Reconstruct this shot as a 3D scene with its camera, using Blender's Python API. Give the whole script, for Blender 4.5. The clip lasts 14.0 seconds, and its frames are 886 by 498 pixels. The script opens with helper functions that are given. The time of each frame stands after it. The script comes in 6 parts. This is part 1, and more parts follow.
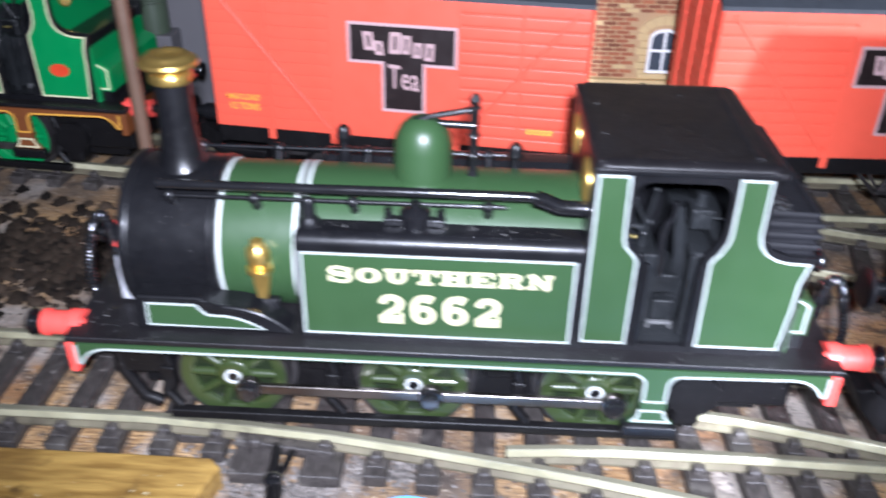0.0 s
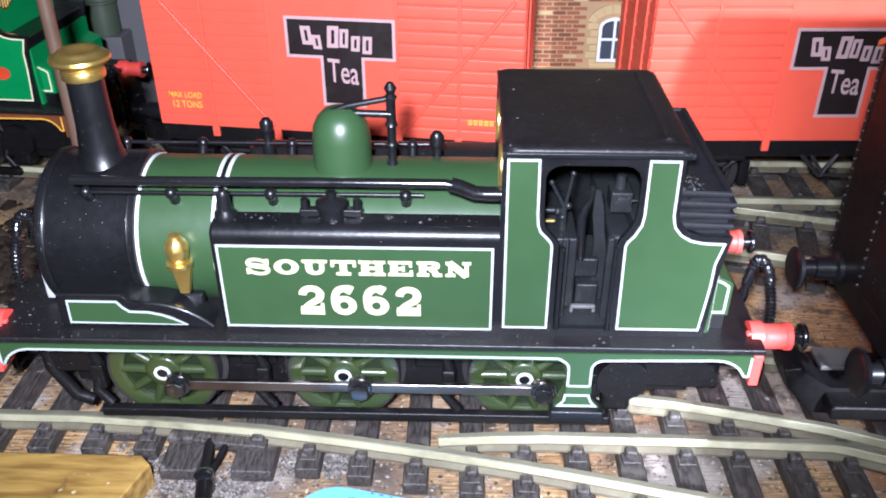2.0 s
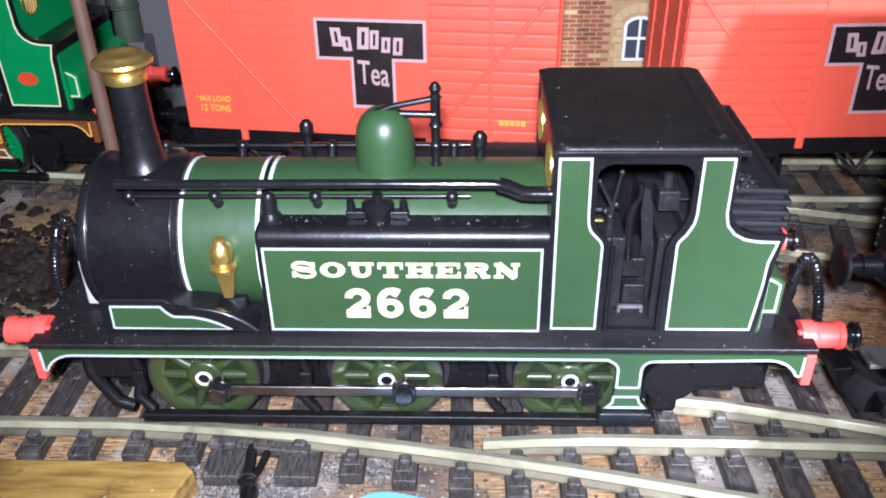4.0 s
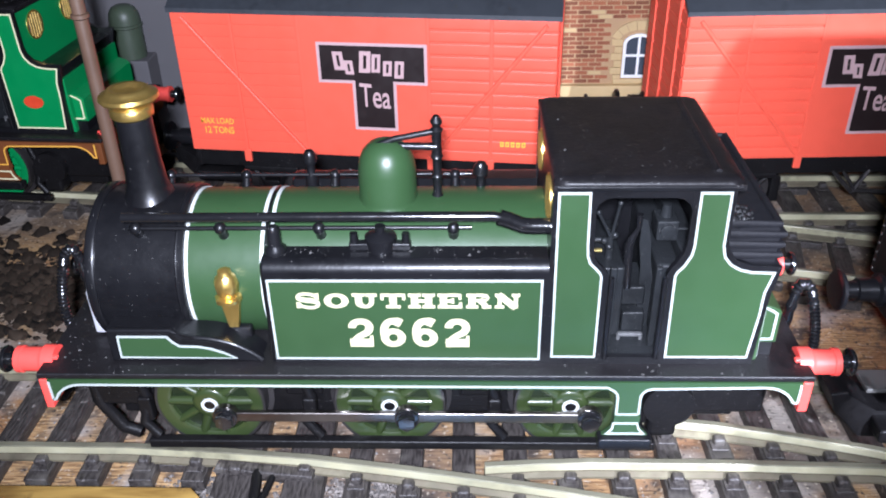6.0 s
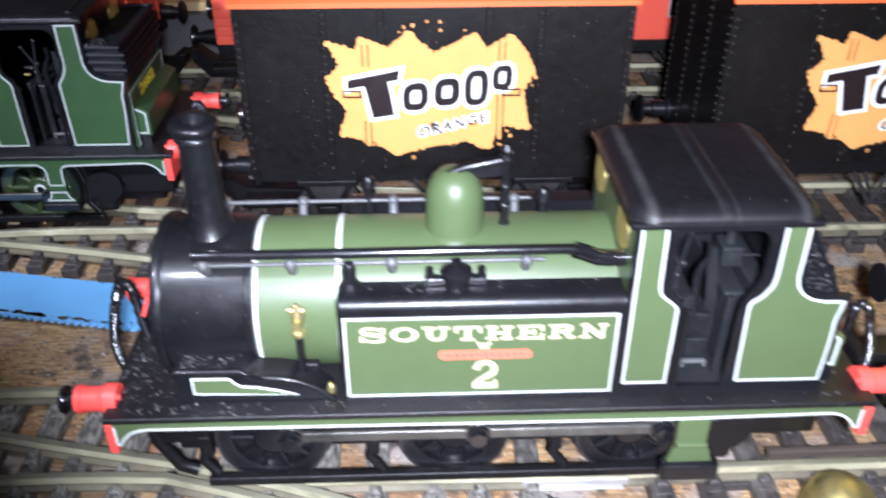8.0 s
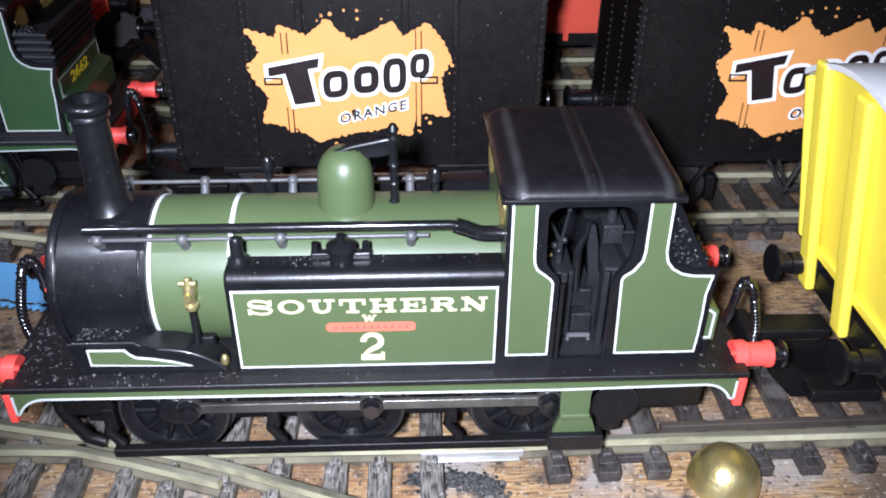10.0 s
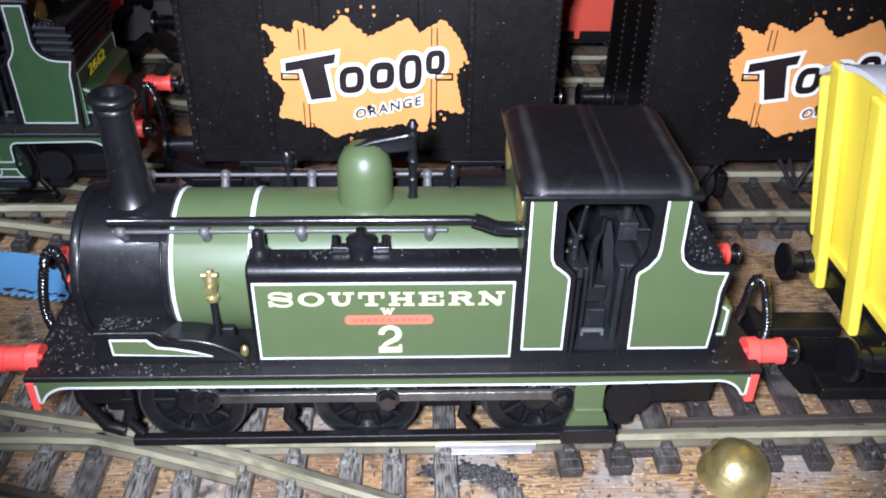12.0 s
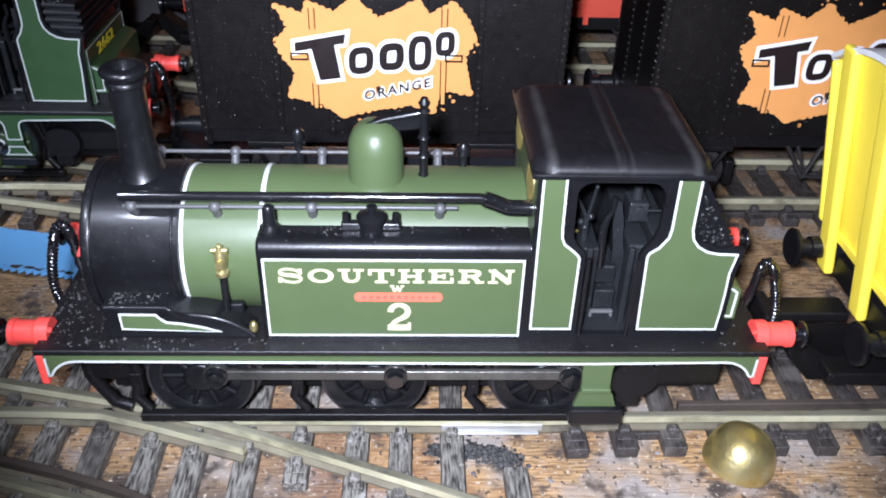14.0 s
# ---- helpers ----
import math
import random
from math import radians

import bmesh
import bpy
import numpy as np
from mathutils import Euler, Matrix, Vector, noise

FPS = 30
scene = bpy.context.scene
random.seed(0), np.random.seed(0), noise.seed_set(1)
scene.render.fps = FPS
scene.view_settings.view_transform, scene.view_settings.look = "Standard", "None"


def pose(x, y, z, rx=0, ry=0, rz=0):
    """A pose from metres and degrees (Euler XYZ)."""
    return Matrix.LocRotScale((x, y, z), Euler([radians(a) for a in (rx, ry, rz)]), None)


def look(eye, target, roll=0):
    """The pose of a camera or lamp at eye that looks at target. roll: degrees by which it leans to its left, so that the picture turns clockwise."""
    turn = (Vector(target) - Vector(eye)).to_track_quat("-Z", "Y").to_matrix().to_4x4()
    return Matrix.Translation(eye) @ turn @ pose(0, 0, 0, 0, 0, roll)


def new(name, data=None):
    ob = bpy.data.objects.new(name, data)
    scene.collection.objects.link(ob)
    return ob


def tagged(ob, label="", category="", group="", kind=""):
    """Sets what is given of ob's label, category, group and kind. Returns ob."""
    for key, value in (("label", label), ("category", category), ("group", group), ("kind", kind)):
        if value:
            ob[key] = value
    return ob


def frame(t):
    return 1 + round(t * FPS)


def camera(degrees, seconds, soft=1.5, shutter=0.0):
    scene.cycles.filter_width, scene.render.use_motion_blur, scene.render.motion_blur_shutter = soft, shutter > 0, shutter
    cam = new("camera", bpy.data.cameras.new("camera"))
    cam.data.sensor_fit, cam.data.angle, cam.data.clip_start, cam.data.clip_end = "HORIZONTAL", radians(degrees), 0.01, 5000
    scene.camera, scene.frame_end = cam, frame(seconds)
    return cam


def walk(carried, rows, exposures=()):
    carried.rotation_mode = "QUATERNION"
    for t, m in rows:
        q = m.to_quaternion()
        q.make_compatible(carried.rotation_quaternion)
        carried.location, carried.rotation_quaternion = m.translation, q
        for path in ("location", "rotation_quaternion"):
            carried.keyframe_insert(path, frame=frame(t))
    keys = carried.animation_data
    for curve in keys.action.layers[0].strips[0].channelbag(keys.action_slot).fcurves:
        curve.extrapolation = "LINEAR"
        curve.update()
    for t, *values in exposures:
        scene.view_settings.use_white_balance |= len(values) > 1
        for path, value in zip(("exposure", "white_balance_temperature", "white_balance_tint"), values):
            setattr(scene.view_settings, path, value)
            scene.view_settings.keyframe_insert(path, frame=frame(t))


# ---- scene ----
# ---- camera ----
cam = camera(55.0, 14.0, soft=1.9, shutter=0.6)
PATH = [
    (0, (0.00677, -0.09748, 0.08272), (0.00362, -0.01225, 0.03052), 1.28),
    (0.5, (0.01922, -0.09718, 0.08050), (0.01795, -0.01208, 0.02801), 0.55),
    (1, (0.01960, -0.09783, 0.08170), (0.01720, -0.01241, 0.02976), -0.29),
    (1.5, (0.01896, -0.09852, 0.08054), (0.01682, -0.01327, 0.02832), 0.18),
    (2, (0.01588, -0.09769, 0.08169), (0.01343, -0.01250, 0.02937), -0.04),
    (2.5, (0.01492, -0.09824, 0.08129), (0.01304, -0.01293, 0.02915), -0.01),
    (3, (0.00925, -0.09680, 0.07770), (0.00676, -0.01148, 0.02561), 0.04),
    (3.2, (0.01109, -0.09591, 0.08064), (0.00817, -0.01044, 0.02880), -0.84),
    (5.3, (0.01032, -0.09899, 0.08130), (0.00713, -0.01392, 0.02884), -0.81),
    (5.5, (0.01053, -0.09824, 0.08368), (0.00769, -0.01310, 0.03132), -1.01),
    (6, (0.01089, -0.09652, 0.08477), (0.00764, -0.01107, 0.03292), -1.16),
    (6.5, (0.01846, -0.10861, 0.08930), (0.01455, -0.02390, 0.03630), 0.18),
    (6.8, (0.02822, -0.12615, 0.09309), (0.02627, -0.04062, 0.04131), 0.83),
    (7, (0.04032, -0.13545, 0.09798), (0.03809, -0.05047, 0.04533), 0.23),
    (7.1, (0.04779, -0.14178, 0.09199), (0.04529, -0.05556, 0.04140), 0.59),
    (7.5, (0.07628, -0.15402, 0.09233), (0.07704, -0.06895, 0.03977), 0.78),
    (7.7, (0.08616, -0.15485, 0.08970), (0.08881, -0.07031, 0.03635), 0.93),
    (8, (0.09809, -0.15934, 0.08905), (0.10106, -0.07554, 0.03456), 0.05),
    (8.2, (0.10199, -0.16093, 0.08783), (0.10508, -0.07673, 0.03398), -0.05),
    (8.5, (0.10845, -0.16205, 0.08965), (0.11206, -0.07853, 0.03477), -0.01),
    (9, (0.11066, -0.16442, 0.08937), (0.11459, -0.08063, 0.03493), 0.04),
    (11.5, (0.10925, -0.16491, 0.08838), (0.11354, -0.08120, 0.03385), 1.53),
    (12, (0.10844, -0.16591, 0.08940), (0.11226, -0.08237, 0.03457), 1.11),
    (12.5, (0.10722, -0.16598, 0.08915), (0.11085, -0.08252, 0.03418), 1.13),
    (13, (0.10747, -0.16628, 0.08926), (0.11113, -0.08311, 0.03386), 1.14),
    (13.5, (0.10753, -0.16612, 0.08891), (0.11156, -0.08311, 0.03329), 1.51),
    (14, (0.10736, -0.16677, 0.08798), (0.11103, -0.08378, 0.03232), 1.78),
]
EXPOSURES = [(0.0, 2.08), (3.2, 2.05), (5.3, 1.93), (6.2, 1.95), (7.0, 1.6), (7.5, 1.18), (8.0, 0.7), (9.2, 0.34), (14.0, 0.25)]
walk(cam, [(t, look(eye, target, roll)) for t, eye, target, roll in PATH], EXPOSURES)

# ---- world and light ----
world = bpy.data.worlds.new("room_air")
world.use_nodes = True
world.node_tree.nodes["Background"].inputs["Color"].default_value = (0.9, 0.95, 1.0, 1)
world.node_tree.nodes["Background"].inputs["Strength"].default_value = 0.06
scene.world = world


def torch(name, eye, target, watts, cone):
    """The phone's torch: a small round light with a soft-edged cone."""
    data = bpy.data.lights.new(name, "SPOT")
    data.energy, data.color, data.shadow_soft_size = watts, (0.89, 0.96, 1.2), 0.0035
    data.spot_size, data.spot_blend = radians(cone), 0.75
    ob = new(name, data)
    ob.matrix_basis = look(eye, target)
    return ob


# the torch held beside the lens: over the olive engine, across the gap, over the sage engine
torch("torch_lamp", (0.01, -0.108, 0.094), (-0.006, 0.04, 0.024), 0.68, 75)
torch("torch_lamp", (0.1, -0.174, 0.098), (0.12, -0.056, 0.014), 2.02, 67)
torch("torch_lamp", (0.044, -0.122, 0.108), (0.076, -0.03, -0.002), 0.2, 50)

# ---- materials ----
MM = 0.001


def material(name, colour, rough=0.5, metal=0.0, vary=0.15, grain=900.0, bump=0.15, dust=0.0, second=None, coat=0.0, spec=0.5, fleck=0.17):
    """Painted or moulded surface: base colour with two scales of variation, fine relief and pale dust specks."""
    m = bpy.data.materials.new(name)
    m.use_nodes = True
    nt = m.node_tree
    bsdf = nt.nodes["Principled BSDF"]
    bsdf.inputs["Metallic"].default_value = metal
    bsdf.inputs["Specular IOR Level"].default_value = spec
    if coat:
        bsdf.inputs["Coat Weight"].default_value = coat
        bsdf.inputs["Coat Roughness"].default_value = 0.12
    co = nt.nodes.new("ShaderNodeTexCoord").outputs["Object"]

    def noise_of(scale, detail=4.0):
        n = nt.nodes.new("ShaderNodeTexNoise")
        n.inputs["Scale"].default_value, n.inputs["Detail"].default_value = scale, detail
        nt.links.new(co, n.inputs["Vector"])
        return n.outputs["Fac"]

    def mix(fac, a, b):
        x = nt.nodes.new("ShaderNodeMix")
        x.data_type = "RGBA"
        for key, value in ((0, fac), (6, a), (7, b)):
            if isinstance(value, (int, float)):
                x.inputs[key].default_value = value
            elif isinstance(value, tuple):
                x.inputs[key].default_value = (*value, 1)
            else:
                nt.links.new(value, x.inputs[key])
        return x.outputs[2]

    def ramp(fac, lo, hi):
        r = nt.nodes.new("ShaderNodeMapRange")
        r.inputs[1].default_value, r.inputs[2].default_value = lo, hi
        nt.links.new(fac, r.inputs[0])
        return r.outputs[0]

    dark = tuple(c * (1 - vary) for c in colour)
    lite = second or tuple(min(1.0, c * (1 + vary)) for c in colour)
    base = mix(ramp(noise_of(grain * 0.12, 5), 0.35, 0.65), dark, lite)
    base = mix(ramp(noise_of(grain, 3), 0.3, 0.75), base, tuple(min(1.0, c * (1 + vary * 0.5)) for c in colour))
    if dust:
        base = mix(ramp(noise_of(grain * 5.5, 1), 0.765 - 0.06 * dust, 0.81 - 0.06 * dust), base, (fleck, fleck * 0.97, fleck * 0.94))
    nt.links.new(base, bsdf.inputs["Base Color"])
    rr = nt.nodes.new("ShaderNodeMapRange")
    rr.inputs[3].default_value, rr.inputs[4].default_value = max(0.02, rough - 0.1), min(1.0, rough + 0.12)
    nt.links.new(noise_of(grain * 0.5), rr.inputs[0])
    nt.links.new(rr.outputs[0], bsdf.inputs["Roughness"])
    if bump:
        b = nt.nodes.new("ShaderNodeBump")
        b.inputs["Strength"].default_value, b.inputs["Distance"].default_value = bump, 0.0002
        nt.links.new(noise_of(grain * 2.2, 6), b.inputs["Height"])
        nt.links.new(b.outputs["Normal"], bsdf.inputs["Normal"])
    return m


def wood(name, dark, lite, stretch, rough=0.6, stains=None, across=False, scale=1.0, random_shift=False, relief=0.5):
    """Grained timber: streaks along one way, rings of tone, stains with a shape of their own."""
    m = bpy.data.materials.new(name)
    m.use_nodes = True
    nt = m.node_tree
    bsdf = nt.nodes["Principled BSDF"]
    tc = nt.nodes.new("ShaderNodeTexCoord")
    mp = nt.nodes.new("ShaderNodeMapping")
    place = tc.outputs["Object"]
    if random_shift:
        info, add = nt.nodes.new("ShaderNodeObjectInfo"), nt.nodes.new("ShaderNodeVectorMath")
        nt.links.new(place, add.inputs[0])
        nt.links.new(info.outputs["Random"], add.inputs[1])
        place = add.outputs[0]
    mp.inputs["Scale"].default_value = (stretch, 1.0, stretch) if across else (1.0, stretch, stretch)
    nt.links.new(place, mp.inputs["Vector"])
    fine = nt.nodes.new("ShaderNodeTexNoise")
    fine.inputs["Scale"].default_value, fine.inputs["Detail"].default_value = 62.0 * scale, 9
    nt.links.new(mp.outputs["Vector"], fine.inputs["Vector"])
    cr = nt.nodes.new("ShaderNodeValToRGB")
    cr.color_ramp.elements[0].position, cr.color_ramp.elements[0].color = 0.36, (*dark, 1)
    cr.color_ramp.elements[1].position, cr.color_ramp.elements[1].color = 0.62, (*lite, 1)
    nt.links.new(fine.outputs["Fac"], cr.inputs["Fac"])
    out = cr.outputs["Color"]
    for colour, lo, hi, sc in stains or ():
        n = nt.nodes.new("ShaderNodeTexNoise")
        n.inputs["Scale"].default_value, n.inputs["Detail"].default_value = sc, 6
        nt.links.new(place, n.inputs["Vector"])
        r = nt.nodes.new("ShaderNodeMapRange")
        r.inputs[1].default_value, r.inputs[2].default_value = lo, hi
        nt.links.new(n.outputs["Fac"], r.inputs[0])
        x = nt.nodes.new("ShaderNodeMix")
        x.data_type = "RGBA"
        nt.links.new(r.outputs[0], x.inputs[0])
        nt.links.new(out, x.inputs[6])
        x.inputs[7].default_value = (*colour, 1)
        out = x.outputs[2]
    nt.links.new(out, bsdf.inputs["Base Color"])
    bsdf.inputs["Roughness"].default_value = rough
    b = nt.nodes.new("ShaderNodeBump")
    b.inputs["Strength"].default_value, b.inputs["Distance"].default_value = relief, 0.0004
    nt.links.new(fine.outputs["Fac"], b.inputs["Height"])
    nt.links.new(b.outputs["Normal"], bsdf.inputs["Normal"])
    return m


BLACK = material("satin_black_paint", (0.0055, 0.0055, 0.0065), 0.34, vary=0.3, dust=0.15, bump=0.1, coat=0.2, spec=0.35)
MATT = material("matt_black_plastic", (0.005, 0.0046, 0.005), 0.42, vary=0.35, dust=0.2, bump=0.3, spec=0.25)
SOOT = material("dusty_black_roof", (0.006, 0.0052, 0.006), 0.45, vary=0.4, dust=0.5, bump=0.3)
WHEELGREEN = material("dark_olive_wheel", (0.022, 0.035, 0.011), 0.34, vary=0.2, bump=0.15, grain=500, coat=0.5)
GLOSS = material("gloss_black_paint", (0.007, 0.007, 0.008), 0.18, vary=0.3, dust=0.1, bump=0.08, coat=1.0)
INNER = material("dull_black_interior", (0.0115, 0.0125, 0.0135), 0.34, vary=0.5, dust=0.4, bump=0.4, spec=0.3)


def worn_and_lit_lines(m, places, half, tone):
    """Pales a roof's paint along a few lines across it, patchily: rubbed shoulders, painted rib highlights."""
    nt = m.node_tree
    bsdf = nt.nodes["Principled BSDF"]
    src = bsdf.inputs["Base Color"].links[0].from_socket
    tc, xyz, noise = nt.nodes.new("ShaderNodeTexCoord"), nt.nodes.new("ShaderNodeSeparateXYZ"), nt.nodes.new("ShaderNodeTexNoise")
    noise.inputs["Scale"].default_value, noise.inputs["Detail"].default_value = 260.0, 5
    nt.links.new(tc.outputs["Object"], xyz.inputs[0])
    nt.links.new(tc.outputs["Object"], noise.inputs["Vector"])
    total = None
    for x in places:
        off, size, near = nt.nodes.new("ShaderNodeMath"), nt.nodes.new("ShaderNodeMath"), nt.nodes.new("ShaderNodeMapRange")
        off.operation, size.operation, near.interpolation_type = "SUBTRACT", "ABSOLUTE", "SMOOTHSTEP"
        off.inputs[1].default_value = x * MM
        nt.links.new(xyz.outputs["X"], off.inputs[0])
        nt.links.new(off.outputs[0], size.inputs[0])
        near.inputs[1].default_value, near.inputs[2].default_value, near.inputs[3].default_value, near.inputs[4].default_value = 0.0, half * MM, 1.0, 0.0
        nt.links.new(size.outputs[0], near.inputs[0])
        if total is None:
            total = near.outputs[0]
        else:
            add = nt.nodes.new("ShaderNodeMath")
            add.operation = "MAXIMUM"
            nt.links.new(total, add.inputs[0])
            nt.links.new(near.outputs[0], add.inputs[1])
            total = add.outputs[0]
    patch, times, mixer = nt.nodes.new("ShaderNodeMapRange"), nt.nodes.new("ShaderNodeMath"), nt.nodes.new("ShaderNodeMix")
    patch.inputs[1].default_value, patch.inputs[2].default_value, patch.inputs[3].default_value = 0.3, 0.65, 0.35
    times.operation, mixer.data_type = "MULTIPLY", "RGBA"
    nt.links.new(noise.outputs["Fac"], patch.inputs[0])
    nt.links.new(patch.outputs[0], times.inputs[0])
    nt.links.new(total, times.inputs[1])
    nt.links.new(times.outputs[0], mixer.inputs[0])
    nt.links.new(src, mixer.inputs[6])
    mixer.inputs[7].default_value = (tone, tone * 0.97, tone * 0.96, 1)
    nt.links.new(mixer.outputs[2], bsdf.inputs["Base Color"])


RAILGREY = material("painted_grey_wire", (0.075, 0.075, 0.075), 0.42, vary=0.4, bump=0.3)
DUSTBLACK = material("dusty_dull_black", (0.007, 0.007, 0.0085), 0.6, vary=0.4, bump=0.3, spec=0.2)
ROOFBLACK = material("satin_roof_black", (0.0055, 0.005, 0.0058), 0.46, vary=0.3, dust=0.15, bump=0.15, spec=0.35)
worn_and_lit_lines(ROOFBLACK, (21.6, 38.7), 1.0, 0.034)
# highlights on both flanks of the rib, painted as fainter pale lines
worn_and_lit_lines(ROOFBLACK, (29.3, 30.9), 0.45, 0.018)
# darker copy of the wheel green: shade between the spokes put into colour
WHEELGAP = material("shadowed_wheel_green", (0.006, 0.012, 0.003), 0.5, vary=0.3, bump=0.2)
RUST = material("rust_brown_crumbs", (0.16, 0.062, 0.026), 0.8, vary=0.4, bump=0.8, grain=500)
OLIVE = material("olive_green_paint", (0.0235, 0.056, 0.021), 0.38, vary=0.06, bump=0.05, grain=500)
SAGE = material("malachite_green_paint", (0.066, 0.095, 0.04), 0.4, vary=0.06, bump=0.05, grain=500)
EMERALD = material("bright_green_paint", (0.0, 0.2, 0.055), 0.35, vary=0.08, bump=0.05, grain=500)
WHITE = material("white_lining", (0.51, 0.53, 0.51), 0.5, vary=0.04, bump=0.05)
GREYLINE = material("greyish_white_lining", (0.35, 0.38, 0.36), 0.5, vary=0.08, bump=0.05)
CREAM = material("cream_lettering", (0.5, 0.46, 0.29), 0.5, vary=0.05, bump=0.05)
YELLOWINK = material("yellow_lettering", (0.75, 0.6, 0.03), 0.5, vary=0.05, bump=0.05)
GOLDLINE = material("gold_lining", (0.75, 0.38, 0.06), 0.5, vary=0.08, bump=0.05)
BROWNFRAME = material("brown_frame_paint", (0.16, 0.05, 0.016), 0.45, vary=0.15, bump=0.08)
BUFFERRED = material("vermilion_paint", (0.8, 0.075, 0.06), 0.42, vary=0.08, bump=0.08)
PLATERED = material("red_number_plate", (0.62, 0.055, 0.02), 0.45, vary=0.1, bump=0.05)
BAR = material("salmon_red_band", (0.78, 0.13, 0.08), 0.5, vary=0.08, bump=0.05)
BARINK = material("faint_red_print", (0.6, 0.085, 0.055), 0.5, vary=0.15, bump=0.05)
BRASS = material("brass", (0.74, 0.5, 0.15), 0.3, metal=0.92, vary=0.3, bump=0.3, grain=600)
DULLBRASS = material("tarnished_brass", (0.42, 0.32, 0.1), 0.38, metal=0.85, vary=0.5, bump=0.35, grain=700, second=(0.66, 0.6, 0.34))
RODSTEEL = material("oily_steel_rod", (0.2, 0.18, 0.165), 0.3, metal=1.0, vary=0.55, bump=0.3, grain=250)
GREASY = material("greasy_blackened_rod", (0.07, 0.067, 0.06), 0.28, metal=0.6, vary=0.7, bump=0.5, grain=320, second=(0.2, 0.19, 0.165))
STEEL = material("dull_steel", (0.32, 0.31, 0.3), 0.4, metal=1.0, vary=0.3, bump=0.2)
DARKSTEEL = material("blackened_steel", (0.06, 0.055, 0.055), 0.42, metal=0.7, vary=0.3, bump=0.2)
RAIL = material("nickel_silver_rail", (0.4, 0.375, 0.24), 0.4, metal=0.25, vary=0.6, bump=0.4, grain=420, second=(0.7, 0.67, 0.47))
RAILSIDE = material("grimy_rail_side", (0.11, 0.092, 0.062), 0.6, metal=0.2, vary=0.55, bump=0.4, grain=600, second=(0.22, 0.2, 0.13))
RUSTRAIL = material("dull_brown_rail", (0.05, 0.038, 0.03), 0.6, vary=0.4, bump=0.4, grain=500)
VANRED = material("scarlet_moulding", (0.75, 0.096, 0.056), 0.4, vary=0.05, bump=0.08, grain=500)
VANROOF = material("grey_van_roof", (0.032, 0.036, 0.042), 0.5, vary=0.2, bump=0.1)
INK = material("black_print", (0.014, 0.008, 0.008), 0.4, vary=0.2, bump=0.05)
PINKINK = material("pale_pink_print", (0.47, 0.31, 0.31), 0.5, vary=0.06, bump=0.05)
TINYINK = material("amber_print", (0.9, 0.42, 0.05), 0.5, vary=0.1, bump=0.05)
VANBLACK = material("black_van_moulding", (0.0048, 0.0038, 0.0036), 0.42, vary=0.35, dust=0.12, bump=0.2, spec=0.27, fleck=0.55)
RIVET = material("glossy_black_rivet", (0.035, 0.03, 0.028), 0.16, vary=0.4, bump=0.1)
ORANGE = material("orange_roof", (0.82, 0.145, 0.045), 0.42, vary=0.05, bump=0.08, grain=300)
SPLASH = material("orange_print", (0.74, 0.325, 0.098), 0.45, vary=0.05, bump=0.06, grain=300)
PUREWHITE = material("white_print", (0.86, 0.85, 0.84), 0.45, vary=0.03, bump=0.05)
YELLOW = material("yellow_moulding", (0.9, 0.71, 0.07), 0.38, vary=0.05, bump=0.06, grain=300)
WHITEROOF = material("white_roof_moulding", (0.8, 0.8, 0.78), 0.45, vary=0.05, bump=0.08)
BLUE = material("chipped_blue_enamel", (0.13, 0.36, 0.64), 0.38, vary=0.1, bump=0.15, grain=160)
CHIP = material("bare_dark_metal", (0.075, 0.05, 0.036), 0.55, metal=0.5, vary=0.4, bump=0.3)
POST = material("brown_painted_post", (0.1, 0.058, 0.038), 0.45, vary=0.15, bump=0.2, grain=300)
COAL = material("coal", (0.0045, 0.0045, 0.005), 0.42, vary=0.5, dust=0.3, bump=0.9, grain=700, spec=0.35)
DOMEGREY = material("dark_grey_green_dome", (0.05, 0.068, 0.045), 0.45, vary=0.2, bump=0.1)
GREYWALL = material("slate_grey_card", (0.105, 0.1, 0.105), 0.7, vary=0.15, bump=0.2, grain=200)
STONE = material("buff_stone", (0.56, 0.4, 0.2), 0.7, vary=0.12, bump=0.2, grain=400)
MORTAR = material("sandy_mortar", (0.44, 0.28, 0.15), 0.8, vary=0.12, bump=0.3, grain=500)
GLASSY = material("window_pane", (0.045, 0.055, 0.075), 0.15, vary=0.6, bump=0.05, grain=120, second=(0.16, 0.18, 0.21))
BALLAST = material("grey_ballast_grit", (0.13, 0.115, 0.105), 0.75, vary=0.5, bump=0.8, grain=450, second=(0.3, 0.28, 0.27))


def island_tint(m, low, high):
    """Lets every loose grain take its own tone."""
    nt = m.node_tree
    bsdf = nt.nodes["Principled BSDF"]
    src = bsdf.inputs["Base Color"].links[0].from_socket
    geo, hue, r = nt.nodes.new("ShaderNodeNewGeometry"), nt.nodes.new("ShaderNodeHueSaturation"), nt.nodes.new("ShaderNodeMapRange")
    r.inputs[3].default_value, r.inputs[4].default_value = low, high
    nt.links.new(geo.outputs["Random Per Island"], r.inputs[0])
    nt.links.new(r.outputs[0], hue.inputs["Value"])
    nt.links.new(src, hue.inputs["Color"])
    nt.links.new(hue.outputs["Color"], bsdf.inputs["Base Color"])


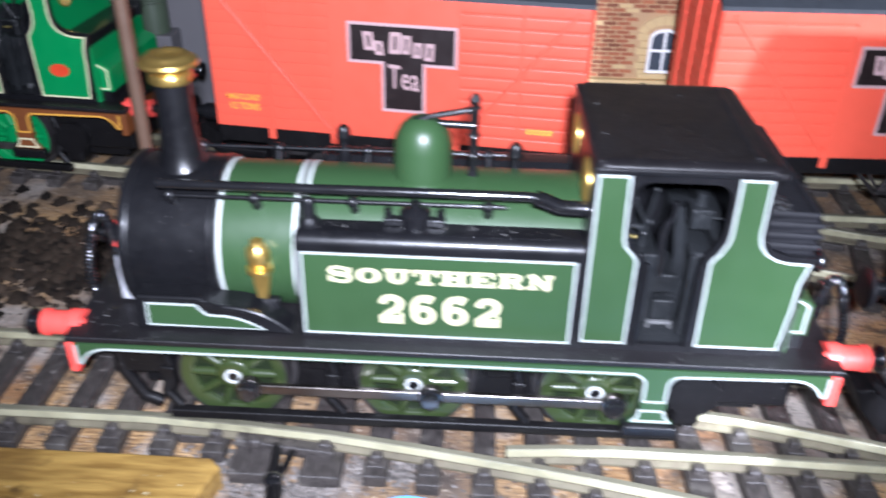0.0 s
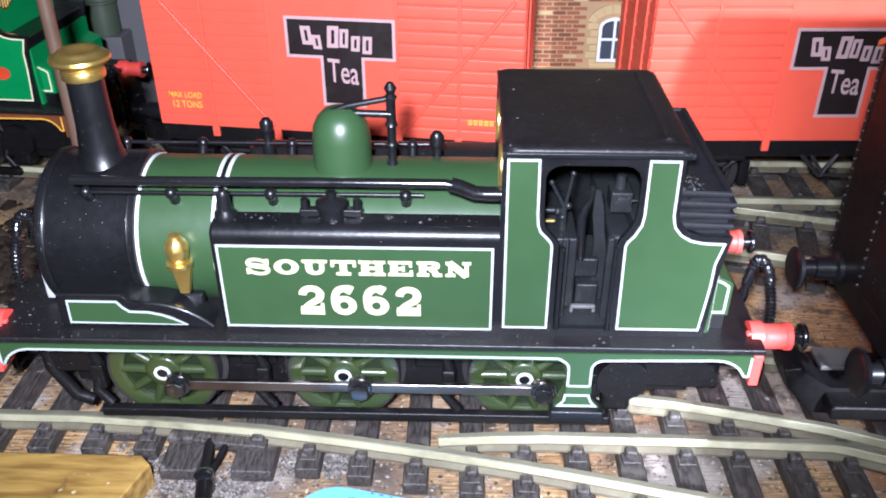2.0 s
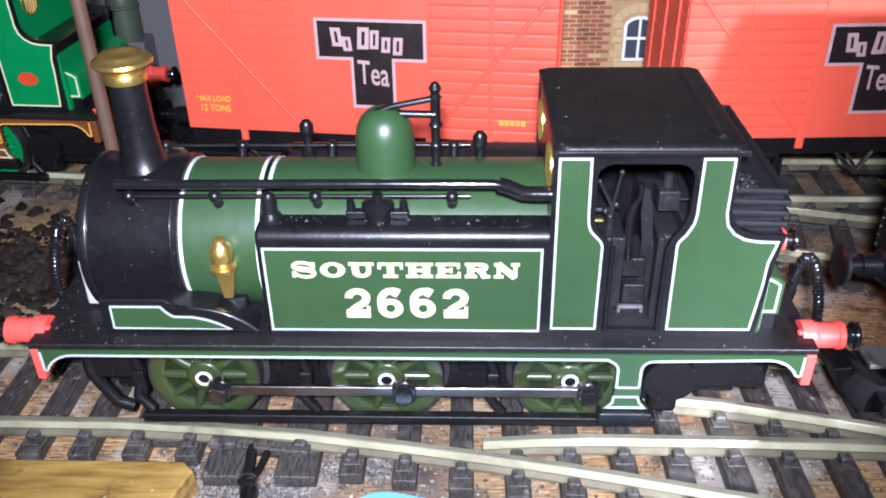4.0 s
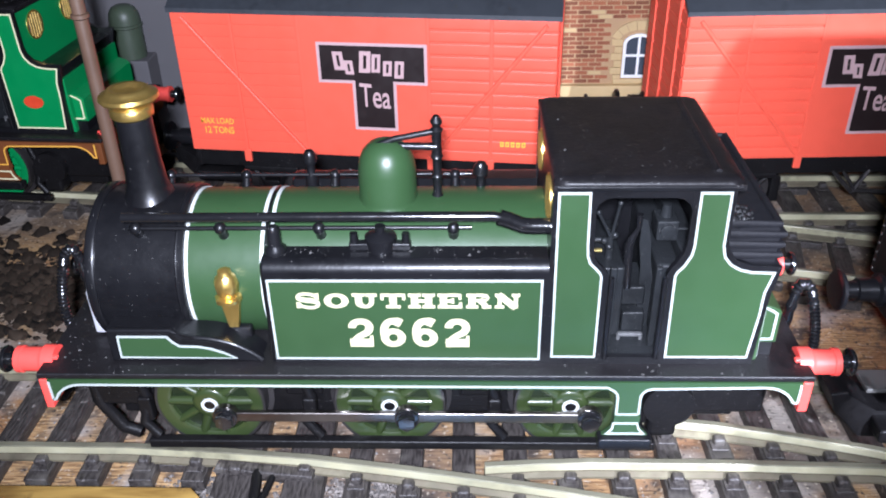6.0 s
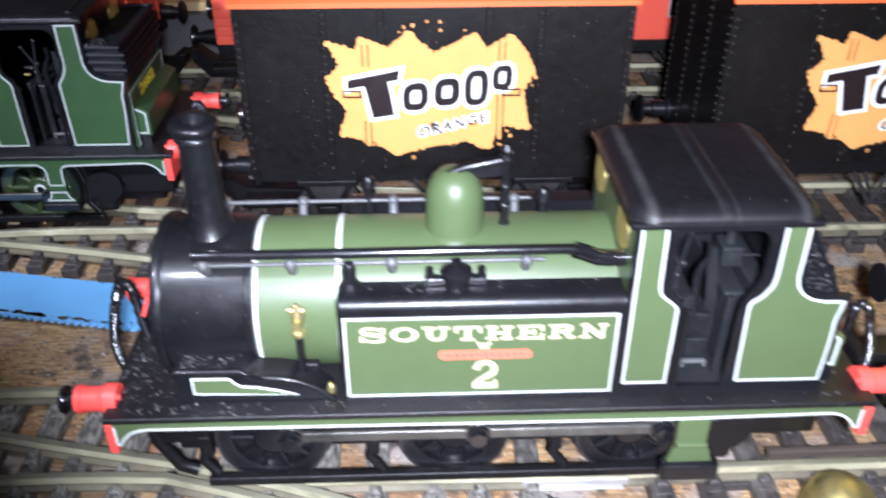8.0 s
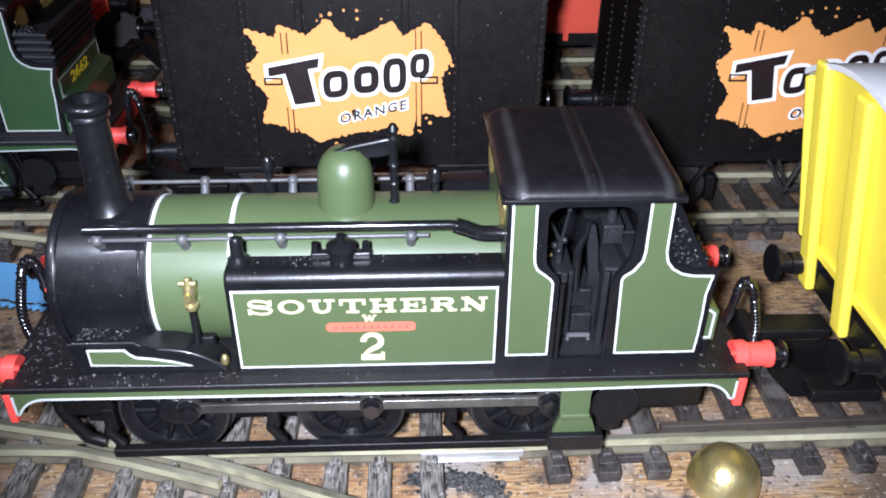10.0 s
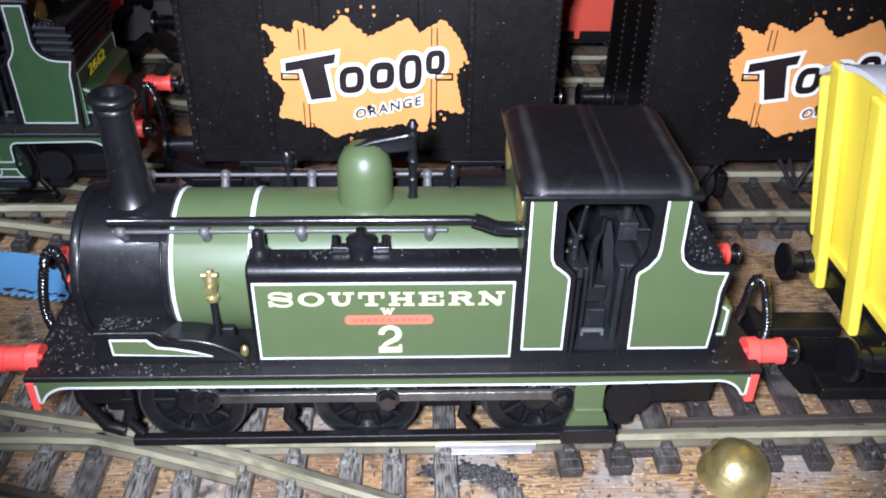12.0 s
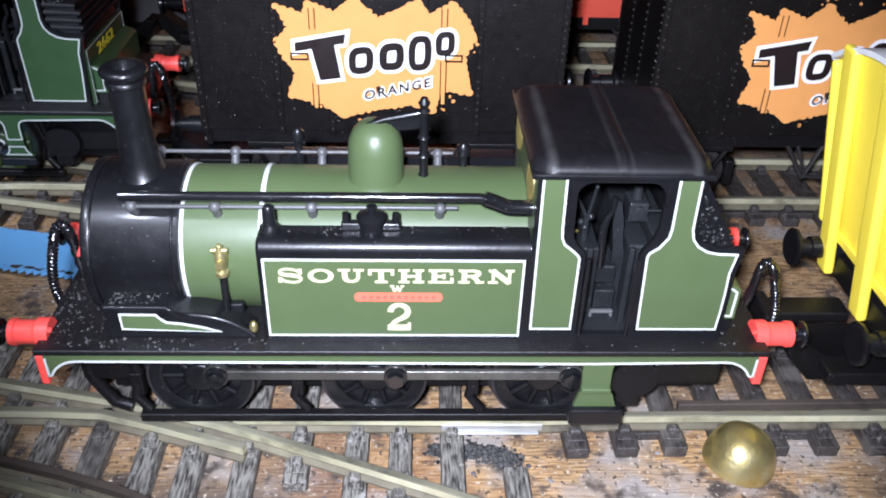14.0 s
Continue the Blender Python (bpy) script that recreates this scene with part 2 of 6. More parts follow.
RUBBLE = material("dark_earth_rubble", (0.016, 0.011, 0.0075), 0.85, vary=0.5, bump=0.8, grain=500, spec=0.2)
SOOTGRAIN = material("soot_and_dust_grains", (0.03, 0.029, 0.028), 0.75, vary=0.5, bump=0.6, grain=500, spec=0.2)
island_tint(SOOTGRAIN, 0.2, 2.6)
GREYGRIT = material("brown_grey_grit", (0.085, 0.074, 0.066), 0.7, vary=0.5, bump=0.8, grain=450)
island_tint(GREYGRIT, 0.3, 2.2)
island_tint(RUST, 0.3, 2.2)
island_tint(RUBBLE, 0.3, 2.4)
island_tint(BALLAST, 0.3, 1.5)
WHITEWALL = material("room_plaster", (0.4, 0.39, 0.38), 0.9, vary=0.05, bump=0.1, grain=20)
PLY = wood("stained_baseboard", (0.17, 0.092, 0.042), (0.47, 0.295, 0.14), 9.0, 0.6,
           [((0.22, 0.1, 0.045), 0.52, 0.7, 38.0), ((0.1, 0.078, 0.064), 0.48, 0.66, 27.0), ((0.3, 0.26, 0.225), 0.52, 0.66, 95.0), ((0.06, 0.046, 0.038), 0.54, 0.66, 230.0), ((0.5, 0.43, 0.34), 0.6, 0.7, 1500.0), ((0.045, 0.034, 0.028), 0.58, 0.68, 1100.0)], scale=5.0)
SLEEPER = wood("weathered_grey_sleeper", (0.026, 0.0235, 0.02), (0.24, 0.225, 0.195), 7.0, 0.55, [((0.04, 0.035, 0.032), 0.52, 0.66, 110.0), ((0.3, 0.285, 0.26), 0.62, 0.7, 420.0)], across=True, scale=7.0, random_shift=True, relief=0.9)
DARKSLEEPER = wood("dark_moulded_sleeper", (0.02, 0.0165, 0.0155), (0.06, 0.052, 0.048), 5.0, 0.5, [((0.1, 0.09, 0.08), 0.58, 0.7, 160.0), ((0.2, 0.18, 0.165), 0.66, 0.73, 500.0)], across=True, scale=9.0, random_shift=True, relief=0.5)
# rail top darker than its sides: the fall of light painted in
RAILTOP = material("dull_shaded_rail_top", (0.16, 0.15, 0.105), 0.42, metal=0.35, vary=0.6, bump=0.4, grain=380, second=(0.3, 0.285, 0.2))
DULLPLATE = material("dull_grey_plate", (0.06, 0.058, 0.055), 0.5, vary=0.3, bump=0.2)
TINNED = material("bright_tinned_metal", (0.42, 0.415, 0.39), 0.4, metal=0.5, vary=0.3, bump=0.3, grain=300)
PLANK = wood("varnished_plank", (0.2, 0.11, 0.028), (0.36, 0.22, 0.06), 6.0, 0.42, [((0.12, 0.06, 0.02), 0.5, 0.7, 60.0), ((0.06, 0.03, 0.012), 0.64, 0.7, 150.0), ((0.5, 0.42, 0.25), 0.68, 0.74, 700.0)], scale=2.0)


def brick_material():
    m = material("printed_brick", (0.28, 0.09, 0.042), 0.75, vary=0.2, bump=0.2, grain=500)
    nt = m.node_tree
    bsdf = nt.nodes["Principled BSDF"]
    src = bsdf.inputs["Base Color"].links[0].from_socket
    info = nt.nodes.new("ShaderNodeObjectInfo")
    hue = nt.nodes.new("ShaderNodeHueSaturation")
    r = nt.nodes.new("ShaderNodeMapRange")
    r.inputs[3].default_value, r.inputs[4].default_value = 0.65, 1.45
    nt.links.new(info.outputs["Random"], r.inputs[0])
    nt.links.new(r.outputs[0], hue.inputs["Value"])
    nt.links.new(src, hue.inputs["Color"])
    nt.links.new(hue.outputs["Color"], bsdf.inputs["Base Color"])
    return m


BRICK = brick_material()


# ---- builders (all in millimetres) ----
def thing(name, label, category, m, group="", kind=""):
    ob = new(name)
    ob.empty_display_size = 0.005
    ob.matrix_basis = m
    return tagged(ob, label, category, group, kind)


def at(x, y, z=0.0, yaw=0.0):
    return pose(x * MM, y * MM, z * MM, 0, 0, yaw)


def mesh_of(name, bm, mat, sharp=50.0):
    """Links no object: turns a bmesh into a mesh in metres, smooth over soft edges, each corner normal led by the larger faces."""
    bmesh.ops.remove_doubles(bm, verts=bm.verts, dist=1e-4)
    bmesh.ops.recalc_face_normals(bm, faces=bm.faces)
    limit = math.cos(radians(sharp))
    for f in bm.faces:
        f.smooth = True
    normals = []
    if len(bm.verts) < 20000:
        area = {f: f.calc_area() for f in bm.faces}
        for f in bm.faces:
            for loop in f.loops:
                n = Vector((0, 0, 0))
                for g in loop.vert.link_faces:
                    if g.normal.dot(f.normal) > limit:
                        n += g.normal * area[g]
                normals.append(n.normalized() if n.length > 1e-12 else f.normal.copy())
    bmesh.ops.scale(bm, vec=(MM, MM, MM), verts=bm.verts)
    me = bpy.data.meshes.new(name)
    bm.to_mesh(me)
    bm.free()
    if normals:
        me.normals_split_custom_set(normals)
    me.materials.append(mat)
    return me


def part(name, bm, mat, parent, label="", loc=(0, 0, 0), sharp=50.0):
    ob = new(name, mesh_of(name, bm, mat, sharp))
    ob.parent = parent
    ob.location = [v * MM for v in loc]
    return tagged(ob, label)


def shared(name, me, parent, m):
    ob = new(name, me)
    ob.parent = parent
    ob.matrix_basis = m
    return ob


def box(bm, x0, x1, y0, y1, z0, z1, bevel=0.0, seg=2):
    r = bmesh.ops.create_cube(bm, size=1.0)
    vs = r["verts"]
    bmesh.ops.scale(bm, vec=(x1 - x0, y1 - y0, z1 - z0), verts=vs)
    bmesh.ops.translate(bm, vec=((x0 + x1) / 2, (y0 + y1) / 2, (z0 + z1) / 2), verts=vs)
    if bevel:
        es = list({e for v in vs for e in v.link_edges})
        bmesh.ops.bevel(bm, geom=es, offset=bevel, segments=seg, profile=0.5, affect="EDGES")
    return bm


def cyl(bm, a, b, r0, r1=None, seg=16, caps=True):
    a, b = Vector(a), Vector(b)
    d = b - a
    m = Matrix.Translation((a + b) / 2) @ d.to_track_quat("Z", "Y").to_matrix().to_4x4()
    bmesh.ops.create_cone(bm, cap_ends=caps, segments=seg, radius1=r0, radius2=r0 if r1 is None else r1, depth=d.length, matrix=m)
    return bm


def ball(bm, c, r, seg=12, sx=1.0, sy=1.0, sz=1.0):
    m = Matrix.Translation(c) @ Matrix.Diagonal((sx, sy, sz, 1))
    bmesh.ops.create_uvsphere(bm, u_segments=seg, v_segments=max(6, seg * 2 // 3), radius=r, matrix=m)
    return bm


def lathe(bm, profile, origin=(0, 0, 0), seg=28, axis="z"):
    """Turns rows of (radius, height) round an axis; the ends are closed."""
    rings = []
    for r, h in profile:
        ring = []
        for k in range(seg):
            a = 2 * math.pi * k / seg
            c, s = r * math.cos(a), r * math.sin(a)
            p = {"z": (c, s, h), "x": (h, c, s), "y": (c, h, s)}[axis]
            ring.append(bm.verts.new([o + q for o, q in zip(origin, p)]))
        rings.append(ring)
    for lo, hi in zip(rings, rings[1:]):
        for k in range(seg):
            bm.faces.new((lo[k], lo[(k + 1) % seg], hi[(k + 1) % seg], hi[k]))
    for ring in (rings[0], rings[-1]):
        bm.faces.new(ring)
    return bm


def prism(bm, pts, y0, y1, bevel=0.0):
    """A plate with an outline in x and z, from y0 to y1."""
    a = [bm.verts.new((x, y0, z)) for x, z in pts]
    b = [bm.verts.new((x, y1, z)) for x, z in pts]
    bm.faces.new(a)
    bm.faces.new(b[::-1])
    n = len(pts)
    for k in range(n):
        bm.faces.new((a[k], b[k], b[(k + 1) % n], a[(k + 1) % n]))
    if bevel:
        es = [e for v in a for e in v.link_edges if e.other_vert(v) in a]
        bmesh.ops.bevel(bm, geom=list(set(es)), offset=bevel, segments=2, profile=0.5, affect="EDGES")
    return bm


def inset(pts, d):
    """The closed outline moved inwards by d (counter-clockwise or not)."""
    n = len(pts)
    area = sum(pts[k][0] * pts[(k + 1) % n][1] - pts[(k + 1) % n][0] * pts[k][1] for k in range(n))
    sign = 1 if area > 0 else -1
    out = []
    for k in range(n):
        p, q, r = Vector(pts[k - 1]), Vector(pts[k]), Vector(pts[(k + 1) % n])
        u, v = (q - p).normalized(), (r - q).normalized()
        nu, nv = Vector((-u.y, u.x)) * sign, Vector((-v.y, v.x)) * sign
        w = nu + nv
        w = w / max(0.35, w.dot(w) / 2) if w.length > 1e-6 else nu
        out.append(tuple(q + w * d))
    return out


def ring(bm, pts, width, y0, y1):
    """A closed ribbon that follows an outline in x and z."""
    inner = inset(pts, width)
    n = len(pts)
    rows = [[bm.verts.new((x, y, z)) for x, z in some] for y in (y0, y1) for some in (pts, inner)]
    for k in range(n):
        j = (k + 1) % n
        bm.faces.new((rows[0][k], rows[0][j], rows[1][j], rows[1][k]))
        bm.faces.new((rows[2][k], rows[3][k], rows[3][j], rows[2][j]))
        bm.faces.new((rows[0][k], rows[2][k], rows[2][j], rows[0][j]))
        bm.faces.new((rows[1][k], rows[1][j], rows[3][j], rows[3][k]))
    return bm


def tube(bm, pts, r, seg=8, waves=0.0, pitch=0.5):
    """A round bar or hose along points; waves: the depth of its coils."""
    pts = [Vector(p) for p in pts]
    rings = []
    run = 0.0
    for k, p in enumerate(pts):
        d = (pts[min(k + 1, len(pts) - 1)] - pts[max(k - 1, 0)]).normalized()
        side = d.orthogonal().normalized() if not rings else (last - d * last.dot(d)).normalized()
        last = side
        other = d.cross(side)
        run += (p - pts[k - 1]).length if k else 0
        rr = r + (waves * math.sin(2 * math.pi * run / pitch) if waves else 0)
        rings.append([bm.verts.new(p + rr * (math.cos(2 * math.pi * q / seg) * side + math.sin(2 * math.pi * q / seg) * other)) for q in range(seg)])
    for lo, hi in zip(rings, rings[1:]):
        for q in range(seg):
            bm.faces.new((lo[q], lo[(q + 1) % seg], hi[(q + 1) % seg], hi[q]))
    bm.faces.new(rings[0])
    bm.faces.new(rings[-1][::-1])
    return bm


def arc(cx, cz, r, a0, a1, n):
    return [(cx + r * math.cos(radians(a0 + (a1 - a0) * k / n)), cz + r * math.sin(radians(a0 + (a1 - a0) * k / n))) for k in range(n + 1)]


def bezier(p, q, r, s, n=16):
    p, q, r, s = (Vector(v) for v in (p, q, r, s))
    out = []
    for k in range(n + 1):
        t = k / n
        out.append((1 - t) ** 3 * p + 3 * t * (1 - t) ** 2 * q + 3 * t * t * (1 - t) * r + t ** 3 * s)
    return out


def words(text, height, width, x, y, z, heavy=0.0, lean=0.0, depth=0.06, spread=1.0):
    """Letters standing in the x-z plane at y, their lower left corner at (x, z), as a bmesh."""
    cu = bpy.data.curves.new("letters", "FONT")
    cu.body, cu.size, cu.offset, cu.space_character = text, 1.0, heavy, spread
    cu.resolution_u = 4
    ob = bpy.data.objects.new("letters", cu)
    me = bpy.data.meshes.new_from_object(ob)
    bm = bmesh.new()
    bm.from_mesh(me)
    bpy.data.objects.remove(ob)
    bpy.data.curves.remove(cu)
    bpy.data.meshes.remove(me)
    xs, zs = [v.co.x for v in bm.verts], [v.co.y for v in bm.verts]
    sx, sz = width / (max(xs) - min(xs)), height / (max(zs) - min(zs))
    x0, z0 = min(xs), min(zs)
    for v in bm.verts:
        px, pz = (v.co.x - x0) * sx, (v.co.y - z0) * sz
        v.co = (x + px, y, z + pz + px * math.tan(radians(lean)))
    r = bmesh.ops.extrude_face_region(bm, geom=bm.faces[:])
    bmesh.ops.translate(bm, vec=(0, -depth, 0), verts=[g for g in r["geom"] if isinstance(g, bmesh.types.BMVert)])
    return bm


# ---- tank locomotive ----
def wheel_mesh(paint, ring_mat, parent, x, side, spokes=10, r=7.6):
    """One spoked driving wheel under its engine; side -1 is the near side."""
    y = side * 9.4
    bm = bmesh.new()
    outer = lathe(bm, [(r - 2.2, y - side * 1.5), (r - 2.2, y - side * 0.3), (r - 1.7, y), (r - 0.42, y + side * 0.05), (r - 0.42, y - side * 1.5)], (0, 0, 0), 36, "y")
    hub = bmesh.new()
    lathe(hub, [(2.5, y - side * 1.6), (2.5, y - side * 0.05), (2.2, y + side * 0.2), (1.6, y + side * 0.35)], (0, 0, 0), 20, "y")
    w = part("wheel", outer, paint, parent, loc=(x, 0, r))
    part("hub", hub, paint, w)
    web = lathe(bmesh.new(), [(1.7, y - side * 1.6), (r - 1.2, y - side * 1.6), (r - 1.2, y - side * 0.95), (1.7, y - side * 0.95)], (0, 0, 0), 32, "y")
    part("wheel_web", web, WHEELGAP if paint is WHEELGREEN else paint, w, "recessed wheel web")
    me = mesh_of("spoke", cyl(bmesh.new(), (0, y - side * 0.6, 1.5), (0, y - side * 0.6, r - 1.6), 0.75, 0.6, 8) if paint is not BLACK else cyl(bmesh.new(), (0, y - side * 0.6, 1.5), (0, y - side * 0.6, r - 1.6), 0.5, 0.4, 8), paint)
    for k in range(spokes):
        shared("spoke", me, w, pose(0, 0, 0, 0, 360 * (k + 0.5) / spokes, 0))
    bm = lathe(bmesh.new(), [(r - 0.45, y - side * 1.9), (r - 0.45, y + side * 0.1), (r - 0.1, y + side * 0.1), (r, y - side * 0.1), (r, y - side * 1.9), (r + 0.7, y - side * 2.1), (r + 0.7, y - side * 2.5), (r - 0.45, y - side * 2.5)], (0, 0, 0), 40, "y")
    part("tyre", bm, DARKSTEEL, w, "dark steel tyre")
    if ring_mat:
        bm = lathe(bmesh.new(), [(0.75, y + side * 0.3), (0.75, y + side * 0.5), (1.15, y + side * 0.5), (1.15, y + side * 0.3)], (0, 0, 0), 20, "y")
        part("axle_ring", bm, ring_mat, w, "white ring round the axle end")
        bm = lathe(bmesh.new(), [(0.74, y), (0.74, y + side * 0.42)], (0, 0, 0), 16, "y")
        part("axle_end", bm, BLACK, w, "black axle end")
    return w


def buffer_part(parent, x, way, y, z, shank, head):
    bm = bmesh.new()
    lathe(bm, [(1.9, -way * 1.0), (1.95, way * 0.6), (1.7, way * 0.75), (1.6, way * 1.3), (1.6, way * 3.4), (1.78, way * 3.5), (1.78, way * 4.2), (1.4, way * 4.2)], (0, 0, 0), 20, "x")
    box(bm, min(-way * 1.6, way * 0.2), max(-way * 1.6, way * 0.2), -1.4, -0.7, 0.9, 1.4, 0.15)
    b = part("buffer", bm, shank, parent, loc=(x, y, z))
    bm = bmesh.new()
    lathe(bm, [(0.9, way * 4.0), (0.9, way * 5.4), (1.7, way * 5.5), (1.8, way * 5.75), (1.65, way * 6.05), (0.9, way * 6.2)], (0, 0, 0), 20, "x")
    part("buffer_head", bm, head, b, "black buffer head")
    return b


def hose(parent, x, way, y, ztop, z0, root):
    """A brake hose: a standing pipe that arches over and hangs outwards."""
    pts = bezier((root, y, z0 - 1.0), (x, y, z0 - 1.0), (x, y, ztop - 3.0), (x + way * 0.3, y, ztop - 1.4), 12)
    pts += bezier(pts[-1], (x + way * 0.6, y, ztop + 0.8), (x + way * 1.9, y - 0.3, ztop + 0.7), (x + way * 2.6, y - 0.6, ztop - 2.6), 24)[1:]
    pts += bezier(pts[-1], (x + way * 3.4, y - 0.9, ztop - 5.6), (x + way * 4.4, y - 1.3, ztop - 9.0), (x + way * 3.0, y - 1.6, ztop - 12.6), 50)[1:]
    part("brake_hose", tube(bmesh.new(), pts, 0.7, 8, 0.11, 0.6), GLOSS, parent, "coiled black brake hose")


def hook_coupling(parent, x, way, wide=False):
    bm = bmesh.new()
    if wide:
        o = [(x + way * a, z) for a, z in ((10.4, 9.6), (8.2, 10.0), (4.0, 6.6), (-7.0, 6.8), (-7.0, 2.2), (5.4, 2.2), (9.4, 6.6))]
        prism(bm, o, -2.8, 3.0, 0.3)
        box(bm, min(x - way * 6, x + way * 4.4), max(x - way * 6, x + way * 4.4), -6.0, 6.0, 4.0, 6.2, 0.4)
    else:
        box(bm, min(x, x + way * 5.0), max(x, x + way * 5.0), -1.8, 1.8, 4.0, 5.0, 0.3)
        box(bm, min(x + way * 4.4, x + way * 5.4), max(x + way * 4.4, x + way * 5.4), -4.4, 4.4, 3.2, 6.6, 0.3)
    tube(bm, [(x + way * 3.2, 0.6, 5.2), (x + way * 5.2, 0.6, 6.9), (x + way * 7.6, 0.6, 7.2), (x + way * 8.4, 0.6, 5.6)], 0.5, 6)
    part("hook_coupling", bm, MATT, parent, "black plastic hook coupling")


def rounded_panel(kind, low=18.6, tail=0.0, slim=0.0):
    """Outlines of the painted panels of the cab side, in x and z; slim narrows the upper part."""
    if kind == "front":
        return [(20.7, low), (26.2, low), (26.2, 30.4), (26.0 - slim * 0.3, 31.0), (25.4 - slim * 0.6, 31.7), (24.75 - slim * 0.9, 32.4), (24.45 - slim, 33.3), (24.35 - slim, 34.6), (24.2 - slim, 41.5), (20.5, 41.5)]
    return [(34.6 + tail * 0.3, low), (44.7 + tail, low), (45.0 + tail * 0.8, 22.0), (45.25 + tail * 0.5, 25.2), (45.3 + tail * 0.3, 28.2), (46.0, 31.1), (43.4, 31.2), (42.0, 31.5), (40.8, 32.2), (40.0, 33.2), (39.65, 34.6), (39.55, 41.5),
            (36.0 + slim, 41.5), (36.1 + slim, 34.6), (35.95 + slim, 33.4), (35.3 + slim * 0.6, 32.0), (34.65, 31.2), (34.4, 30.6)]


def cab_roof(e, P):
    """A thin roof sheet with softly rounded shoulders all round, and on some engines a rib across the middle."""
    (xa, xb), (ya, yb), (long, deep), crown = P["roofx"], P["roofy"], P["shoulder"], P["crown"]
    rise = [k / 7 for k in range(8)]
    xs = [xa + long * (1 - math.cos(math.pi / 2 * u)) for u in rise] + [26.0, 28.4] + [29.1 + 0.2 * k for k in range(11)] + [31.8, 34.0] + [xb - long * (1 - math.cos(math.pi / 2 * u)) for u in rise[::-1]]
    ys = [ya + long * (1 - math.cos(math.pi / 2 * u)) for u in rise] + [-6.0, -2.0, 2.0, 5.0] + [yb - long * (1 - math.cos(math.pi / 2 * u)) for u in rise[::-1]]

    def fall(v, a, b):
        return max(0.0, (a + long - v) / long, (v - (b - long)) / long)

    bm = bmesh.new()
    grids = []
    for thick in (0.0, 0.7):
        rows = []
        for x in xs:
            row = []
            for y in ys:
                q = min(1.0, math.hypot(fall(x, xa, xb), fall(y, ya, yb)))
                z = crown - deep * (1 - math.sqrt(1 - q * q)) - thick
                if not thick and P["rib"] and abs(x - 30.1) < 0.8:
                    z += P["rib"] * 0.5 * (1 + math.cos(math.pi * (x - 30.1) / 0.8)) * (1 - q)
                row.append(bm.verts.new((x, y, z)))
            rows.append(row)
        grids.append(rows)
        for lo, hi in zip(rows, rows[1:]):
            for k in range(len(ys) - 1):
                bm.faces.new((lo[k], lo[k + 1], hi[k + 1], hi[k]))
    up, dn = grids
    for k in range(len(ys) - 1):
        for r in (0, -1):
            bm.faces.new((up[r][k], up[r][k + 1], dn[r][k + 1], dn[r][k]))
    for k in range(len(xs) - 1):
        for c in (0, -1):
            bm.faces.new((up[k][c], up[k + 1][c], dn[k + 1][c], dn[k][c]))
    roof = part("cab_roof", bm, P["roofmat"], e, sharp=60.0)
    part("gutter", box(bmesh.new(), xa + 0.3, xb - 0.3, ya - 0.12, ya + 0.5, crown - deep - 0.75, crown - deep - 0.1, 0.15), BLACK, roof, "dark rim along the roof edge")
    if not P["rib"]:
        for x in (xb - 2.6,):
            part("roof_bead", tube(bmesh.new(), [(x, ya + 2.2, crown - 0.12), (x, yb - 2.2, crown - 0.12)], 0.42, 10), P["roofmat"], roof, "low bead across the roof")


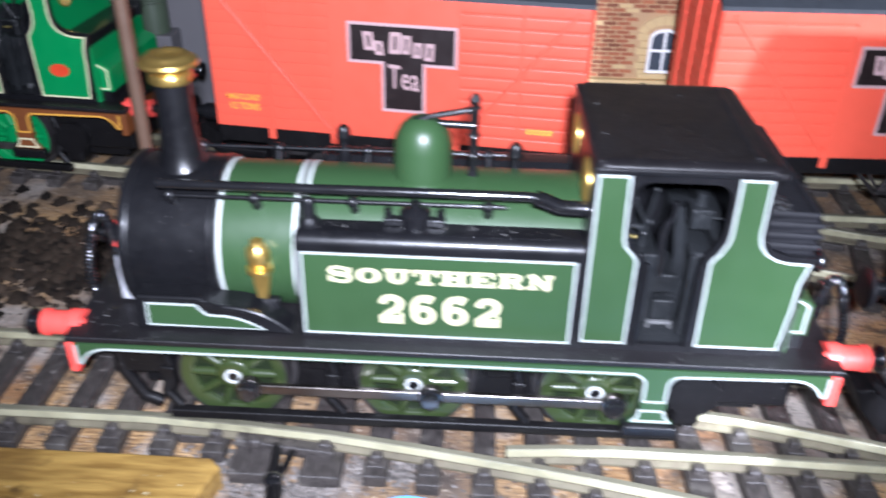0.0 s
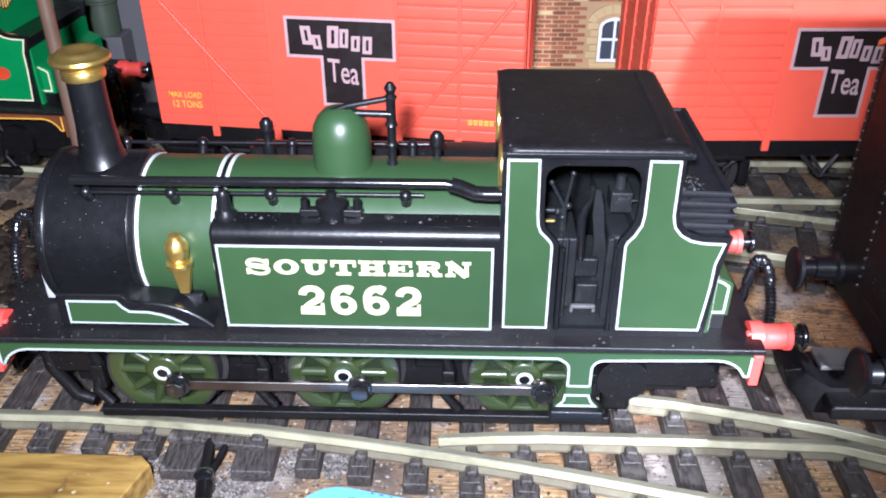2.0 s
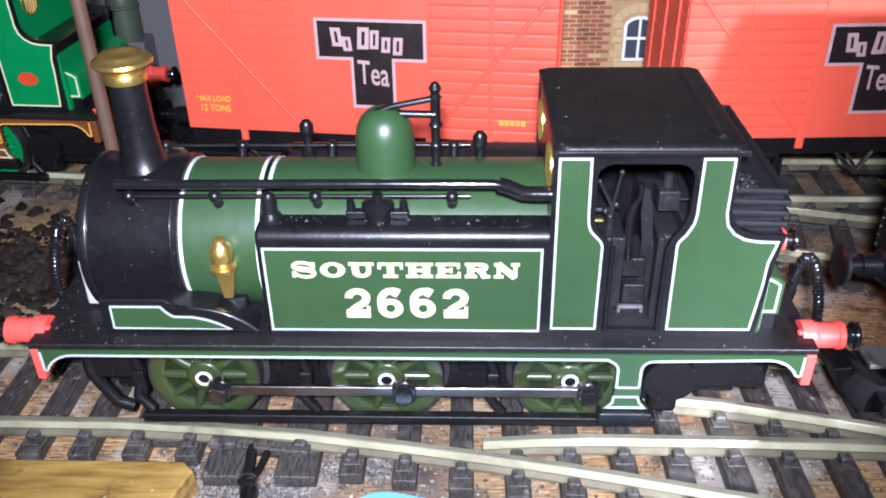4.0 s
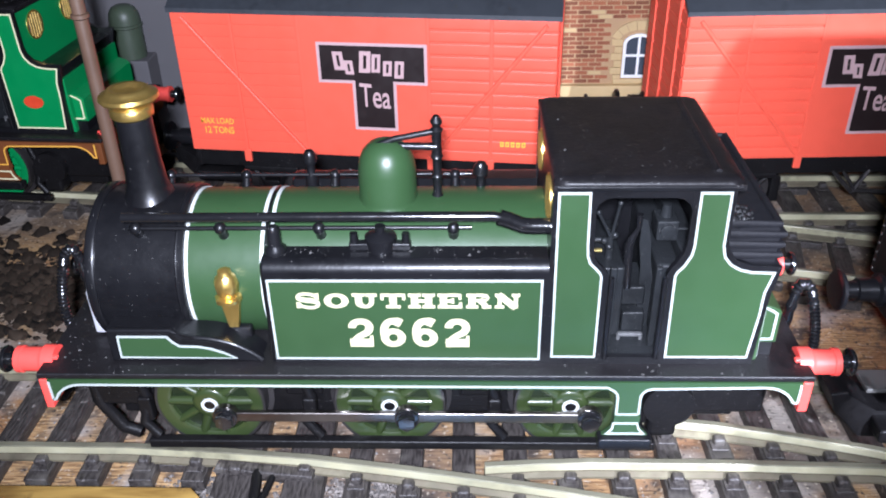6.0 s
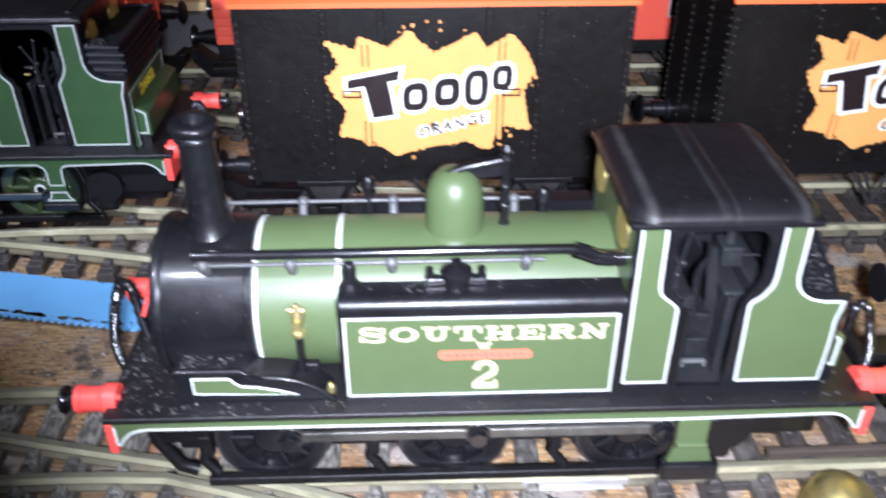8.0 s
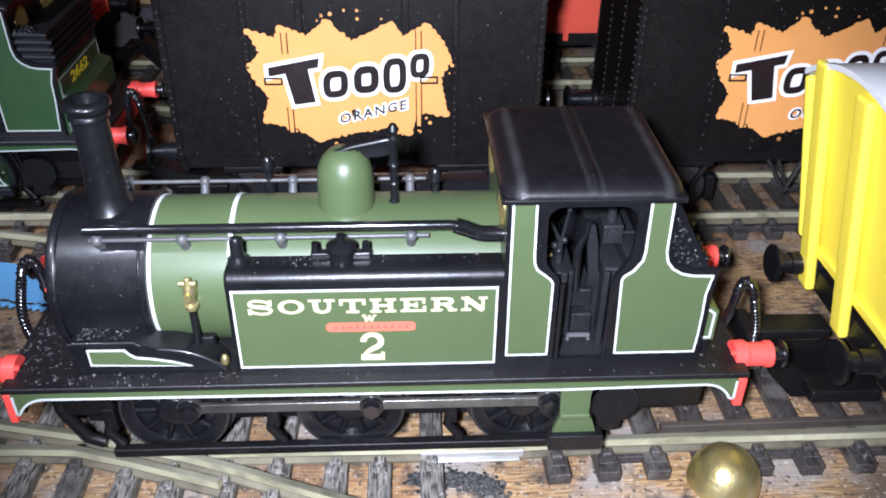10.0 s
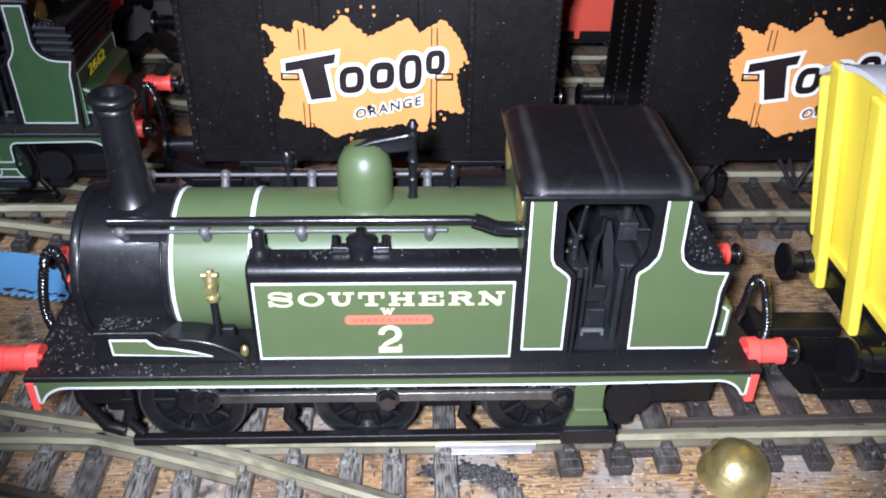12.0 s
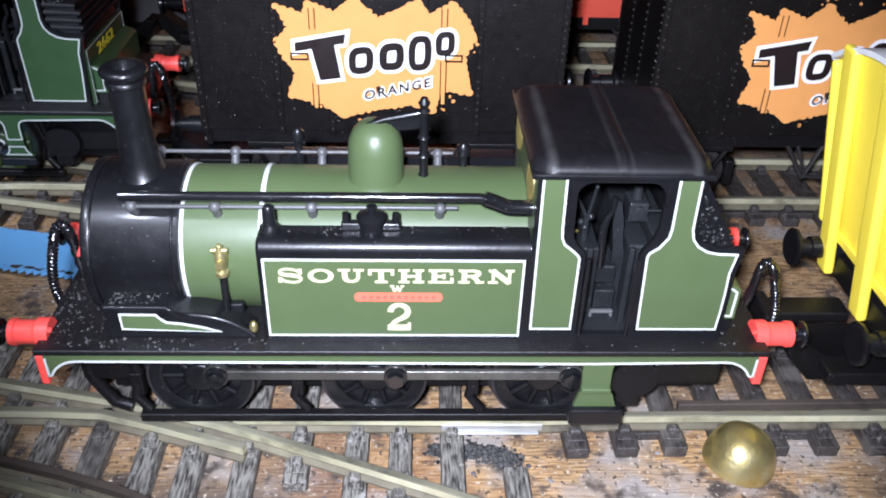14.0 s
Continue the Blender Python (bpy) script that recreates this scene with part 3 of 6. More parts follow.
def locomotive(name, label, m, P):
    """A small six-wheeled tank engine, front towards -x, middle axle at x 0, rail top at z 0. P: its paint and fittings."""
    e = thing(name, label, "model locomotive", m)
    green, line, S = P["paint"], P["line"], 13.0

    # running gear
    bm = box(bmesh.new(), -38, 47, -6.4, 6.4, 3.2, 15.2, 0.4)
    for x in (-12, 12, 34):
        box(bm, x - 2.6, x + 2.6, -7.0, 7.0, 7.0, 14.0, 0.4)
    cyl(bm, (37.0, -10.6, 8.4), (37.0, -6, 8.4), 3.4, None, 20)
    box(bm, 34.6, 38.6, -10.2, -6, 2.6, 6.0, 0.8)
    box(bm, 33.0, 50.0, -9.0, 9.0, 6.0, 15.0, 0.5)
    box(bm, -41.0, -33.4, -9.0, 9.0, 6.8, 15.0, 0.5)
    part("frame", bm, MATT, e)
    for x in (-24.4, 0, 24.2):
        for side in (-1, 1):
            wheel_mesh(P["wheel"], P["ring"], e, x, side)
        part("axle", cyl(bmesh.new(), (x, -8, 7.6), (x, 8, 7.6), 1.2), DARKSTEEL, e)
    cx, cz = P["crank"]
    for side in (-1, 1):
        y = side * P["rody"]
        pins = [(-24.4 + cx, 7.6 + cz), (cx, 7.6 + cz), (24.2 + cx, 7.6 + cz)]
        bm = bmesh.new()
        box(bm, pins[0][0], pins[2][0], y - 0.4, y + 0.4, pins[0][1] - 0.8, pins[0][1] + 0.75, 0.2)
        for px, pz in pins:
            cyl(bm, (px, y - 0.42, pz), (px, y + 0.42, pz), 1.75, None, 24)
        rod = part("coupling_rod", bm, P["rod"], e, "flat coupling rod")
        for px, pz in pins:
            bm = cyl(bmesh.new(), (px, y, pz), (px, y + 1.7 * side, pz), 1.35, 1.3, 6)
            lathe(bm, [(1.62, y), (1.62, y + 0.8 * side), (1.4, y + 0.95 * side), (0.2, y + 0.95 * side)], (px, 0, pz), 22, "y")
            bmesh.ops.bevel(bm, geom=[d for d in bm.edges if len(d.link_faces) == 2 and d.calc_face_angle(0) > 0.9], offset=0.14, segments=2, profile=0.5, affect="EDGES")
            part("crank_pin", bm, P["pin"], rod, "black crank pin with a flat six-sided end")
        bm = box(bmesh.new(), -33.4, 35.8, side * 10.4 - 0.7, side * 10.4 + 0.7, 0.9, 2.3, 0.25)
        part("brake_pull_rod", bm, MATT, e, "black bar low along the wheels")
        for x in (-34.5, -12, 13, 32.5):
            bm = tube(bmesh.new(), [(x, side * 8.6, 12.5), (x + 1.4, side * 8.8, 8), (x + 0.6, side * 9.6, 4.6), (x + 2.4, side * 10.0, 2.4)], 0.75, 8)
            box(bm, x + 0.2, x + 2.0, side * 9.0 - 0.8, side * 9.0 + 0.8, 4.6, 8.6, 0.3)
            part("brake_hanger", bm, MATT, e)
    for x, w in ((-40.5, 1),):
        bm = tube(bmesh.new(), [(x, -8.2, 13), (x + w * 0.6, -8.4, 7), (x + w * 3.0, -8.6, 2.6), (x + w * 5.4, -8.8, 1.8)], 0.9, 8)
        part("guard_iron", bm, MATT, e)

    # running plate, valances, beams
    part("running_plate", box(bmesh.new(), -43.2, 52.6, -15.5, 15.5, 16.75, 17.6, 0.2), SOOT, e)
    val = [(-42.0, 16.7), (-42.0, 13.4), (-41.3, 13.4)] + arc(-37.9, 12.2, 3.6, 158, 90, 6) + [(27.6, 15.5)]
    if P["step"] == "lined":
        val += arc(27.6, 14.3, 1.2, 90, 0, 4) + [(28.8, 11.4), (32.0, 11.4)] + arc(33.2, 14.3, 1.2, 180, 90, 4)
    val += [(46.2, 15.8)] + arc(46.9, 12.2, 3.6, 90, 22, 6) + [(50.6, 13.4), (51.2, 13.4), (51.2, 16.7)]
    for side in (-1, 1):
        y0, y1 = (-15.6, -14.9) if side < 0 else (14.9, 15.6)
        v = part("valance", prism(bmesh.new(), val, y0, y1), P["valance"], e)
        if side < 0:
            low = inset(val, 0.22)
            bm = bmesh.new()
            for a, b in zip(low, low[1:]):
                d = (Vector(b) - Vector(a))
                if d.length < 0.05:
                    continue
                n = Vector((-d.y, d.x)).normalized() * 0.15
                q = [Vector(a) + n, Vector(b) + n, Vector(b) - n, Vector(a) - n]
                f = [bm.verts.new((p.x, -15.68, p.y)) for p in q]
                g = [bm.verts.new((p.x, -15.6, p.y)) for p in q]
                bm.faces.new(f)
                for k in range(4):
                    bm.faces.new((f[k], f[(k + 1) % 4], g[(k + 1) % 4], g[k]))
            part("lining", bm, P["gold"] or line, v, "thin pale line along the valance edge")
    for x0, x1, way in ((-43.0, -42.0, -1), (51.2, 52.4, 1)):
        bm = box(bmesh.new(), x0, x1, -15.6, 15.6, 12.2, 16.75, 0.15)
        part("buffer_beam", bm, P["beam"], e)
        for y in (-11.5, 11.5):
            buffer_part(e, x0 if way < 0 else x1, way, y, P["bufz"], BUFFERRED, GLOSS)
        hook_coupling(e, x0 if way < 0 else x1, way)
    hose(e, -42.0, -1, 0.6, 26.0, 17.4, -41.0)
    hose(e, P["hosex"], 1, -1.0, 21.6, 12.4, 52.0)

    # footstep below the cab
    if P["step"] == "lined":
        bm = prism(bmesh.new(), [(28.8, 11.5), (32.0, 11.5), (32.0, 10.6), (28.8, 10.6)], -15.9, -14.6)
        prism(bm, [(28.9, 10.6), (31.9, 10.6), (32.2, 9.2), (33.3, 8.0), (27.5, 8.0), (28.6, 9.2)], -15.5, -14.9)
    else:
        bm = prism(bmesh.new(), [(28.2, 15.8), (32.2, 15.8), (32.0, 14.6), (32.0, 11.2), (32.6, 10.2), (33.2, 8.2), (27.4, 8.2), (28.0, 10.4), (28.2, 11.2), (28.0, 14.6)], -15.5, -14.9)
        box(bm, 28.1, 32.1, -16.1, -14.9, 10.9, 11.7, 0.2)
    stp = part("footstep", bm, P["valance"], e)
    if P["step"] == "lined":
        bm = ring(bmesh.new(), [(28.7, 10.2), (31.9, 10.2), (32.2, 9.2), (33.0, 8.2), (27.8, 8.2), (28.6, 9.2)], 0.28, -15.6, -15.48)
        part("lining", bm, line, stp, "pale line round the step plate")
        part("tread", box(bmesh.new(), 27.0, 33.8, -16.3, -14.4, 6.2, 7.9, 0.3), BLACK, stp, "black step tread")
    else:
        part("tread", box(bmesh.new(), 26.8, 34.2, -16.4, -14.4, 5.6, 8.2, 0.3), BLACK, stp, "black step tread")

    # smokebox and boiler
    zc, rb = 24.9, 9.6
    bm = bmesh.new()
    lathe(bm, [(rb + 0.1, -24.4), (rb + 0.5, -24.6), (rb + 0.5, -35.9), (rb + 0.15, -36.4), (rb - 0.5, -36.6)], (0, 0, zc), 48, "x")
    box(bm, -36.4, -24.8, -8.6, 8.6, 17.6, zc - 4, 0.5)
    sb = part("smokebox", bm, BLACK, e, "satin black smokebox")
    for x0, x1, r1 in ((-36.7, -35.5, rb + 0.85), (-25.6, -25.1, rb + 0.62)):
        bm = lathe(bmesh.new(), [(rb + 0.3, x0), (r1 - 0.2, x0), (r1, x0 + 0.2), (r1, x1 - 0.2), (r1 - 0.15, x1), (rb + 0.3, x1)], (0, 0, zc), 48, "x")
        part("smokebox_ring", bm, BLACK, sb, "raised black ring")
    bm = bmesh.new()
    lathe(bm, [(7.4, -36.5), (7.4, -36.8), (7.0, -37.1), (4.6, -37.7), (0.8, -38.1)], (0, 0, zc), 40, "x")
    d = part("smokebox_door", bm, BLACK, e)
    if P["door"] is not BLACK:
        part("front_plate", box(bmesh.new(), -38.4, -36.6, -7.6, 7.0, 18.0, 24.6, 0.3), P["door"], d, "pale grey plate low on the smokebox front")
    bm = bmesh.new()
    lathe(bm, [(1.1, -38.7), (1.0, -39.9), (0.4, -40.4)], (0, 0, zc), 12, "x")
    cyl(bm, (-40.0, 0, zc), (-40.2, -3.0, zc - 1.6), 0.3, 0.25, 8)
    part("door_handle", bm, BUFFERRED if P["reddart"] else BLACK, d, "small lever on the door")
    bm = lathe(bmesh.new(), [(rb, -24.6), (rb, 21.0)], (0, 0, zc), 48, "x")
    box(bm, 10.0, 21.0, -9.2, 9.2, 18.0, 26.0, 0.8)
    part("boiler", bm, P["boiler"], e)
    for x0, w in P["bands"]:
        bm = lathe(bmesh.new(), [(rb, x0), (rb + 0.12, x0), (rb + 0.12, x0 + w), (rb, x0 + w)], (0, 0, zc), 48, "x")
        part("boiler_band", bm, WHITE, e, "white boiler band")
    if P["double"]:
        bm = lathe(bmesh.new(), [(rb, -14.45), (rb + 0.16, -14.45), (rb + 0.16, -14.1), (rb, -14.1)], (0, 0, zc), 48, "x")
        part("boiler_strap", bm, BLACK, e, "black strap between the white bands")

    # chimney
    c = part("chimney", lathe(bmesh.new(), [(4.0, 33.4), (3.5, 34.2), (2.9, 35.2), (2.55, 36.6), (2.3, 39.5), (2.2, 43.5), (2.2, 45.6 + P["stack"])], (-30.4, 0, 0), 32), BLACK, e)
    if P["cap"]:
        bm = lathe(bmesh.new(), [(2.25, 44.9), (2.6, 45.2), (2.6, 46.0), (2.35, 46.3), (2.6, 46.6), (3.3, 47.0), (3.6, 47.4), (3.5, 47.8), (2.9, 48.0), (2.7, 48.3), (2.3, 48.6), (1.8, 48.5), (1.5, 48.2), (0.9, 48.15), (0.2, 48.2)], (-30.4, 0, P["stack"]), 36)
        part("chimney_cap", bm, BRASS, c, "polished brass chimney cap")
    else:
        bm = lathe(bmesh.new(), [(2.2, 45.2), (2.5, 45.4), (2.5, 45.8), (2.3, 46.0), (2.55, 46.4), (2.95, 46.8), (2.95, 47.2), (2.6, 47.6), (1.7, 47.6), (1.6, 46.6)], (-30.4, 0, P["stack"]), 36)
        part("chimney_cap", bm, BLACK, c, "black chimney lip")

    # dome and safety valve
    part("dome", lathe(bmesh.new(), [(4.3, 33.2), (3.85, 33.9), (3.7, 34.6), (3.65, 38.2), (3.45, 39.6), (2.9, 40.8), (2.1, 41.6), (1.1, 42.0), (0.3, 42.1)], (0.4, 0, 0), 40), P["boiler"], e)
    bm = lathe(bmesh.new(), [(0.85, 33.2), (0.95, 34.2), (0.55, 34.8), (0.55, 36.8), (0.8, 37.2), (0.55, 37.6), (0.55, 39.4), (0.85, 39.8), (0.6, 40.3), (0.6, 43.0), (0.85, 43.4), (0.5, 43.8), (0.8, 44.5), (0.4, 45.2)], (6.7, 0, 0), 12)
    sv = part("safety_valve", bm, BLACK, e)
    bm = tube(bmesh.new(), [(-0.6, -0.5, 41.6), (1.6, -0.5, 42.4), (6.7, -0.2, 43.3)], 0.42, 8)
    if P["plate_lever"]:
        prism(bm, [(-1.0, 41.4), (1.2, 42.7), (6.7, 43.7), (6.7, 41.2), (2.8, 40.8)], -0.35, 0.35)
    else:
        tube(bm, [(0.8, -0.3, 41.4), (6.7, -0.2, 41.2)], 0.5, 8)
    part("valve_lever", bm, BLACK, sv, "black spring lever reaching to the dome")
    for x, y in ((-10.8, 7.6), (12.2, 3.8)):
        bm = lathe(bmesh.new(), [(0.9, 31.4), (0.9, 33.4), (0.6, 33.8), (0.6, 35.2), (0.95, 35.5), (0.95, 36.6), (0.5, 37.2)], (x, y, 0), 12)
        part("whistle", bm, BLACK, e)

    # hand rails and condensing pipe
    for side in (-1, 1):
        y = side * 8.9
        if side < 0:
            bm = tube(bmesh.new(), [(-30.6, y, 36.1), (-20, y, 36.1), (0, y, 36.2), (13.6, y, 36.2), (14.6, y, 36.0)], 0.62, 10)
            tube(bm, [(14.2, y, 36.1), (15.4, y, 35.7), (17.0, y, 35.0), (18.2, y, 34.9), (20.6, y, 34.9)], 1.0, 10)
            part("condensing_pipe", bm, GLOSS, e, "glossy black pipe along the boiler")
        yr = side * 7.3
        hr = part("hand_rail", tube(bmesh.new(), [(-31.0, yr, 33.7), (11.0, yr, 33.8)], 0.28, 8), P["rail"], e)
        for x in (-30.0, -19.6, -7.5, 8.8):
            bm = ball(bmesh.new(), (x, yr, 33.7), 0.8, 10)
            cyl(bm, (x, yr, 33.7), (x, side * 6.0, 31.8), 0.55, 0.7, 8)
            part("knob", bm, P["rail"], hr, "round hand rail knob")

    # side tanks
    for side in (-1, 1):
        ys = side * S
        bm = bmesh.new()
        y_in = side * 9.0
        sect = [(y_in, 17.6), (ys, 17.6), (ys, 30.7)] + [(side * (S - 1.5) + side * 1.5 * math.cos(radians(a)), 30.7 + 1.5 * math.sin(radians(a))) for a in (22, 45, 68, 90)] + [(y_in, 32.2)]
        a = [bm.verts.new((-14.0, y, z)) for y, z in sect]
        b = [bm.verts.new((20.0, y, z)) for y, z in sect]
        bm.faces.new(a)
        bm.faces.new(b[::-1])
        for k in range(len(sect)):
            j = (k + 1) % len(sect)
            bm.faces.new((a[k], b[k], b[j], a[j]))
        bmesh.ops.bevel(bm, geom=[ed for ed in bm.edges if abs(ed.verts[0].co.x + 14) < 1e-4 and abs(ed.verts[1].co.x + 14) < 1e-4], offset=0.5, segments=2, profile=0.5, affect="EDGES")
        tank = part("side_tank", bm, BLACK, e, "black-topped side tank with a painted panel")
        if side < 0:
            o = [(-13.3, 18.2), (19.4, 18.2), (19.4, 30.0), (-13.3, 30.0)]
            part("panel", prism(bmesh.new(), inset(o, 0.2), -S - 0.08, -S), green, tank)
            part("lining", ring(bmesh.new(), o, 0.28, -S - 0.14, -S), line, tank)
            for text, h, w, x, z, st, th, gap in P["words"]:
                part("lettering", slab_word(text, h, w, x, -S - 0.08, z, st, th, gap), CREAM, tank)
            if P["nameband"]:
                x0, x1, z0, z1 = P["nameband"]
                o = [(x + (z1 - z0) * 0.42 * math.cos(radians(a)), (z0 + z1) / 2 + (z1 - z0) / 2 * math.sin(radians(a))) for x, a0 in ((x1 - 0.5, -90), (x0 + 0.5, 90)) for a in range(a0, a0 + 181, 30)]
                band = part("name_band", prism(bmesh.new(), o, -S - 0.16, -S - 0.08), BAR, tank, "salmon red band with faint darker print")
                bm = bmesh.new()
                for k in range(11):
                    xk = x0 + 1.0 + k * 0.88
                    prism(bm, [(xk, z0 + 0.42), (xk + 0.46, z0 + 0.42), (xk + 0.46, z1 - 0.42), (xk, z1 - 0.42)], -S - 0.18, -S - 0.15)
                part("print", bm, BARINK, band, "faint dark red print drawn as bars")
            bm = lathe(bmesh.new(), [(1.6, 32.1), (1.6, 33.3), (1.9, 33.4), (1.9, 34.0), (1.4, 34.3), (0.6, 34.6), (0.6, 35.4)], (0.2, -9.6, 0), 20)
            box(bm, -3.6, 3.8, -10.2, -9.0, 32.2, 33.2, 0.2)
            for x in (-3.0, 3.2):
                cyl(bm, (x, -9.6, 32.2), (x, -9.6, 34.4), 0.55, 0.45, 8)
            part("tank_filler", bm, BLACK, tank, "black tank filler with clamp")
            bm = lathe(bmesh.new(), [(1.35, 32.1), (1.3, 32.8), (0.85, 33.2), (0.8, 35.0), (0.6, 35.6), (0.3, 35.8)], (-12.4, -10.2, 0), 16)
            part("tank_vent", bm, BLACK, tank)
    ck = P["clack"]
    bm = bmesh.new()
    zt = 29.8 if ck > 1 else 30.2
    lathe(bm, [(0.5 * ck, zt - 4.6), (1.25 * ck, zt - 4.5), (1.25 * ck, zt - 4.0), (0.8 * ck, zt - 3.8), (1.05 * ck, zt - 3.2), (1.15 * ck, zt - 2.0), (0.95 * ck, zt - 1.2), (0.7 * ck, zt - 0.9), (0.6 * ck, zt - 0.2), (0.3 * ck, zt)], (-19.0, -10.3, 0), 8)
    cyl(bm, (-19.0, -10.3, zt - 2.6), (-19.0, -8.6, zt - 2.4), 0.8, 0.9, 10)
    if ck > 1:
        prism(bm, [(-20.0, 25.2), (-17.6, 25.2), (-18.2, 21.4), (-19.4, 21.4)], -10.9, -9.9, 0.15)
    else:
        cyl(bm, (-20.0, -10.3, zt - 0.9), (-18.0, -10.3, zt - 0.9), 0.4, None, 8)
        cyl(bm, (-19.0, -11.6, zt - 2.4), (-19.0, -10.0, zt - 2.4), 0.5, 0.6, 10)
    part("clack_valve", bm, BRASS if ck > 1 else DULLBRASS, e, "brass clack valve on the boiler side")
    if ck < 1:
        part("feed_pipe", tube(bmesh.new(), [(-19.0, -10.3, 25.8), (-19.0, -10.3, 20.0), (-18.4, -10.0, 17.8)], 0.5, 8), BLACK, e)

    if P["step"] == "plain":
        part("drain_knob", ball(bmesh.new(), (-15.4, -12.2, 18.9), 0.75, 10, 0.8, 0.8, 1.2), DULLBRASS, e, "small brass knob beside the splasher")

    # leading splasher
    for side in (-1, 1):
        y0, y1 = (-12.9, -9.0) if side < 0 else (9.0, 12.9)
        o = [(-34.3, 17.6), (-34.3, 22.3), (-26.0, 22.4), (-25.0, 21.5)] + [(-24 + 8.6 * k / 9, 21.2 - 3.6 * (k / 9) ** 2.5) for k in range(10)]
        s = part("splasher", prism(bmesh.new(), o, y0, y1, 0.3), BLACK, e)
        if side < 0:
            q = [(-33.1, 18.2), (-18.3, 18.2), (-20.0, 19.2), (-21.4, 19.75), (-23.0, 20.1), (-25.3, 20.15), (-26.0, 20.7), (-26.7, 21.6), (-33.0, 21.6)]
            if P["step"] == "plain":
                q = [(-32.2, 19.0), (-19.4, 18.7), (-21.8, 19.5), (-24.4, 20.05), (-26.3, 20.25), (-27.0, 20.8), (-27.5, 21.45), (-32.25, 21.5)]
            part("panel", prism(bmesh.new(), inset(q, 0.15), -13.0, -12.9), green, s)
            part("lining", ring(bmesh.new(), q, 0.24, -13.05, -12.9), line, s)
        bm = tube(bmesh.new(), [(-34.0, side * 12.55, 22.1), (-26.2, side * 12.55, 22.1), (-25.2, side * 12.55, 21.3)] + [(-24 + 8.7 * k / 9, side * 12.55, 21.0 - 3.3 * (k / 9) ** 2.5) for k in range(10)], 0.42, 8)
        part("splasher_rim", bm, BLACK, s, "rounded black rim")
    bm = box(bmesh.new(), -30, -17.0, -9.8, -8.6, 17.6, 20.6, 0.3)
    part("sandbox", bm, BLACK, e)

    # cab
    for side in (-1, 1):
        y0, y1 = (-S, -S + 0.7) if side < 0 else (P["roofy"][1] - 1.6, P["roofy"][1] - 0.9)
        sheet = [(20.0, 17.6), (45.4 + P["tail"], 17.6), (45.6 + P["tail"] * 0.8, 22), (46.0 + P["tail"] * 0.3, 28.2), (46.7, 31.8), (43.4, 31.9), (41.4, 32.6), (40.4, 33.8), (40.1, 35), (40.0, 41.8), (20.0, 41.8)]
        # the doorway goes through the near side only: a front leaf, a rear leaf and a sill
        front = [(20.0, 17.6), (26.9, 17.6), (26.9, 30.6), (26.4, 31.4), (25.6, 32.2), (25.1, 33.0), (24.95, 34.4), (24.8, 41.8), (20.0, 41.8)]
        rear = [(33.9, 17.6)] + sheet[1:10] + [(35.4, 41.8), (35.45, 34.8), (35.2, 33.6), (34.6, 32.4), (33.9, 31.4), (33.6, 30.6)]
        # the unseen far sheet is closed, added to keep the cab dark
        for o, kind in ((front, "front"), (rear, "rear")) if side < 0 else ((sheet, "far"),):
            cab = part("cab_side", prism(bmesh.new(), o, y0, y1), BLACK, e)
            if side < 0:
                q = rounded_panel(kind, P["low"], P["tail"], P["slim"])
                part("panel", prism(bmesh.new(), inset(q, 0.2), -S - 0.08, -S), green, cab)
                part("lining", ring(bmesh.new(), q, 0.28, -S - 0.14, -S), line, cab)
                if kind == "rear" and P["plate"]:
                    bm = bmesh.new()
                    prism(bm, [(39.4 + 2.0 * math.cos(2 * math.pi * k / 24), 24.2 + 1.3 * math.sin(2 * math.pi * k / 24)) for k in range(24)], -S - 0.2, -S - 0.08)
                    part("works_plate", bm, PLATERED, cab, "orange-red oval plate")
        if side < 0:
            o = [(24.7, 41.8), (35.5, 41.8), (35.5, 38.9), (35.1, 39.9), (34.4, 40.5), (33.6, 40.7), (26.6, 40.7), (25.8, 40.5), (25.1, 39.9), (24.75, 38.9)]
            part("cab_lintel", prism(bmesh.new(), o, y0 + 0.05, y1), BLACK, e)
            part("cab_sill", box(bmesh.new(), 26.9, 33.9, y0, y1, 17.6, 18.6), BLACK, e)
        for x in (27.3, 33.5) if side < 0 else ():
            part("grab_rail", cyl(bmesh.new(), (x, -S - 0.2, 18.6), (x, -S - 0.2, 30.4), 0.3, None, 8), BLACK, e)
    wf = P["cabend"]
    yf = P["roofy"][1] - 1.6
    bm = box(bmesh.new(), 20.2, 20.9, -S + 0.7, yf, 30.0, 42.0)
    fp = part("cab_front", bm, P["front_mat"], e)
    bmr = box(bmesh.new(), 39.2, 39.9, -S + 0.7, yf, 30.0, 42.0)
    rp = part("cab_back", bmr, wf, e)
    for plate, x, way in ((fp, 20.2, -1), (rp, 39.9, 1)):
        for y in (-6.6, 6.6):
            bm = lathe(bmesh.new(), [(2.3, x), (2.3, x + way * 0.16), (2.8, x + way * 0.16), (2.8, x)], (0, y, 37.7), 24, "x")
            for k in range(-2, 3):
                hgt = math.sqrt(max(0.2, 2.45 ** 2 - (k * 0.85) ** 2))
                cyl(bm, (x + way * 0.12, y + k * 0.85, 37.7 - hgt), (x + way * 0.12, y + k * 0.85, 37.7 + hgt), 0.26, None, 6)
            w = part("spectacle", bm, DULLBRASS if P["rib"] else BRASS, plate, "round brass spectacle with guard bars")
            bm = lathe(bmesh.new(), [(2.3, x + way * 0.05), (2.3, x + way * 0.12)], (0, y, 37.7), 24, "x")
            part("pane", bm, GLASSY, w)
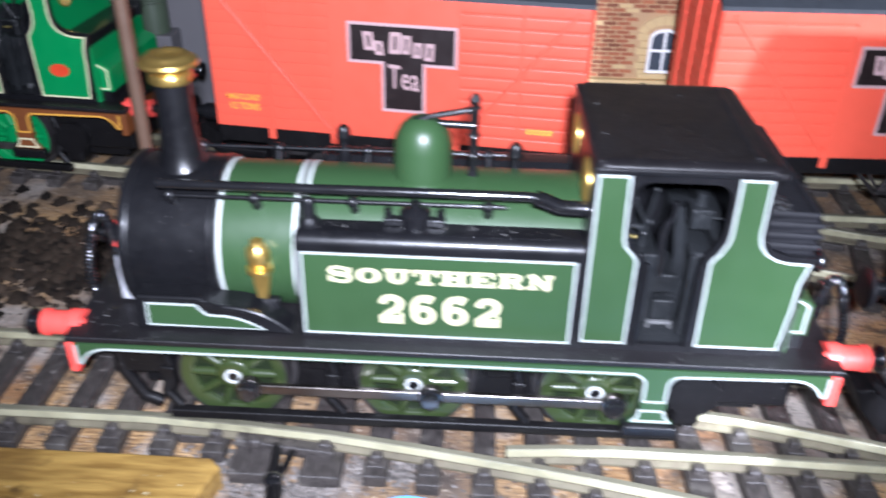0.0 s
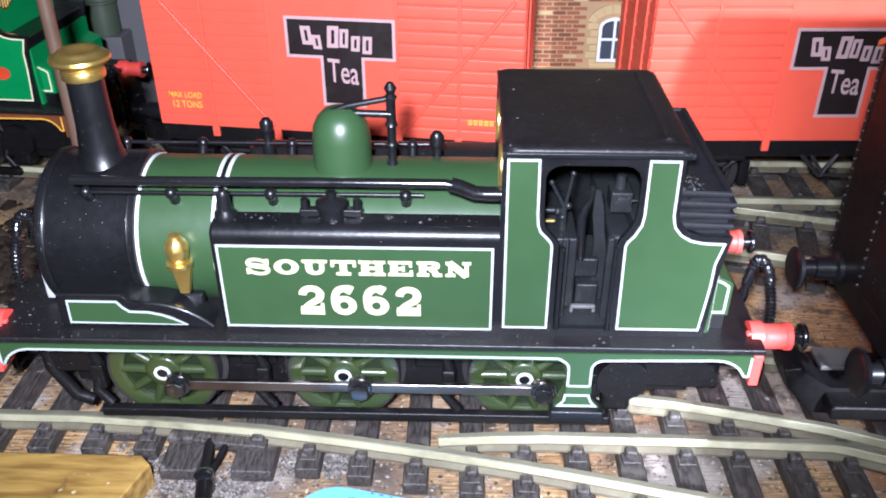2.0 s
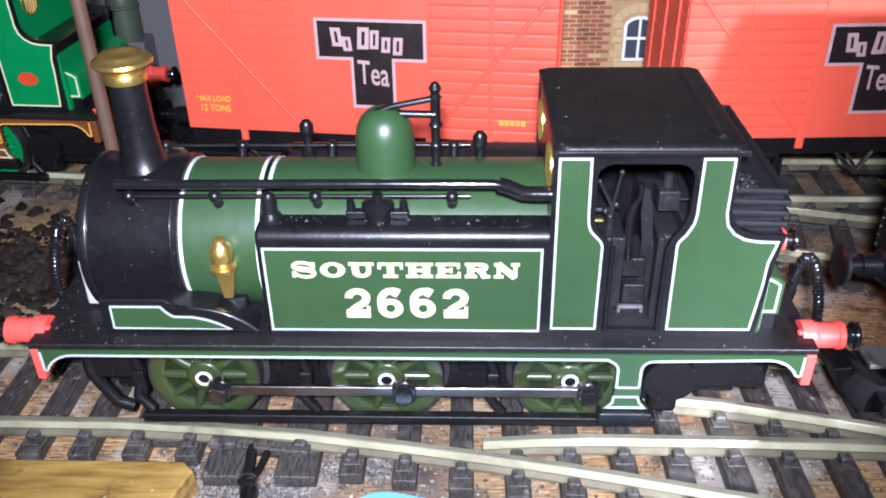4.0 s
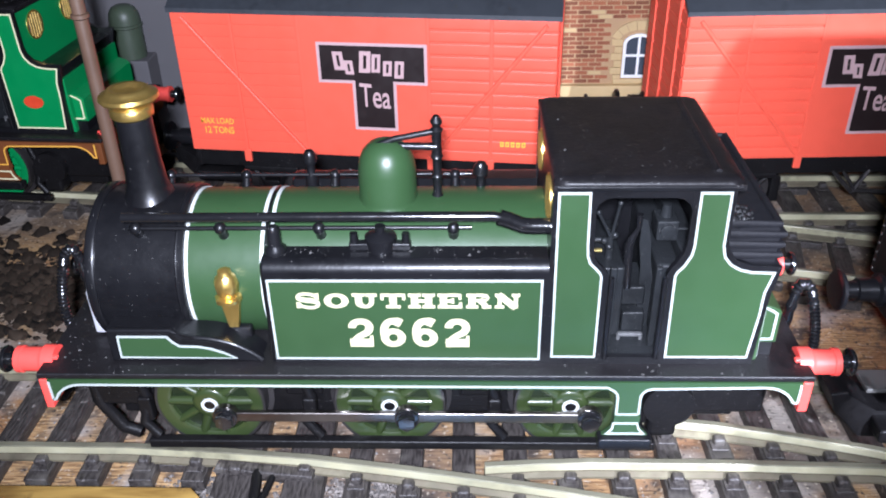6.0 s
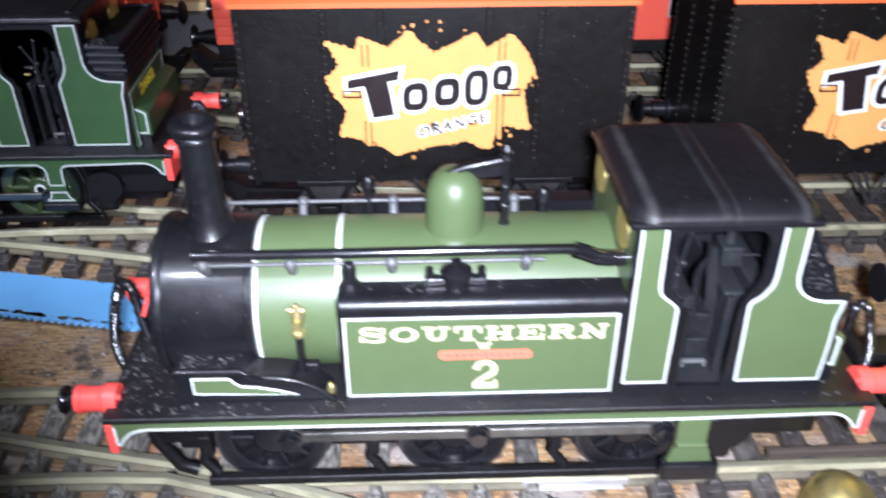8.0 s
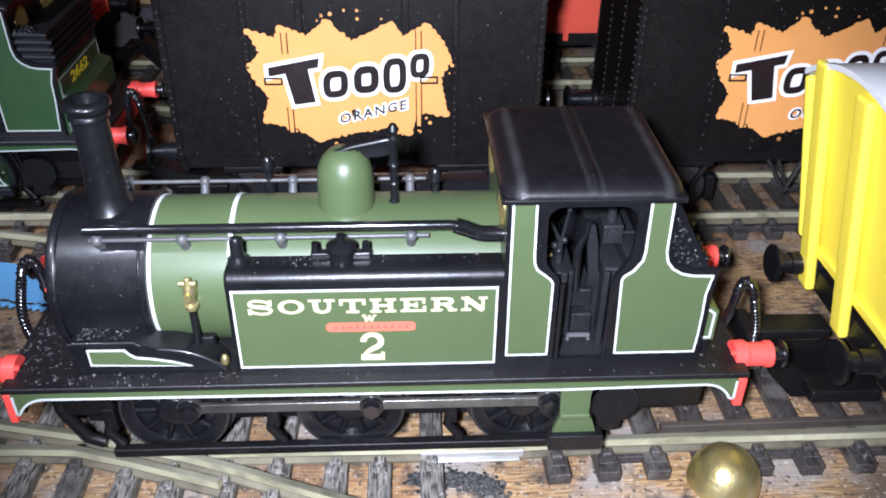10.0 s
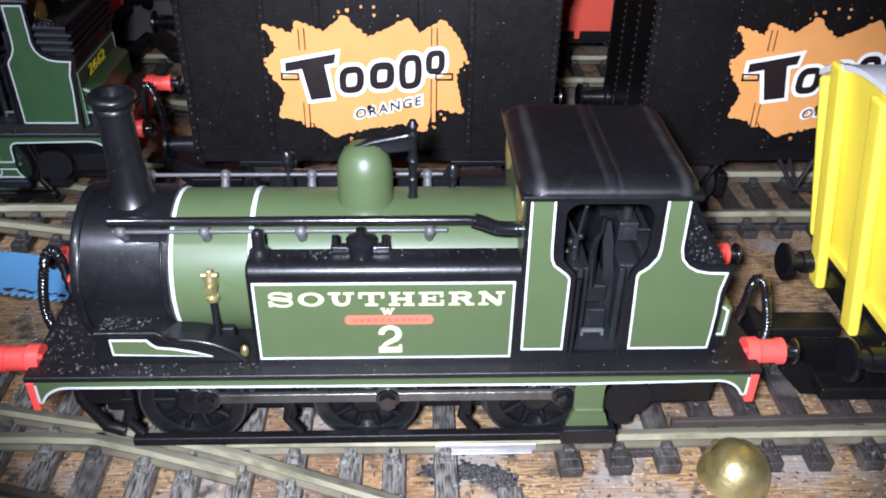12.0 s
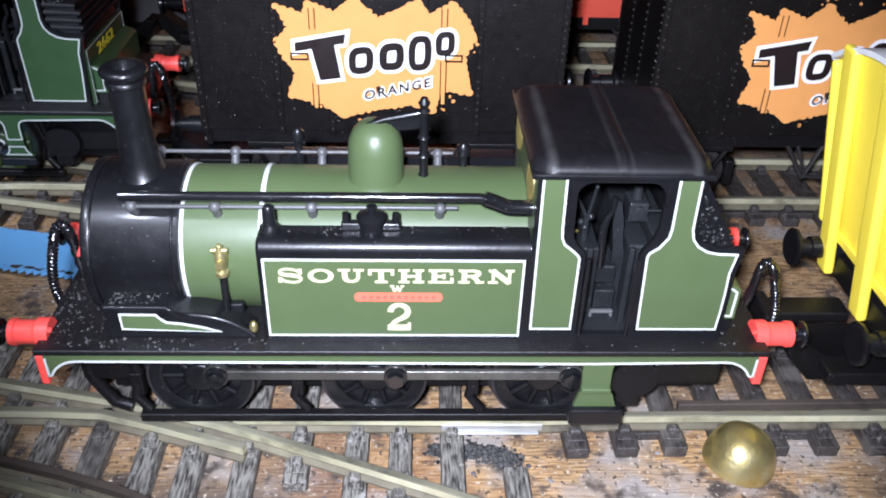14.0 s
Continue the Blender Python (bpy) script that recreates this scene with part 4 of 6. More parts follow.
    cab_roof(e, P)
    # inside the cab
    part("cab_floor", box(bmesh.new(), 20.9, 39.2, -S + 0.7, yf, 17.6, 18.4), INNER, e)
    bm = lathe(bmesh.new(), [(7.2, 21.0), (7.2, 23.6), (6.6, 24.2)], (0, 0, 25.5), 28, "x")
    box(bm, 21.0, 24.6, -6, 6, 18.0, 25.0, 0.4)
    bh = part("backhead", bm, INNER, e)
    for foot, tip in (((28.1, -6.0, 31.6), (26.3, -6.2, 35.2)), ((28.1, -6.0, 31.6), (28.8, -6.2, 36.4))):
        bm = cyl(bmesh.new(), foot, tip, 0.26, 0.22, 8)
        ball(bm, tip, 0.36, 8)
        part("control_lever", bm, INNER, bh, "slim dark regulator lever")
    bm = cyl(bmesh.new(), (24.2, -5.8, 31.2), (28.2, -5.8, 31.2), 0.35, None, 10)
    for x, z in ((27.3, 31.2), (28.5, 32.0), (27.9, 30.4)):
        ball(bm, (x, -6.1, z), 0.5, 8)
    cyl(bm, (28.0, -6.0, 28.6), (28.0, -6.0, 31.8), 0.55, 0.4, 10)
    part("cock_column", bm, INNER, bh, "dark column of cocks on the backhead")
    part("gauge_cock", box(bmesh.new(), 25.6, 27.0, -6.9, -6.3, 30.0, 30.35, 0.1), DULLBRASS, bh, "small brass cock on the backhead")
    bm = box(bmesh.new(), 25.0, 29.8, -8.4, 4.0, 18.4, 28.7, 0.35)
    part("side_locker", bm, INNER, e, "dark locker beside the backhead")
    bm = tube(bmesh.new(), [(31.1, -7.0, 35.4), (31.1, -7.0, 33.5), (30.5, -7.1, 32.4), (30.1, -7.2, 31.2), (30.2, -7.2, 28.4), (30.4, -7.0, 25.0)], 0.42, 10, 0.14, 0.7)
    part("standing_pipe", bm, GLOSS, e, "glossy black ribbed pipe standing in the cab")
    bm = prism(bmesh.new(), [(31.6, 34.4), (32.3, 34.2), (32.9, 31.4), (33.2, 28.4), (33.6, 25.6), (34.4, 23.4), (33.6, 18.4), (32.2, 18.4), (32.0, 27.6), (31.5, 31.0)], -6.4, -5.9, 0.1)
    part("curved_sheet", bm, INNER, e, "curved dark upright sheet in the cab")
    bm = box(bmesh.new(), 29.6, 32.8, -7.2, -1.0, 22.3, 25.1, 0.35)
    box(bm, 30.1, 33.0, -7.6, -1.0, 18.4, 21.5, 0.3)
    part("seat_box", bm, INNER, e, "dark seat box inside the cab")
    bm = box(bmesh.new(), 29.5, 32.5, -9.3, -8.7, 18.95, 19.4, 0.1)
    cyl(bm, (29.6, -9.0, 18.4), (29.6, -9.0, 19.2), 0.25, None, 8)
    cyl(bm, (32.4, -9.0, 18.4), (32.4, -9.0, 19.2), 0.25, None, 8)
    part("foot_rail", bm, RAILGREY, e, "worn grey foot rail in the doorway")
    for x in (28.0, 33.4):
        part("door_post", box(bmesh.new(), x - 0.4, x + 0.4, -10.6, -9.8, 18.4, 30.0, 0.15), INNER, e, "slim dark post inside the doorway")
    bm = box(bmesh.new(), 33.9, 36.6, -4.6, -1.2, 30.2, 33.0, 0.25)
    cyl(bm, (35.2, -2.9, 32.8), (35.2, -2.9, 34.6), 0.8, 0.55, 12)
    lathe(bm, [(1.0, -4.5), (1.0, -4.9), (0.7, -5.0), (0.1, -5.0)], (35.3, 0, 31.6), 16, "y")
    cyl(bm, (36.4, -4.4, 31.9), (38.6, -4.4, 31.9), 0.18, None, 8)
    part("brake_stand", bm, INNER, e, "dark brake stand at the back of the cab")
    bm = box(bmesh.new(), 33.6, 36.6, -8.0, yf - 0.1, 18.4, 28.9, 0.5)
    part("rear_locker", bm, INNER, e, "dark locker across the back of the cab")
    bm = box(bmesh.new(), 36.4, 39.0, -S + 0.8, yf - 0.1, 18.4, 30.5, 0.3)
    part("bunker_wall", bm, INNER, e, "dark bunker front inside the cab")

    # bunker
    bm = box(bmesh.new(), 39.9, 45.6, -S + 0.9, S - 0.9, 17.6, 30.6, 0.2)
    bk = part("bunker", bm, BLACK, e)
    bp = part("bunker_back", box(bmesh.new(), 45.6, 46.2, -S + 0.8, S - 1.8, 17.6, 28.7, 0.1), green, bk, "green bunker back with thin pale edge")
    rear_face = Matrix.Translation((46.2, 0, 0)) @ Matrix.Rotation(radians(90), 4, "Z")
    bm = prism(bmesh.new(), [(46.2, 19.6), (48.6, 19.6), (48.6, 24.2), (47.9, 24.7), (46.2, 25.3)], -S + 1.8, S - 1.8, 0.15)
    rt = part("rear_tank", bm, green, bk, "low green tank behind the bunker")
    q = [(45.8, 20.0), (48.1, 20.0), (48.15, 24.0), (47.5, 24.5), (45.8, 25.3)]
    part("tank_base", box(bmesh.new(), 45.6, 48.2, -S + 1.9, S - 1.9, 17.6, 19.6), BLACK, rt, "black base below the tank")
    part("lining", ring(bmesh.new(), q, 0.3, -S + 1.7, -S + 1.85), line, rt)
    if P["rear"]:
        bm = words(P["rear"], 2.2, 10.0, -6.0, 0, 25.5, 0.02)
        bmesh.ops.transform(bm, matrix=rear_face, verts=bm.verts)
        part("lettering", bm, YELLOWINK, bp)
        bm = ring(bmesh.new(), [(-S + 1.0, 17.9), (S - 2.0, 17.9), (S - 2.0, 28.5), (-S + 1.0, 28.5)], 0.2, -0.08, 0.0)
        bmesh.ops.transform(bm, matrix=rear_face, verts=bm.verts)
        part("lining", bm, line, bp)
    if P["coalrails"]:
        bm = prism(bmesh.new(), [(40.0, 30.6), (46.0, 30.6), (46.0, 35.8), (45.4, 37.0), (40.0, 37.0)], -S + 1.0, S - 1.0)
        part("coal_rail_backing", bm, DUSTBLACK, bk)
        for k in range(5):
            z = 31.5 + 1.38 * k
            xe = 46.3 if z < 36.6 else 45.6
            bm = tube(bmesh.new(), [(40.0, -S + 0.8, z), (xe, -S + 0.8, z), (xe, S - 0.8, z), (40.0, S - 0.8, z)], 0.45, 8)
            part("coal_rail", bm, DUSTBLACK, bk, "round black coal rail")
        heap = (40.4, 45.4, 35.6, 0.8)
    else:
        for y0 in ((-S + 0.9, S - 1.5) if P["coal"] else ()):
            part("bunker_wing", prism(bmesh.new(), [(40.0, 30.6), (45.8, 31.2), (40.2, 41.0), (39.9, 41.0)], y0, y0 + 0.6), BLACK, bk)
        heap = (40.4, 46.0, 31.0, 4.5)
    if not P["coal"]:
        return e
    rnd = random.Random(5)
    bm = bmesh.new()
    for k in range(300):
        x, y = rnd.uniform(heap[0], heap[1]), rnd.uniform(-S + 2.0, S - 2.0)
        z = heap[2] + heap[3] * (1 - (x - heap[0]) / 6.5) * rnd.uniform(0.5, 1.0)
        r = rnd.uniform(0.3, 0.95)
        bmesh.ops.create_icosphere(bm, subdivisions=1, radius=r, matrix=Matrix.Translation((x, y, z)) @ Euler((rnd.random() * 3, rnd.random() * 3, 0)).to_matrix().to_4x4() @ Matrix.Diagonal((1, rnd.uniform(0.6, 1), rnd.uniform(0.5, 0.9), 1)))
    for k in range(60 if P["coalrails"] else 0):
        x, y = rnd.uniform(40.3, 43.0), rnd.uniform(-S + 1.0, -S + 4.5)
        bmesh.ops.create_icosphere(bm, subdivisions=1, radius=rnd.uniform(0.25, 0.6), matrix=Matrix.Translation((x, y, 37.0 + rnd.uniform(-0.6, 0.9) * (43.2 - x) / 2.9)) @ Euler((rnd.random() * 3, rnd.random() * 3, 0)).to_matrix().to_4x4())
    for k in range(0 if P["coalrails"] else 170):
        u, v = rnd.random(), rnd.random()
        x, z = 40.4 + 4.6 * u, 31.0 + (1 - u) * 8.6 * v
        r = rnd.uniform(0.2, 0.5)
        bmesh.ops.create_icosphere(bm, subdivisions=1, radius=r, matrix=Matrix.Translation((x, -S + 0.9, z)) @ Euler((rnd.random() * 3, rnd.random() * 3, 0)).to_matrix().to_4x4() @ Matrix.Diagonal((1, rnd.uniform(0.5, 0.8), rnd.uniform(0.5, 0.9), 1)))
    part("coal", bm, COAL, bk, "heap of dusty coal")
    return e


def stroke(bm, pts, wide, y0, y1, closed=False):
    """A flat band in the x-z plane along pts, its width given at each point (or once), from y0 back to y1."""
    n = len(pts)
    wide = wide if isinstance(wide, (list, tuple)) else [wide] * n
    front, back = [], []
    for k, p in enumerate(pts):
        a = Vector(pts[(k - 1) % n] if closed else pts[max(k - 1, 0)])
        b = Vector(pts[(k + 1) % n] if closed else pts[min(k + 1, n - 1)])
        d = (b - a).normalized()
        s = Vector((-d.y, d.x)) * wide[k] / 2
        pair = (Vector(p) + s, Vector(p) - s)
        front.append([bm.verts.new((q.x, y0, q.y)) for q in pair])
        back.append([bm.verts.new((q.x, y1, q.y)) for q in pair])
    for k in range(n if closed else n - 1):
        j = (k + 1) % n
        bm.faces.new((front[k][0], front[j][0], front[j][1], front[k][1]))
        for side in (0, 1):
            bm.faces.new((front[k][side], front[j][side], back[j][side], back[k][side]))
    if not closed:
        for k in (0, n - 1):
            bm.faces.new((front[k][0], front[k][1], back[k][1], back[k][0]))
    return bm


def oval_ring(bm, cx, cz, rx, rz, sx, sz, y0, y1, n=32):
    """A flat oval band, sx thick at its sides and sz at its top and bottom."""
    turn = [2 * math.pi * k / n for k in range(n)]
    rows = [[bm.verts.new((cx + (rx - u * sx) * math.cos(a), y, cz + (rz - u * sz) * math.sin(a))) for a in turn] for u, y in ((0, y0), (1, y0), (1, y1), (0, y1))]
    for q in range(4):
        for k in range(n):
            j = (k + 1) % n
            bm.faces.new((rows[q][k], rows[q][j], rows[(q + 1) % 4][j], rows[(q + 1) % 4][k]))
    return bm


def slab_letter(bm, ch, x, z, w, h, st, th, y):
    """One wide slab-serif character with stems st and bars th thick; every stroke lies a hair over the one before."""
    lay = [0.05]

    def deep():
        lay[0] += 0.004
        return y - lay[0]

    def bar(x0, x1, z0, z1):
        prism(bm, [(x + x0, z + z0), (x + x1, z + z0), (x + x1, z + z1), (x + x0, z + z1)], deep(), y)

    def band(pts, wide, closed=False):
        stroke(bm, [(x + a, z + b) for a, b in pts], wide, deep(), y, closed)

    foot = st * 0.5 + 0.11 * w
    if ch == "O":
        oval_ring(bm, x + w / 2, z + h / 2, w / 2, h / 2, st, th, deep(), y)
    elif ch == "S":
        top = bezier((0.86 * w, 0, 0.72 * h), (0.7 * w, 0, 1.06 * h), (0.06 * w, 0, 1.06 * h), (0.1 * w, 0, 0.72 * h), 10)
        mid = bezier((0.1 * w, 0, 0.72 * h), (0.14 * w, 0, 0.46 * h), (0.86 * w, 0, 0.62 * h), (0.9 * w, 0, 0.3 * h), 10)
        low = bezier((0.9 * w, 0, 0.3 * h), (0.94 * w, 0, -0.06 * h), (0.3 * w, 0, -0.08 * h), (0.12 * w, 0, 0.3 * h), 10)
        pts = [(p[0], p[2]) for p in top + mid[1:] + low[1:]]
        n = len(pts)
        band(pts, [th * 0.75 + (st - th) * 0.62 * max(0.0, math.sin(2.2 * math.pi * (k / (n - 1)) - 0.6 * math.pi)) + th * 0.25 for k in range(n)])
        bar(0.8 * w, 0.95 * w, 0.6 * h, h)
        bar(0.03 * w, 0.18 * w, 0.0, 0.4 * h)
    elif ch == "U":
        xa, xb, zz = 0.26 * w, 0.78 * w, 0.46 * h
        pts = [(xa, h - 0.02)] + [((xa + xb) / 2 - (xb - xa) / 2 * math.cos(a), zz - (zz - th * 0.55) * math.sin(a)) for a in [math.pi * k / 12 for k in range(13)]] + [(xb, h - 0.02)]
        band(pts, [st] * 4 + [st * 0.85, st * 0.7, st * 0.6, th * 1.1, th * 1.1, st * 0.6, st * 0.65, st * 0.7, st * 0.7, st * 0.7, st * 0.7])
        bar(0.0, xa + foot, h - th, h)
        bar(xb - foot * 0.9, w, h - th, h)
    elif ch == "T":
        bar(w / 2 - st / 2, w / 2 + st / 2, 0, h)
        bar(0, w, h - th, h)
        bar(0, 0.13 * w, 0.56 * h, h)
        bar(0.87 * w, w, 0.56 * h, h)
        bar(w / 2 - foot * 1.15, w / 2 + foot * 1.15, 0, th)
    elif ch == "H":
        for cx in (0.22 * w, 0.78 * w):
            bar(cx - st / 2, cx + st / 2, 0, h)
            bar(cx - foot, cx + foot, 0, th)
            bar(cx - foot, cx + foot, h - th, h)
        bar(0.22 * w, 0.78 * w, h / 2 - th / 2, h / 2 + th / 2)
    elif ch == "E":
        bar(0.23 * w - st / 2, 0.23 * w + st / 2, 0, h)
        bar(0, 0.97 * w, 0, th)
        bar(0, 0.95 * w, h - th, h)
        bar(0.2 * w, 0.62 * w, h / 2 - th / 2, h / 2 + th / 2)
        bar(0.55 * w, 0.66 * w, 0.32 * h, 0.68 * h)
        bar(0.83 * w, 0.95 * w, 0.6 * h, h)
        bar(0.85 * w, 0.98 * w, 0, 0.4 * h)
    elif ch == "R":
        bar(0.23 * w - st / 2, 0.23 * w + st / 2, 0, h)
        bar(0, 0.23 * w + foot, 0, th)
        bar(0, 0.5 * w, h - th, h)
        bow = [(0.4 * w, h - th / 2)] + [(0.52 * w + 0.26 * w * math.sin(a), 0.72 * h + (0.28 * h - th / 2) * math.cos(a)) for a in [math.pi * k / 8 for k in range(9)]] + [(0.3 * w, 0.44 * h + th / 2)]
        band(bow, [th, th, th * 1.2, st * 0.7, st * 0.95, st, st * 0.95, st * 0.7, th * 1.2, th, th])
        band([(0.5 * w, 0.47 * h), (0.68 * w, 0.36 * h), (0.74 * w, 0.16 * h), (0.82 * w, 0.06 * h)], [th, st * 0.8, st, st * 0.7])
        bar(0.68 * w, w, 0, th)
    elif ch == "N":
        for cx in (0.19 * w, 0.83 * w):
            bar(cx - st * 0.28, cx + st * 0.28, 0, h)
        band([(0.14 * w, h - th * 0.3), (0.84 * w, th * 0.2)], st)
        bar(0, 0.38 * w, 0, th)
        bar(0, 0.3 * w, h - th, h)
        bar(0.66 * w, w, h - th, h)
    elif ch == "W":
        band([(0.14 * w, h), (0.34 * w, 0.05 * h)], st)
        band([(0.34 * w, 0.05 * h), (0.52 * w, 0.9 * h)], st * 0.6)
        band([(0.5 * w, 0.9 * h), (0.68 * w, 0.05 * h)], st)
        band([(0.68 * w, 0.05 * h), (0.88 * w, h)], st * 0.6)
        bar(0, 0.3 * w, h - th, h)
        bar(0.74 * w, w, h - th, h)
    elif ch == "2":
        hook = [(0.15 * w, 0.68 * h)] + [(0.5 * w + 0.35 * w * math.cos(a), 0.7 * h + (0.3 * h - th * 0.45) * math.sin(a)) for a in [math.pi * (1.02 - 1.12 * k / 10) for k in range(11)]]
        tail = bezier((hook[-1][0], 0, hook[-1][1]), (0.78 * w, 0, 0.42 * h), (0.22 * w, 0, 0.42 * h), (0.12 * w, 0, th * 0.6), 8)
        pts = hook + [(p[0], p[2]) for p in tail[1:]]
        n = len(pts)
        band(pts, [st * 0.9, st * 0.95] + [th + (st - th) * abs(math.cos(math.pi * (1.02 - 1.12 * k / 10))) for k in range(11)][1:] + [st, st * 0.95, st * 0.9, st * 0.85, st * 0.8, st * 0.7, st * 0.6, th][:n - 12])
        bar(0.03 * w, 0.98 * w, 0, th * 1.5)
        bar(0.84 * w, 0.98 * w, 0, th * 2.1)
    elif ch == "6":
        oval_ring(bm, x + w / 2, z + 0.33 * h, w / 2, 0.33 * h, st, th, deep(), y)
        arm = bezier((0.5 * st, 0, 0.36 * h), (0.04 * w, 0, 0.86 * h), (0.42 * w, 0, 1.04 * h), (0.84 * w, 0, 0.84 * h), 12)
        pts = [(p[0], p[2]) for p in arm]
        n = len(pts)
        band(pts, [st + (th * 1.15 - st) * (k / (n - 1)) ** 0.8 if k < n - 3 else th * 1.5 for k in range(n)])


def slab_word(text, h, w, x, y, z, st, th, gap=0.16):
    """A row of slab-serif characters, x to x + w."""
    out = bmesh.new()
    cell = w / (len(text) - gap)
    for k, ch in enumerate(text):
        slab_letter(out, ch, x + cell * k, z, cell * (1 - gap), h, st, th, y)
    return out


BASE = dict(bufz=16.8, beam=BUFFERRED, stack=0.0, low=18.6, tail=0.0, door=BLACK, reddart=False, cap=False, coalrails=False, plate=False, rear="", nameband=None, ring=None, step="lined", rail=BLACK, hosex=54.0, rod=STEEL, rody=10.9, pin=GLOSS, crank=(2.2, -1.6),
            bands=((-24.7, 0.7), (-15.0, 0.45), (-13.9, 0.45)), double=True, words=(), crown=43.1, roofy=(-13.4, 12.2), shoulder=(1.6, 0.6), rib=0.0, roofmat=SOOT, slim=0.0,
            plate_lever=False, roofx=(20.0, 40.8), clack=1.35, gold=None, coal=True, cabend=BLACK, front_mat=BLACK)
OLIVE_ENGINE = dict(BASE, paint=OLIVE, boiler=OLIVE, valance=OLIVE, wheel=WHEELGREEN, ring=WHITE, line=GREYLINE, stack=0.45, cap=True, coalrails=True, reddart=True, rear="2662",
                    rod=RODSTEEL, crank=(2.4, -0.8), words=(("SOUTHERN", 2.1, 26.8, -10.05, 26.0, 0.86, 0.42, 0.12), ("2662", 4.2, 14.8, -4.0, 20.2, 0.98, 0.8, 0.22)))
OLIVE_ENGINE["door"] = material("pale_grey_door", (0.34, 0.34, 0.36), 0.5, vary=0.1)
SAGE_ENGINE = dict(BASE, bufz=17.4, stack=1.2, low=19.3, tail=0.8, paint=SAGE, boiler=SAGE, valance=SAGE, wheel=BLACK, line=WHITE, step="plain", rail=RAILGREY, hosex=55.2, rod=GREASY, rody=11.9, crank=(3.1, 3.0), nameband=(-2.0, 9.15, 23.75, 25.05),
                   bands=((-24.6, 0.65), (-14.4, 0.6)), double=False, crown=43.5, roofy=(-13.5, 10.4), shoulder=(3.0, 1.4), roofx=(19.2, 40.8), slim=0.7, clack=0.72, rib=0.4, roofmat=ROOFBLACK, plate_lever=True, front_mat=SAGE, reddart=True,
                   words=(("SOUTHERN", 2.05, 29.6, -11.5, 26.55, 0.68, 0.33, 0.14), ("W", 1.0, 1.8, 2.5, 25.2, 0.34, 0.22, 0.0), ("2", 4.3, 3.2, 2.05, 19.15, 0.8, 0.6, 0.0)))
EMERALD_ENGINE = dict(BASE, paint=EMERALD, boiler=EMERALD, beam=BROWNFRAME, valance=BROWNFRAME, wheel=EMERALD, line=GOLDLINE, plate=True, cabend=EMERALD, front_mat=EMERALD, coalrails=False, gold=GOLDLINE, coal=False)
EMERALD_ENGINE["line"] = material("cream_lining", (0.7, 0.66, 0.42), 0.5, vary=0.05)

locomotive("tank_locomotive", "olive green model tank engine with brass-capped chimney, on the middle track", at(0, -0.2), OLIVE_ENGINE)
locomotive("tank_locomotive", "sage green model tank engine with black wheels, on the front track", at(102.3, -69.6) @ Matrix.Diagonal((0.97, 1, 1, 1)), SAGE_ENGINE)
locomotive("tank_locomotive", "bright green model tank engine with red oval plate", at(-113.2, 74.8, 0, -4), EMERALD_ENGINE)


